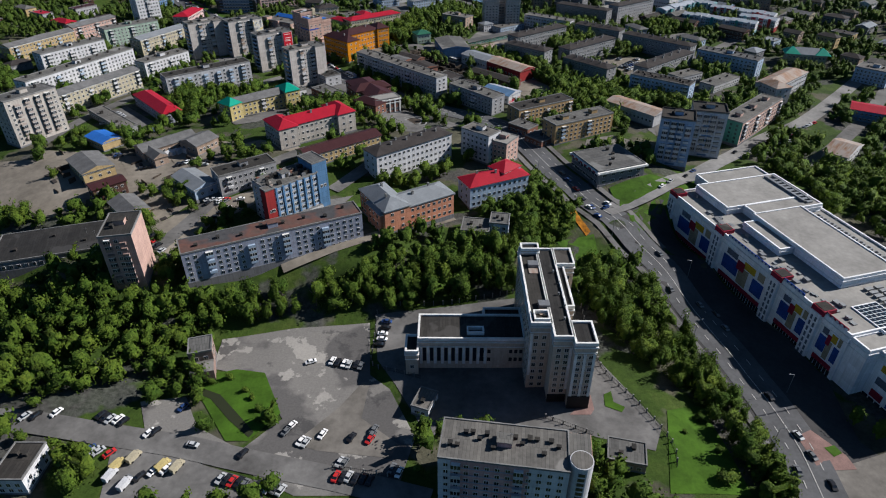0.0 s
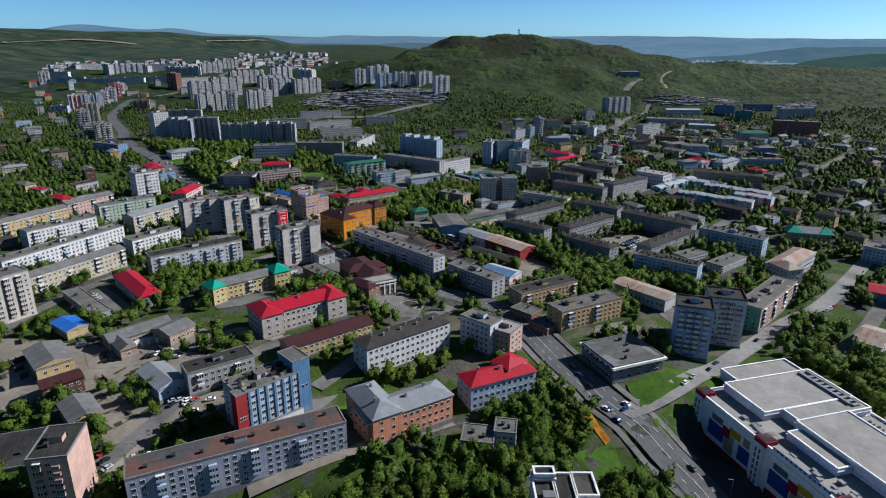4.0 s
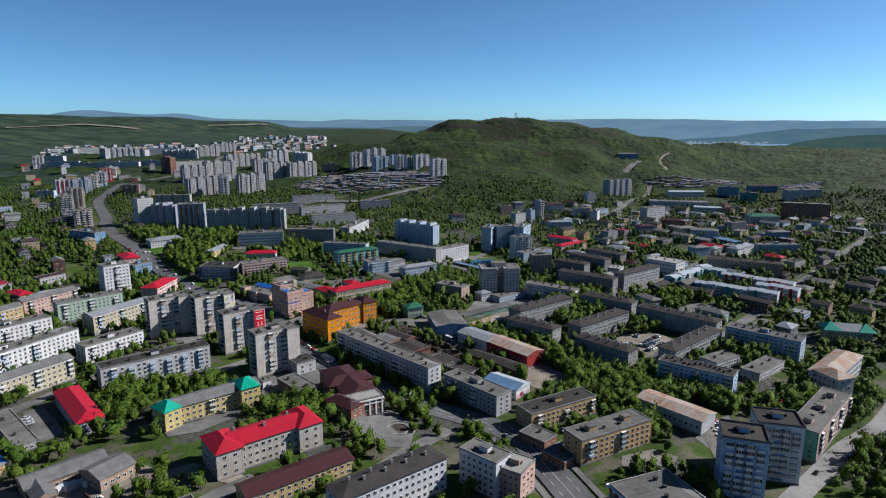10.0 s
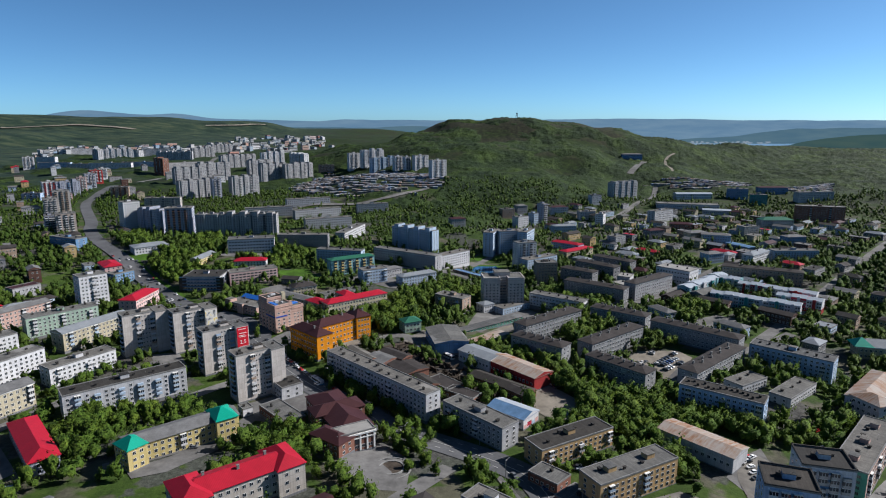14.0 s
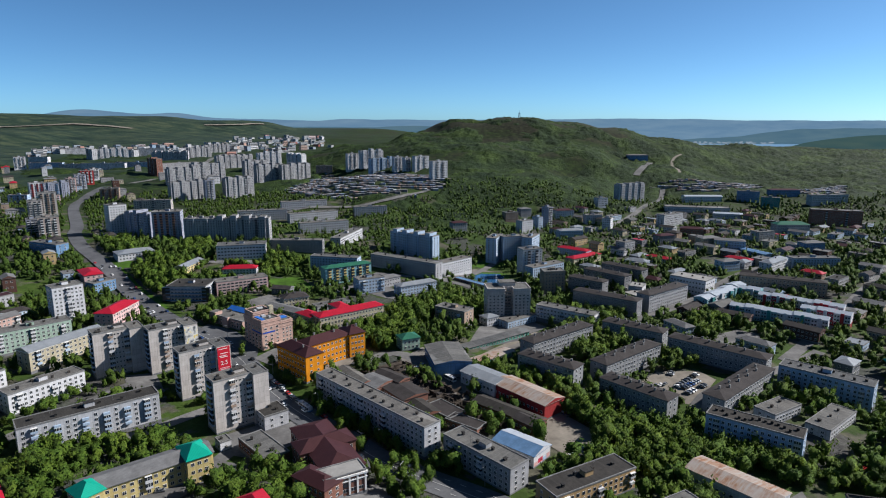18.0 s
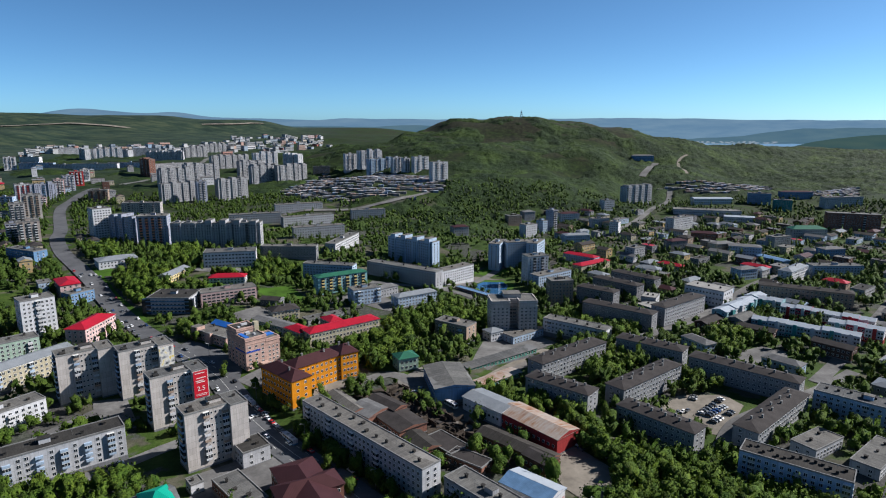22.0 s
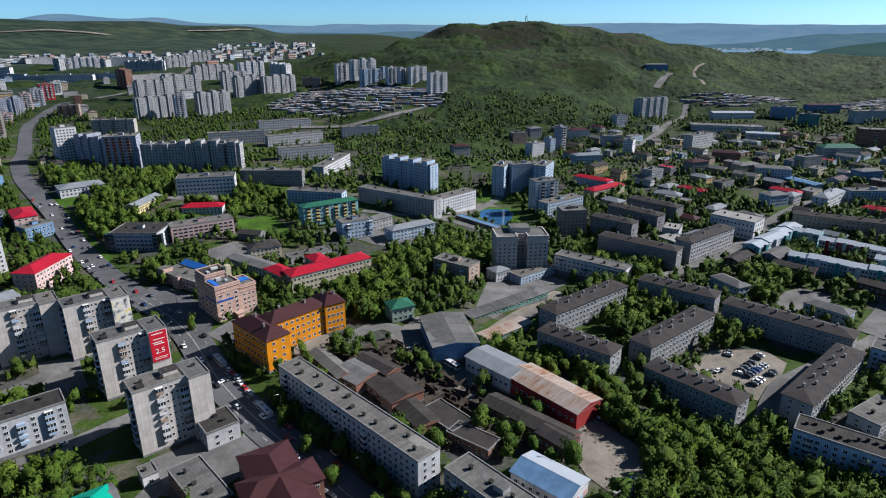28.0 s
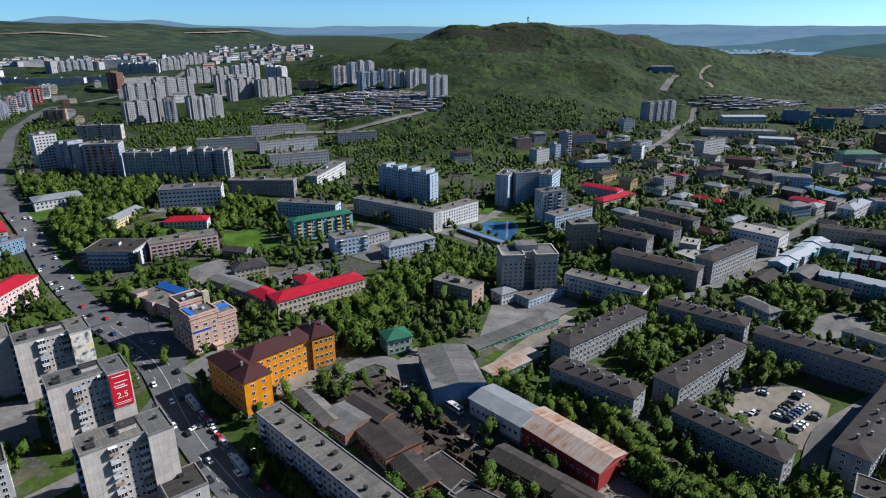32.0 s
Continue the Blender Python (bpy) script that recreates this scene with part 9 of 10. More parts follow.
def canopy(name, label, x0, x1, y0, y1, step, keep, seed, rough=2.0):
    """Closed birch scrub over a hillside: one lumpy sheet of crowns that sinks below the ground where the moor lies bare."""
    xs, ys = np.arange(x0, x1, step), np.arange(y0, y1, step * 1.15)
    gx, gy = np.meshgrid(xs, ys)
    r = np.random.RandomState(seed)
    gx = gx + r.uniform(-0.32, 0.32, gx.shape) * step
    gy = gy + r.uniform(-0.32, 0.32, gx.shape) * step
    x, y = gx.ravel(), gy.ravel()
    z = np.array([sheet_z(a, b) for a, b in zip(x, y)])
    wide = np.array([noise.fractal(Vector((a / 105 + 0.35 * b / 105, b / 62, seed)), 0.7, 2.0, 4) for a, b in zip(x, y)])
    thick = np.clip((wide - keep(x, y, z)) * 3.2, -0.6, 1.0)
    rim = np.minimum(np.minimum(x - x0, x1 - x), np.minimum(y - y0, y1 - y)) / 28.0
    thick = np.minimum(thick, rim * 1.6 - 0.6)
    free = clear_of(x, y)
    high = np.where(free, thick * 3.0 + r.uniform(-1.0, 1.0, x.size) * rough * np.clip(thick * 1.5, 0, 1), -1.5)
    ny, nx = gx.shape
    ids = np.arange(nx * ny).reshape(ny, nx)
    f = np.stack([ids[:-1, :-1], ids[:-1, 1:], ids[1:, 1:], ids[1:, :-1]], -1).reshape(-1, 4)
    f = f[(high[f] > -0.4).any(1)]
    ob = new(name, array_mesh(name, np.stack([x, y, z + high], -1), f, [CANOPY]))
    ob.data.polygons.foreach_set("use_smooth", np.ones(len(f), bool))
    return tagged(ob, label, "scrub", kind="stuff")


canopy("scrub", "low birch scrub covering the long hill", -420, 760, 1165, 1760, 4.6, lambda x, y, z: np.clip((z - 90) / 200, -0.2, 0.42) - 0.26, 2, 2.2)
canopy("scrub", "bright birch wood on the slope below the plateau", -150, 330, 870, 1190, 3.6, lambda x, y, z: np.where((z > 14) & (x > -140 + (1000 - y) * 0.2), -0.30, 0.6), 6)
canopy("scrub", "closed birch scrub on the far ridge", 735, 1560, 1180, 1960, 6.0, lambda x, y, z: np.full(len(x), -0.6), 3, 2.8)
canopy("scrub", "birch scrub in the valley behind the town", -1100, -420, 1180, 1900, 9.0, lambda x, y, z: np.full(len(x), 0.05), 4)


# ---------------------------------------------------------------- distance
FJORD, _t, _b = nodes_of("fjord_water")
_b.inputs["Base Color"].default_value, _b.inputs["Roughness"].default_value = (0.10, 0.20, 0.32, 1), 0.3
_b.inputs["Specular IOR Level"].default_value = 0.5
fjord = new("water_fjord", Shape().box(600, 3600, 3700, 4880, -3, 1.0).mesh("water_fjord", [FJORD]))
tagged(fjord, "distant pale blue fjord water between hills", "water", kind="structure")


def ridge(name, label, y, crest, seed, mat, rough=18.0):
    """A long far ridge: crest gives height for a place along x."""
    xs = np.arange(-4300, 4301, 40.0)
    top = []
    for x in xs:
        top.append(crest(x) + noise.fractal(Vector((x / 420, seed, 0)), 1.0, 2.0, 5) * rough)
    n = len(xs)
    v = [(x, y - 160, -60) for x in xs] + [(x, y, z) for x, z in zip(xs, top)] + [(x, y + 60, -60) for x in xs]
    f = [(r * n + k, r * n + k + 1, (r + 1) * n + k + 1, (r + 1) * n + k) for r in range(2) for k in range(n - 1)]
    me = bpy.data.meshes.new(name)
    me.from_pydata(v, [], f)
    me.materials.append(mat)
    ob = new(name, me)
    return tagged(ob, label, "distant hills", kind="structure")


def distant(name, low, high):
    """Far backdrop that glows, with the haze of daylight air put into its colour."""
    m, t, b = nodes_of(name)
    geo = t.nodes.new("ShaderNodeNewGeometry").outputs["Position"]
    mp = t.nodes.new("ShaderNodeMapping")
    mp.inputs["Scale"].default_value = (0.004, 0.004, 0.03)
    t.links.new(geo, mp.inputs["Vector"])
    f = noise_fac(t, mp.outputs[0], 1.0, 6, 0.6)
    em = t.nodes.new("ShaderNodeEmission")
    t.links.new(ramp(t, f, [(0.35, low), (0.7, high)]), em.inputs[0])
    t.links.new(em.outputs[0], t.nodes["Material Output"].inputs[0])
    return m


bump_at = lambda x, c, w, h: h * math.exp(-((x - c) / w) ** 2)
# hill colours glow and carry the blue of the haze, paler with distance
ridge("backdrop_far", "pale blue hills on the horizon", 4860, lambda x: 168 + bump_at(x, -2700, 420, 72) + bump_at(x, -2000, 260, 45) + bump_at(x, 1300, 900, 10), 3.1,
      distant("far_hills_haze", (0.0608, 0.1120, 0.1720), (0.0840, 0.1376, 0.1920)), 9)
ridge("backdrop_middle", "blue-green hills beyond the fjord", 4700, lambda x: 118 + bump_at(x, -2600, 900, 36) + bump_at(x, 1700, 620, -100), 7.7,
      distant("middle_hills_haze", (0.0368, 0.0736, 0.1040), (0.0512, 0.0896, 0.1136)), 14)

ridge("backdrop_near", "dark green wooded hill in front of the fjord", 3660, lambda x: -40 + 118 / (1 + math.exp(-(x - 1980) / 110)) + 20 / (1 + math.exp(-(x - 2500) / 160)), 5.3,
      distant("near_hills_haze", (0.0192, 0.0416, 0.0448), (0.0288, 0.0512, 0.0480)), 8)

# ---------------------------------------------------------------- mast on the summit


def mast(x, y, z, h):
    b = thing("lattice_mast", pose(x, y, z), "small lattice mast on the bare hilltop", "mast")
    for sx, sy in ((-1, -1), (1, -1), (1, 1), (-1, 1)):
        part("leg", Shape().bar((sx * 2.4, sy * 2.4, 0), (sx * 1.0, sy * 1.0, h), 0.3), DARK_METAL, b)
    for k in range(3):
        w = 2.4 - 1.4 * (k + 0.5) / 3
        part("brace", Shape().bar((-w, -w, h * (k + 0.4) / 3), (w, -w, h * (k + 0.6) / 3), 0.2), DARK_METAL, b)
    part("cabin", Shape().box(-1.8, 1.8, -1.8, 1.8, h * 0.78, h * 0.92), DARK_METAL, b)
    part("antenna", Shape().tube(0, 0, h, h + 5, 0.2, 0.1, 6), DARK_METAL, b)


mast(200, 1738, sheet_z(200, 1738), 14)

# ---------------------------------------------------------------- street lamps and cars


def lamp_post():
    b = thing("street_lamp", pose(0, 0, -300), "tall grey street lamp with a curved arm", "street lamp", "lamps along the avenue")
    part("post", Shape().tube(0, 0, 0, 9.5, 0.14, 0.08, 8), METAL, b)
    part("arm", Shape().bar((0, 0, 9.4), (1.8, 0, 10.0), 0.06), METAL, b)
    part("lantern", Shape().box(1.5, 2.4, -0.16, 0.16, 9.9, 10.1), METAL, b)
    return b


CAR_PAINT = {"white": (0.62, 0.62, 0.62), "black": (0.012, 0.012, 0.014), "silver": (0.33, 0.34, 0.35), "red": (0.36, 0.02, 0.02), "dark blue": (0.02, 0.045, 0.13), "grey": (0.10, 0.105, 0.11), "teal": (0.02, 0.30, 0.32)}
CAR_GLASS = GLASS
TYRE = surface("tyre_rubber", (0.0131, 0.0131, 0.0131), 0.9)


def car(colour, wheels=True):
    m, t, p = nodes_of("car_paint_" + colour.replace(" ", "_"))
    p.inputs["Base Color"].default_value = (*CAR_PAINT[colour], 1)
    p.inputs["Roughness"].default_value, p.inputs["Coat Weight"].default_value = 0.3, 0.6
    b = thing("car", pose(0, 0, -300), colour + " saloon car parked on the asphalt", "car", "parked cars")
    sh = Shape()
    prof = [(-2.15, 0.35), (-2.2, 0.75), (-1.5, 0.95), (-1.0, 1.0), (1.0, 1.0), (1.9, 0.92), (2.2, 0.7), (2.2, 0.35)]
    n = len(prof)
    for y in (-0.85, 0.85):
        sh.v += [(x, y, z) for x, z in prof]
    sh.f += [tuple(range(n)), tuple(range(2 * n - 1, n - 1, -1))] + [(k, n + k, n + (k + 1) % n, (k + 1) % n) for k in range(n)]
    sh.m += [0] * (n + 2)
    if not wheels:
        sh.box(-1.65, -1.05, -0.84, 0.84, 0.05, 0.4, 1).box(1.05, 1.65, -0.84, 0.84, 0.05, 0.4, 1)
    part("body", sh, [m, TYRE], b)
    gl = Shape()
    lo, up = [(-1.35, -0.8), (1.45, -0.8), (1.45, 0.8), (-1.35, 0.8)], [(-0.75, -0.62), (0.75, -0.62), (0.75, 0.62), (-0.75, 0.62)]
    a, c = [(x, y, 0.98) for x, y in lo], [(x, y, 1.42) for x, y in up]
    for k in range(4):
        gl.face([a[k], a[(k + 1) % 4], c[(k + 1) % 4], c[k]])
    part("glazing", gl, CAR_GLASS, b)
    part("roof", Shape().box(-0.78, 0.78, -0.64, 0.64, 1.41, 1.48), m, b)
    wh = Shape()
    for s in (-0.1, 0.1):
        wh.v += [(0.33 * math.cos(a * math.tau / 10), s, 0.33 * math.sin(a * math.tau / 10)) for a in range(10)]
    wh.f += [(k, (k + 1) % 10, 10 + (k + 1) % 10, 10 + k) for k in range(10)] + [tuple(range(10))[::-1], tuple(range(10, 20))]
    wh.m += [0] * 12
    wme = wh.mesh("wheel", [TYRE])
    if not wheels:
        return b
    for x in (-1.35, 1.35):
        for y in (-0.8, 0.8):
            part("wheel", wme, None, b).location = (x, y, 0.33)
    return b


CARS = [car(c) for c in CAR_PAINT] + [car(c, False) for c in CAR_PAINT]
USED_CARS = set()


def park(k, x, y, turn):
    k += 7 if y > 100 else 0
    m = pose(x, y, sheet_z(x, y) + 0.36, 0, 0, turn)
    if k in USED_CARS:
        copy_thing(CARS[k], m)
    else:
        USED_CARS.add(k)
        CARS[k].matrix_basis = m


def car_row(x0, y0, x1, y1, n, turn, seed, gaps=0.2):
    """Cars side by side along a line."""
    r = random.Random(seed)
    for k in range(n):
        if r.random() < gaps:
            continue
        t = (k + 0.5) / n
        park(r.choice((0, 0, 1, 1, 2, 2, 3, 4, 5, 5, 6 if seed == 5 else 1)), x0 + (x1 - x0) * t + r.uniform(-0.3, 0.3), y0 + (y1 - y0) * t + r.uniform(-0.4, 0.4), turn + r.choice((0, 180)) + r.uniform(-4, 4))


LAMP = lamp_post()
_first = True
for _line, _w in STRIPS[:1]:
    _d = np.gradient(_line, axis=0)
    _d /= np.linalg.norm(_d, axis=1)[:, None]
    for _i in range(4, len(_line) - 4, 4):
        _sd = 1 if (_i // 4) % 2 else -1
        _p = _line[_i] + np.array([-_d[_i, 1], _d[_i, 0]]) * _w * _sd
        _m = pose(_p[0], _p[1], sheet_z(_p[0], _p[1]), 0, 0, math.degrees(math.atan2(_d[_i, 0] * -_sd, _d[_i, 1] * _sd)))
        if _first:
            LAMP.matrix_basis, _first = _m, False
        else:
            copy_thing(LAMP, _m)

car_row(-186.8, 236.3, -181.0, 231.4, 3, 50, 61, 0)
car_row(-146.6, 221.7, -136.2, 227.0, 5, 60, 62, 0)
car_row(-132.2, 219.5, -129.6, 228.9, 3, 10, 63, 0)
car_row(-166.6, 218.7, -160.0, 221.0, 2, 30, 64, 0)
car_row(-214.0, 299.4, -205.0, 290.0, 3, 45, 65, 0)
car_row(186.4, 266.4, 231.2, 296.3, 15, 85, 66, 0.1)
car_row(143.6, 309.4, 140.3, 287.8, 5, 20, 67, 0)
car_row(-73.3, 41.2, -51.0, 37.2, 11, 65, 5, 0.05)
car_row(-46.3, 96.4, -32.6, 93.6, 6, 75, 1, 0.1)
car_row(-54.9, 95.2, -51.7, 95.6, 1, 20, 2, 0)
car_row(-55.8, 59.1, -54.2, 64.9, 2, 60, 3, 0)
car_row(-50.6, 57.1, -47.4, 55.6, 2, 65, 4, 0)
car_row(-43.0, 60.3, -43.0, 60.0, 1, 70, 6, 0)
car_row(-33.1, 59.0, -32.6, 58.9, 1, 65, 7, 0)
car_row(-26.5, 56.5, -25.2, 62.8, 3, 65, 8, 0)
car_row(-35.9, 48.7, -32.8, 47.4, 2, 65, 9, 0)
car_row(-36.8, 43.0, -24.0, 41.1, 6, 70, 10, 0)
car_row(-18.9, 45.8, -15.1, 43.4, 3, 70, 11, 0)
car_row(-151.2, 63.0, -131.7, 66.8, 6, 60, 12, 0.3)
car_row(-122.8, 66.3, -112.0, 63.9, 5, 60, 13, 0)
car_row(-123.8, 53.7, -110.8, 50.1, 7, 50, 14, 0.1)
car_row(-103.1, 59.8, -99.1, 59.8, 2, 60, 15, 0)
car_row(-95.0, 71.1, -94.2, 71.9, 1, 60, 16, 0)
car_row(-86.1, 54.7, -85.7, 54.8, 1, -10, 17, 0)
car_row(-68.0, 51.2, -67.6, 51.3, 1, 60, 18, 0)
car_row(-103.8, 40.2, -85.5, 47.3, 5, 60, 19, 0.2)
car_row(-28.0, 103.7, -24.8, 122.9, 6, -5, 20, 0.1)
car_row(116.9, 142.8, 117.7, 114.5, 3, -75, 21, 0.2)
car_row(120.5, 86.9, 123.6, 50.5, 4, -75, 22, 0.2)
car_row(159.2, 151.5, 159.5, 128.2, 4, -70, 23, 0.2)
car_row(194.9, 280.0, 249.6, 316.4, 14, 40, 24, 0.1)
car_row(111.6, 210.6, 135.9, 233.0, 4, 45, 25, 0.2)
car_row(62.0, 232.4, 76.7, 184.1, 6, -55, 26, 0.3)
car_row(-122.7, 191.0, -109.8, 190.4, 4, 40, 27, 0.1)
car_row(-138.0, 162.4, -124.2, 141.4, 5, 60, 28, 0.1)
car_row(-123.0, 154.5, -115.9, 157.8, 3, 20, 29, 0.1)
car_row(-215.3, 280.5, -197.6, 269.0, 5, 30, 30, 0.1)
car_row(-126.9, 186.3, -109.7, 190.0, 6, 60, 31, 0.2)
car_row(141.1, 438.2, 147.7, 448.2, 4, -40, 32, 0.1)
car_row(144.1, 422.5, 157.3, 431.4, 7, -45, 33, 0.1)
car_row(144.3, 416.7, 158.8, 425.0, 7, -45, 34, 0.1)
car_row(126.1, 427.1, 137.1, 429.7, 4, 40, 50, 0.2)
car_row(132.7, 412.0, 138.6, 408.5, 5, 40, 51, 0.2)
car_row(66.6, 392.9, 67.7, 381.0, 5, 30, 52, 0.1)
car_row(-2.5, 439.2, 9.4, 427.2, 4, 20, 55, 0.1)
car_row(-118.3, 303.6, -107.4, 324.9, 4, 20, 54, 0.2)
car_row(136.8, 299.0, 148.1, 308.1, 5, 30, 53, 0.1)
car_row(72.3, 398.6, 78.5, 374.4, 6, 40, 35, 0.1)
car_row(69.2, 349.0, 70.5, 345.8, 2, -45, 36, 0)
car_row(61.4, 343.8, 62.4, 343.4, 1, 30, 37, 0)
car_row(-1.0, 437.8, 10.4, 425.5, 5, 30, 38, 0.1)
car_row(-99.2, 421.9, -78.0, 394.1, 7, -45, 39, 0.1)
car_row(-67.4, 392.9, -31.8, 353.4, 6, -45, 40, 0.4)
car_row(-150.7, 363.5, -146.8, 369.1, 3, 35, 41, 0.1)
car_row(-102.1, 412.9, -92.2, 417.0, 3, 50, 42, 0.1)
car_row(58.1, 296.3, 72.2, 300.3, 9, 70, 43, 0.05)
car_row(-116.7, 304.2, -108.2, 318.5, 5, 20, 44, 0.1)
car_row(139.1, 305.3, 145.5, 307.3, 4, 30, 45, 0)
car_row(195.2, 338.2, 198.3, 330.5, 3, 30, 46, 0)
car_row(-82.4, 339.0, -76.1, 339.2, 3, 60, 47, 0)
car_row(-179.1, 487.1, -135.7, 443.7, 6, -45, 48, 0.4)
car_row(-351.7, 698.5, -252.6, 591.2, 8, -50, 49, 0.5)


def traffic(pts, offs, gap, seed):
    """Moving lanes at rest: cars strung out along a road line."""
    p = smooth_line(pts, 2.0)
    d = np.gradient(p, axis=0)
    d /= np.linalg.norm(d, axis=1)[:, None]
    r = random.Random(seed)
    i = r.randint(2, 8)
    while i < len(p) - 2:
        q = p[i] + np.array([-d[i, 1], d[i, 0]]) * (offs + r.uniform(-0.5, 0.5))
        park(r.choice((0, 0, 1, 1, 2, 3, 4, 5, 5)), q[0], q[1], math.degrees(math.atan2(d[i, 1], d[i, 0])) + (0 if offs < 0 else 180))
        i += int(r.uniform(0.4, 1.8) * gap / 2)


_AVENUE = [(-10, 325), (-44.0, 353.6), (-70.0, 378.2), (-102.4, 415.1), (-136.0, 459.8), (-177.6, 496.2), (-210.6, 528.7), (-247.2, 568.3), (-297.4, 628.7), (-338.3, 670.9)]
for _o, _g, _s in ((-5.8, 22, 61), (-2.2, 34, 62), (2.4, 30, 63), (6.0, 20, 64)):
    traffic(_AVENUE, _o, _g, _s)
traffic([(119.3, 41.3), (119.3, 83.4), (111.5, 115.6), (97.0, 167.0), (62.0, 226.5), (35.4, 294.3)], 4.5, 60, 65)
traffic([(119.3, 41.3), (119.3, 83.4), (111.5, 115.6), (97.0, 167.0), (62.0, 226.5), (35.4, 294.3)], -4.5, 60, 66)
traffic([(80.4, 193.5), (149.2, 243.4), (198.9, 287.7)], 2.2, 40, 67)
car_row(205, 281, 233, 302, 13, -35, 68, 0.1)
car_row(141, 425, 160, 441, 8, -45, 69, 0.15)
car_row(-116, 170, -103, 192, 6, 20, 70, 0.15)
car_row(-20, 430, -4, 452, 5, -30, 71, 0.2)


def bus(x, y, turn, stripe, label):
    """City bus: body with a coloured skirt, glazed sides, roof hatches and wheels."""
    b = thing("bus", pose(x, y, sheet_z(x, y) + 0.36, 0, 0, turn), label, "bus")
    part("body", Shape().box(-5.6, 5.6, -1.25, 1.25, 0.35, 3.0), WALLS["white"], b)
    part("skirt", Shape().box(-5.63, 5.63, -1.28, 1.28, 0.35, 1.1), stripe, b)
    part("roof_hatch", Shape().box(-3.2, -1.8, -0.6, 0.6, 3.0, 3.25).box(1.4, 2.8, -0.6, 0.6, 3.0, 3.25), METAL, b)
    for k in range(5):
        for sd in (-1.27, 1.27):
            part("window", Shape().box(-5.1 + k * 2.05, -3.3 + k * 2.05, min(sd, sd * 0.98), max(sd, sd * 0.98), 1.4, 2.5), GLASS, b)
    part("windscreen", Shape().box(5.58, 5.64, -1.1, 1.1, 1.3, 2.7), GLASS, b)
    for u in (-3.4, 3.4):
        for sd in (-1.2, 1.2):
            part("wheel", Shape().box(u - 0.45, u + 0.45, sd - 0.12, sd + 0.12, 0.0, 0.9), TYRE, b)


bus(-74.5, 389.5, 131, WALLS["blue"], "white city bus with a blue skirt on the avenue")
bus(-106.0, 427.5, 130, WALLS["tan"], "white and yellow city bus on the avenue")
bus(4.0, 425.0, -50, WALLS["white"], "white bus parked beside the blue workshop")


def van(x, y, turn, wall, label):
    """Small delivery van or minibus."""
    b = thing("van", pose(x, y, sheet_z(x, y) + 0.36, 0, 0, turn), label, "van", "vans in the yard")
    sh = Shape()
    prof = [(-2.6, 0.35), (-2.6, 2.2), (1.4, 2.25), (2.0, 1.35), (2.6, 1.15), (2.6, 0.35)]
    n = len(prof)
    for v in (-0.95, 0.95):
        sh.v += [(q, v, z) for q, z in prof]
    sh.f += [tuple(range(n)), tuple(range(2 * n - 1, n - 1, -1))] + [(k, n + k, n + (k + 1) % n, (k + 1) % n) for k in range(n)]
    sh.m += [0] * (n + 2)
    part("body", sh, wall, b)
    part("windscreen", Shape().bar((1.46, 0, 2.2), (2.02, 0, 1.38), 0.05).box(1.2, 1.3, -0.97, 0.97, 1.4, 2.0), GLASS, b)
    for u in (-1.6, 1.6):
        for v in (-0.9, 0.9):
            part("wheel", Shape().box(u - 0.34, u + 0.34, v - 0.1, v + 0.1, 0.0, 0.68), TYRE, b)


for _k, (_x, _y) in enumerate(((-107.0, 46.3), (-103.0, 49.3), (-107.6, 42.3), (-92.3, 46.2), (-87.5, 45.7), (-101.6, 39.2))):
    van(_x, _y, 62 + _k % 3 * 5, WALLS[("lemon", "cream", "white")[_k % 3]], ("pale yellow van parked in the yard", "cream minibus parked in the yard", "white van parked in the yard")[_k % 3])
for _k, _c in enumerate(CARS):
    if _k not in USED_CARS:
        for _o in (*_c.children, _c):
            bpy.data.objects.remove(_o)


_sh = Shape()
_rr = random.Random(11)
for _k in range(70):
    _px = _rr.uniform(1750, 2350)
    _w, _h = _rr.uniform(6, 16), _rr.uniform(3, 8)
    _pz = _rr.uniform(0, 14)
    _sh.box(_px, _px + _w, 4560, 4575, _pz, _pz + _h)
# walls glow to stay pale, with haze mixed into their colour
far_port = new("far_port", _sh.mesh("far_port", [distant("port_haze_glow", (0.1040, 0.1440, 0.1840), (0.1840, 0.2000, 0.2240))]))
tagged(far_port, "tiny pale buildings on the far shore", "town", kind="stuff")

# ---------------------------------------------------------------- fences, garages and road paint


def container(x, y, turn, wall, label, L=5.2):
    """Steel freight container with two door leaves."""
    b = thing("container", pose(x, y, sheet_z(x, y) + 0.3, 0, 0, turn), label, "container", "containers in the works yard")
    part("body", Shape().box(-L / 2, L / 2, -1.2, 1.2, 0, 2.5), wall, b)
    for v in (-1.1, 0.03):
        part("door", Shape().box(L / 2, L / 2 + 0.06, v, v + 1.07, 0.15, 2.35), wall, b)


for _x, _y, _a, _w, _l in ((-155.6, 234.2, 68, "white", "white"), (-152.9, 235.4, 68, "white", "white"), (-150.2, 236.8, 66, "pale", "pale grey"), (-146.2, 237.9, 70, "white", "white"), (-177.7, 268.0, 20, "sky", "pale blue")):
    container(_x, _y, _a, WALLS[_w], _l + " steel freight container standing in the yard")
_w = thing("water_tank", pose(-73.3, 221.5, sheet_z(-73.3, 221.5), 0, 0, 0), "upright white water tank with a domed cap beside the office", "tank")
part("shell", Shape().tube(0, 0, 0, 6.2, 2.0, 2.0, 14), WALLS["white"], _w)
part("cap", Shape().tube(0, 0, 6.2, 7.0, 2.05, 0.5, 14), WALLS["pale"], _w)
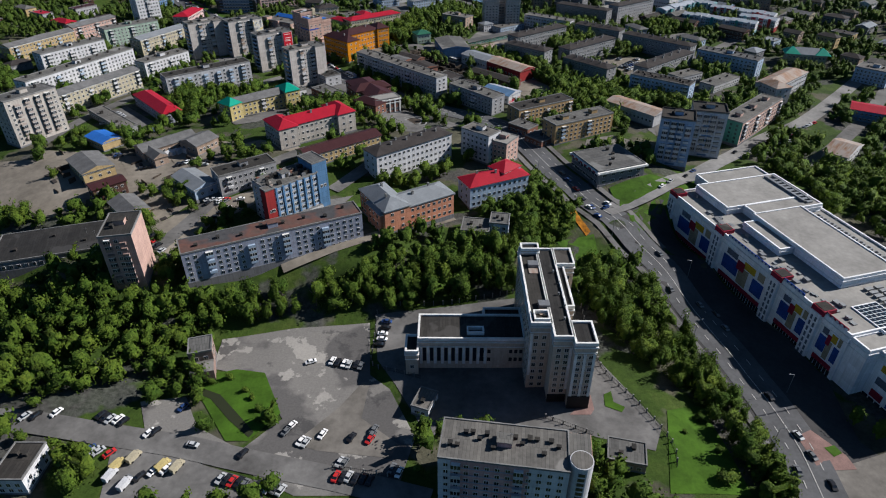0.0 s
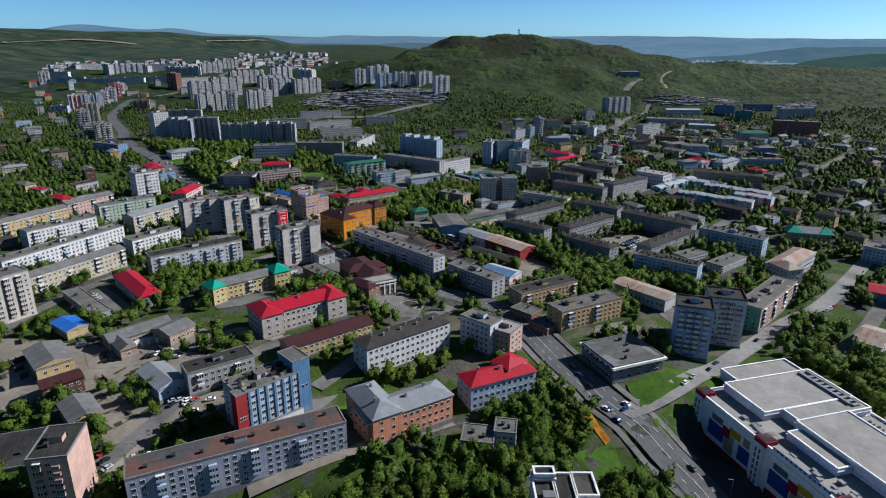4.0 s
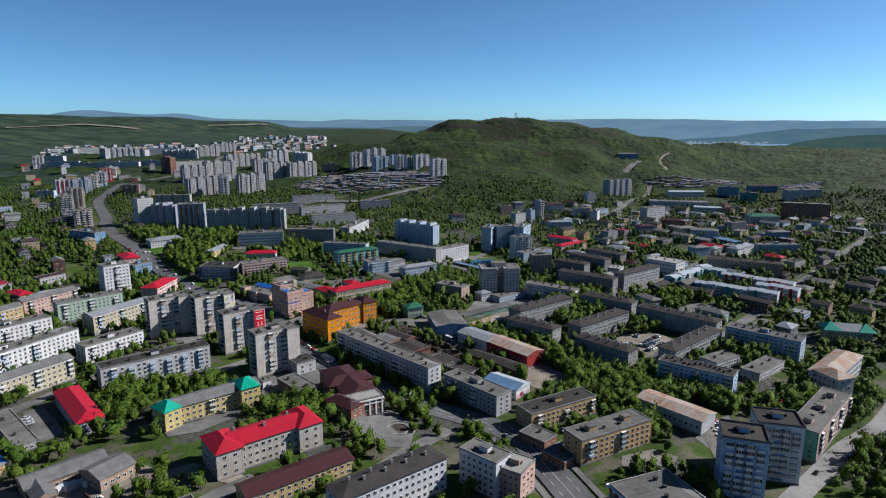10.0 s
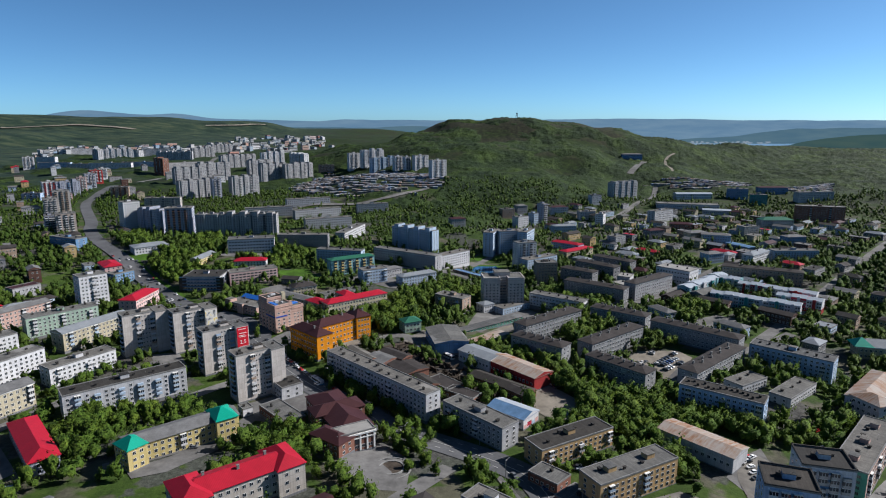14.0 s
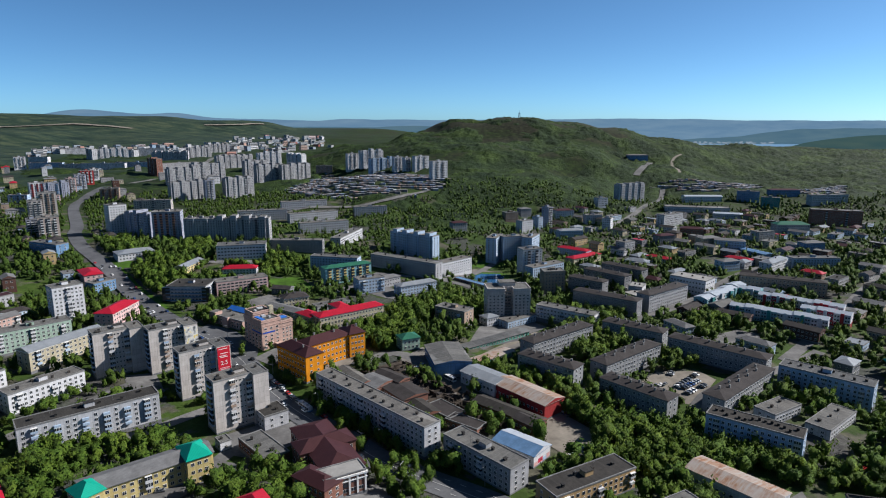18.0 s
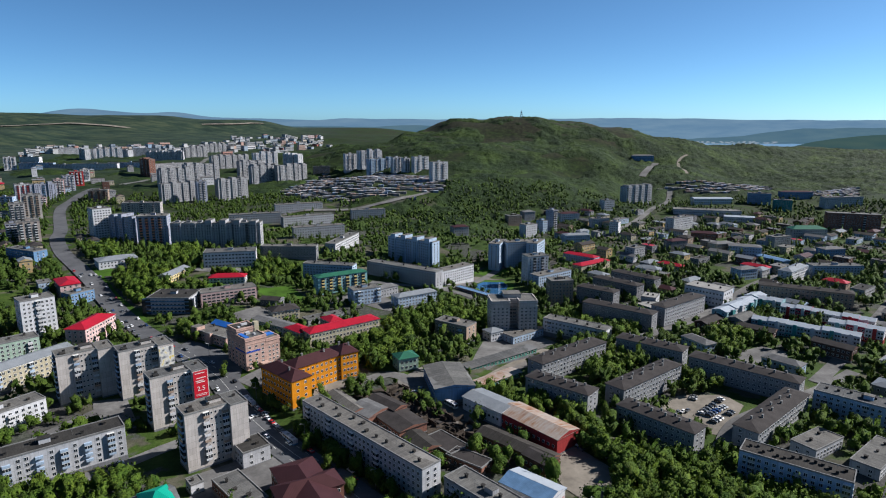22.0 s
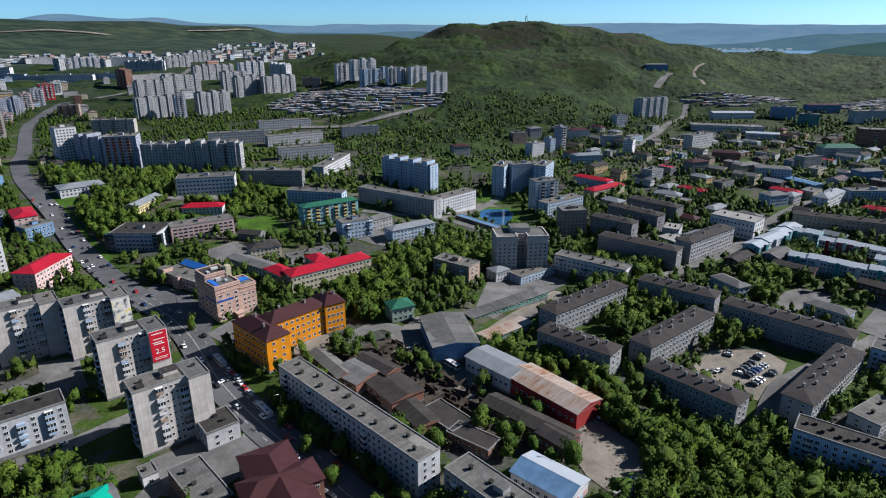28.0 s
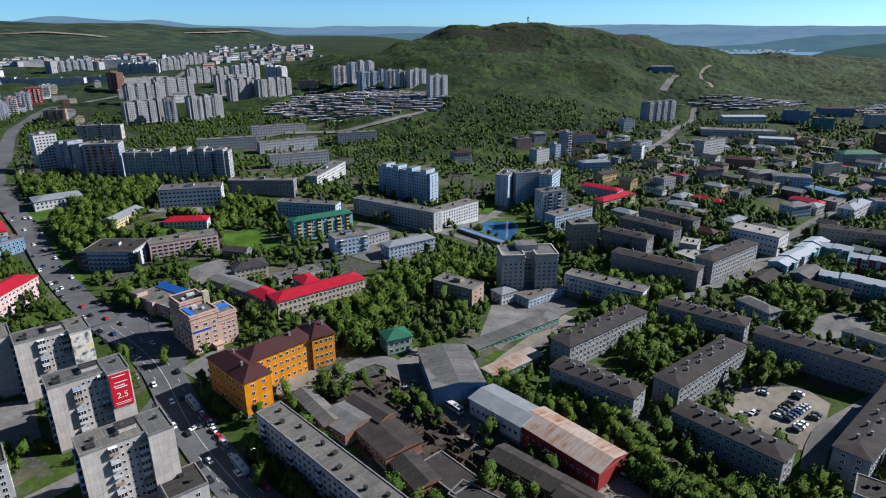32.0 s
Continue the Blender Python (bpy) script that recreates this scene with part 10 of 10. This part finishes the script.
def fence(pts):
    """Dark metal railing between square posts."""
    p = smooth_line(pts, 3.2)
    b = thing("railing_fence", pose(p[0][0], p[0][1], sheet_z(*p[0])), "dark metal railing fence with square posts", "fence")
    post = Shape().box(-0.18, 0.18, -0.18, 0.18, -0.3, 2.1).box(-0.24, 0.24, -0.24, 0.24, 2.1, 2.25).mesh("post", [KERB])
    o = Vector((p[0][0], p[0][1], sheet_z(*p[0])))
    for k in range(len(p) - 1):
        a = Vector((p[k][0], p[k][1], sheet_z(*p[k]))) - o
        c = Vector((p[k + 1][0], p[k + 1][1], sheet_z(*p[k + 1]))) - o
        part("post", post, None, b).location = a
        sh = Shape()
        for h in (0.3, 1.7):
            sh.bar(a + Vector((0, 0, h)), c + Vector((0, 0, h)), 0.04)
        for t in (0.15, 0.3, 0.45, 0.6, 0.75, 0.9):
            q = a.lerp(c, t)
            sh.bar(q + Vector((0, 0, 0.2)), q + Vector((0, 0, 1.9)), 0.03)
        part("railing_panel", sh, DARK_METAL, b)["kind"] = "stuff"


GARAGE, _t, _b = nodes_of("garage_sheet")
_g = _t.nodes.new("ShaderNodeNewGeometry")
_t.links.new(ramp(_t, _g.outputs["Random Per Island"], [(0.0, (0.05, 0.05, 0.052)), (0.35, (0.12, 0.115, 0.11)), (0.6, (0.2, 0.2, 0.2)), (0.75, (0.13, 0.17, 0.24)), (0.9, (0.2, 0.12, 0.08)), (1.0, (0.4, 0.4, 0.4))]), _b.inputs["Base Color"])
_b.inputs["Roughness"].default_value = 0.8


def garage_field(pts, label):
    """Crowded rows of garages over a piece of ground."""
    r = random.Random(len(label))
    poly = np.array(pts)
    lo, hi = poly.min(0), poly.max(0)
    sh = Shape()
    y, row = lo[1], 0
    while y < hi[1]:
        x = lo[0]
        while x < hi[0]:
            n = r.randint(2, 6)
            w = 4.2 * n
            xx, yy = x + w / 2, y + math.sin(x / 60) * 6
            if inside(poly, np.array([xx]), np.array([yy]))[0] and r.random() < 0.85:
                z = sheet_z(xx, yy)
                h = r.uniform(2.4, 3.4)
                for k in range(n):
                    sh.box(x + k * 4.2, x + k * 4.2 + 4.1, yy, yy + 6.5, z - 2, z + h + r.uniform(-0.2, 0.3), skip="b")
            x += w + r.choice((0.5, 0.5, 5))
        row += 1
        y += 9 if row % 2 else 14
    ob = new("garages", sh.mesh("garages", [GARAGE]))
    tagged(ob, label, "garages", kind="stuff")


TOWN, _t, _b = nodes_of("far_town_walls")
_g = _t.nodes.new("ShaderNodeNewGeometry")
_t.links.new(ramp(_t, _g.outputs["Random Per Island"], [(0.0, (0.36, 0.36, 0.36)), (0.4, (0.24, 0.25, 0.26)), (0.6, (0.17, 0.24, 0.32)), (0.75, (0.36, 0.32, 0.27)), (0.88, (0.28, 0.09, 0.07)), (0.93, (0.42, 0.42, 0.43))]), _b.inputs["Base Color"])


def far_town(pts):
    """Blocks of the next district, each with roof and storey bands."""
    poly = np.array(pts)
    r = random.Random(len(pts))
    lo, hi = poly.min(0), poly.max(0)
    sh = Shape()
    for k in range(900):
        x, y = r.uniform(lo[0], hi[0]), r.uniform(lo[1], hi[1])
        if len(sh.v) > 8 * 5 * 90 or not inside(poly, np.array([x]), np.array([y]))[0]:
            continue
        L, W, h = r.uniform(12, 36), r.uniform(10, 14), r.choice((5, 6, 8, 12, 15))
        z = float(sheet_z(x, y))
        a = math.radians(r.choice((40, 50, -40)))
        n0 = len(sh.v)
        sh.box(-L / 2, L / 2, -W / 2, W / 2, -8, h, 0, skip="b")
        sh.box(-L / 2 - 0.3, L / 2 + 0.3, -W / 2 - 0.3, W / 2 + 0.3, h, h + 0.8, 1)
        for q in range(int(h / 6)):
            sh.box(-L / 2 + 1, L / 2 - 1, -W / 2 - 0.2, W / 2 + 0.2, 2 + q * 6, 4 + q * 6, 2)
        sh.v[n0:] = [(x + u * math.cos(a) - v * math.sin(a), y + u * math.sin(a) + v * math.cos(a), z + w) for u, v, w in sh.v[n0:]]
    ob = new("far_district", sh.mesh("far_district", [TOWN, BITUMEN, GLASS]))
    tagged(ob, "pale blocks of the next district in the valley", "town", kind="stuff")


fence([(-30.0, 122.0), (-30.1, 106.5), (-29.4, 94.6), (-20.3, 90.9), (-10.3, 86.7)])
fence([(-22.6, 126.1), (1.7, 127.9), (30.2, 133.8)])
fence([(57.2, 152.9), (57.1, 123.0), (58.5, 92.3), (68.4, 73.0), (75.3, 56.7), (74.1, 46.8)])
fence([(34.1, 66.7), (49.4, 59.2)])
fence([(-37.3, 46.2), (-16.9, 42.6)])
garage_field([(-285.2, 1191.7), (-249.7, 1399.5), (-82.1, 1243.6), (0.7, 1178.3), (4.8, 1077.1), (-19.3, 1035.0), (-141.7, 999.3), (-239.6, 1083.0)], "rows of old garages on the terrace")
garage_field([(389.4, 1245.5), (469.6, 1278.5), (635.9, 1322.4), (596.8, 1229.2), (480.2, 1184.7)], "rows of dark garages below the ridge")
garage_field([(594.2, 1189.2), (782.3, 1274.6), (708.9, 1156.7), (580.8, 1131.5)], "rows of sheds below the far ridge")
far_town([(-941.0, 2540.9), (-859.0, 2850.7), (-568.9, 3057.0), (-407.8, 2369.9), (-509.9, 1993.5), (-644.1, 1959.4)])
far_town([(-1134.5, 1788.0), (-1067.1, 1973.4), (-728.2, 1970.4), (-868.9, 2354.0), (-1175.8, 2443.3), (-1507.6, 2338.0)])


def dashes(line, offs, length, gap, width, lift):
    """Painted strokes along a road line."""
    v = []
    d = np.gradient(line, axis=0)
    d /= np.linalg.norm(d, axis=1)[:, None]
    seg = np.concatenate([[0], np.cumsum(np.linalg.norm(np.diff(line, axis=0), axis=1))])
    s = 0.0
    while s + length < seg[-1]:
        q = []
        for t in (s, s + length):
            p = np.array([np.interp(t, seg, line[:, 0]), np.interp(t, seg, line[:, 1])])
            e = np.array([np.interp(t, seg, d[:, 0]), np.interp(t, seg, d[:, 1])])
            n = np.array([-e[1], e[0]])
            for w in (-width / 2, width / 2):
                c = p + n * (offs + w)
                q.append((c[0], c[1], sheet_z(c[0], c[1]) + lift))
        v += [q[0], q[2], q[3], q[1]]
        s += length + gap
    return v


_v = dashes(STRIPS[0][0], 4.2, 3, 5, 0.3, 0.5) + dashes(STRIPS[0][0], -4.2, 3, 5, 0.3, 0.5) + dashes(STRIPS[0][0], 0.2, 6, 0.2, 0.3, 0.5)
lane_paint = new("lane_marking", array_mesh("lane_marking", np.array(_v), np.arange(len(_v)).reshape(-1, 4), [PAINT_LINE]))
tagged(lane_paint, "white lane markings on the avenue", "road marking", kind="stuff")


def rubble(pts, n, seed):
    """Fallen beams, broken brick walls and torn sheets between the derelict sheds."""
    r = random.Random(seed)
    poly = np.array(pts)
    lo, hi = poly.min(0), poly.max(0)
    sh = Shape()
    while n:
        x, y = r.uniform(lo[0], hi[0]), r.uniform(lo[1], hi[1])
        if not inside(poly, np.array([x]), np.array([y]))[0]:
            continue
        n -= 1
        z = sheet_z(x, y)
        a = math.radians(r.choice((-45, 45)) + r.uniform(-12, 12))
        c, s = math.cos(a), math.sin(a)
        k = r.random()
        L, W, h, m = (r.uniform(3, 9), 0.4, r.uniform(0.8, 3.2), 0) if k < 0.4 else (r.uniform(2, 6), 0.25, r.uniform(0.2, 0.5), 1) if k < 0.7 else (r.uniform(1.5, 4), r.uniform(1, 3), r.uniform(0.3, 1.2), 2)
        n0 = len(sh.v)
        sh.box(-L / 2, L / 2, -W / 2, W / 2, -0.5, h, m, skip="b")
        tilt = r.uniform(-0.15, 0.15)
        sh.v[n0:] = [(x + u * c - v * s, y + u * s + v * c, z + w + u * tilt) for u, v, w in sh.v[n0:]]
    ob = new("rubble", sh.mesh("rubble", [RUBBLE, BARK, ROOF_OLD]))
    tagged(ob, "fallen beams, broken brick walls and torn roof sheets", "rubble", kind="stuff")


rubble([(-44.5, 424.4), (-21.6, 444.6), (-5.6, 425.1), (21.9, 400.6), (40.8, 373.2), (18.9, 364.1), (-4.5, 369.4), (-26.9, 395.0)], 420, 5)
rubble([(-231.6, 242.0), (-195.9, 236.2), (-138.2, 229.7), (-100.9, 219.0), (-124.7, 195.9), (-139.0, 173.2), (-171.1, 196.7), (-196.3, 188.3)], 36, 6)
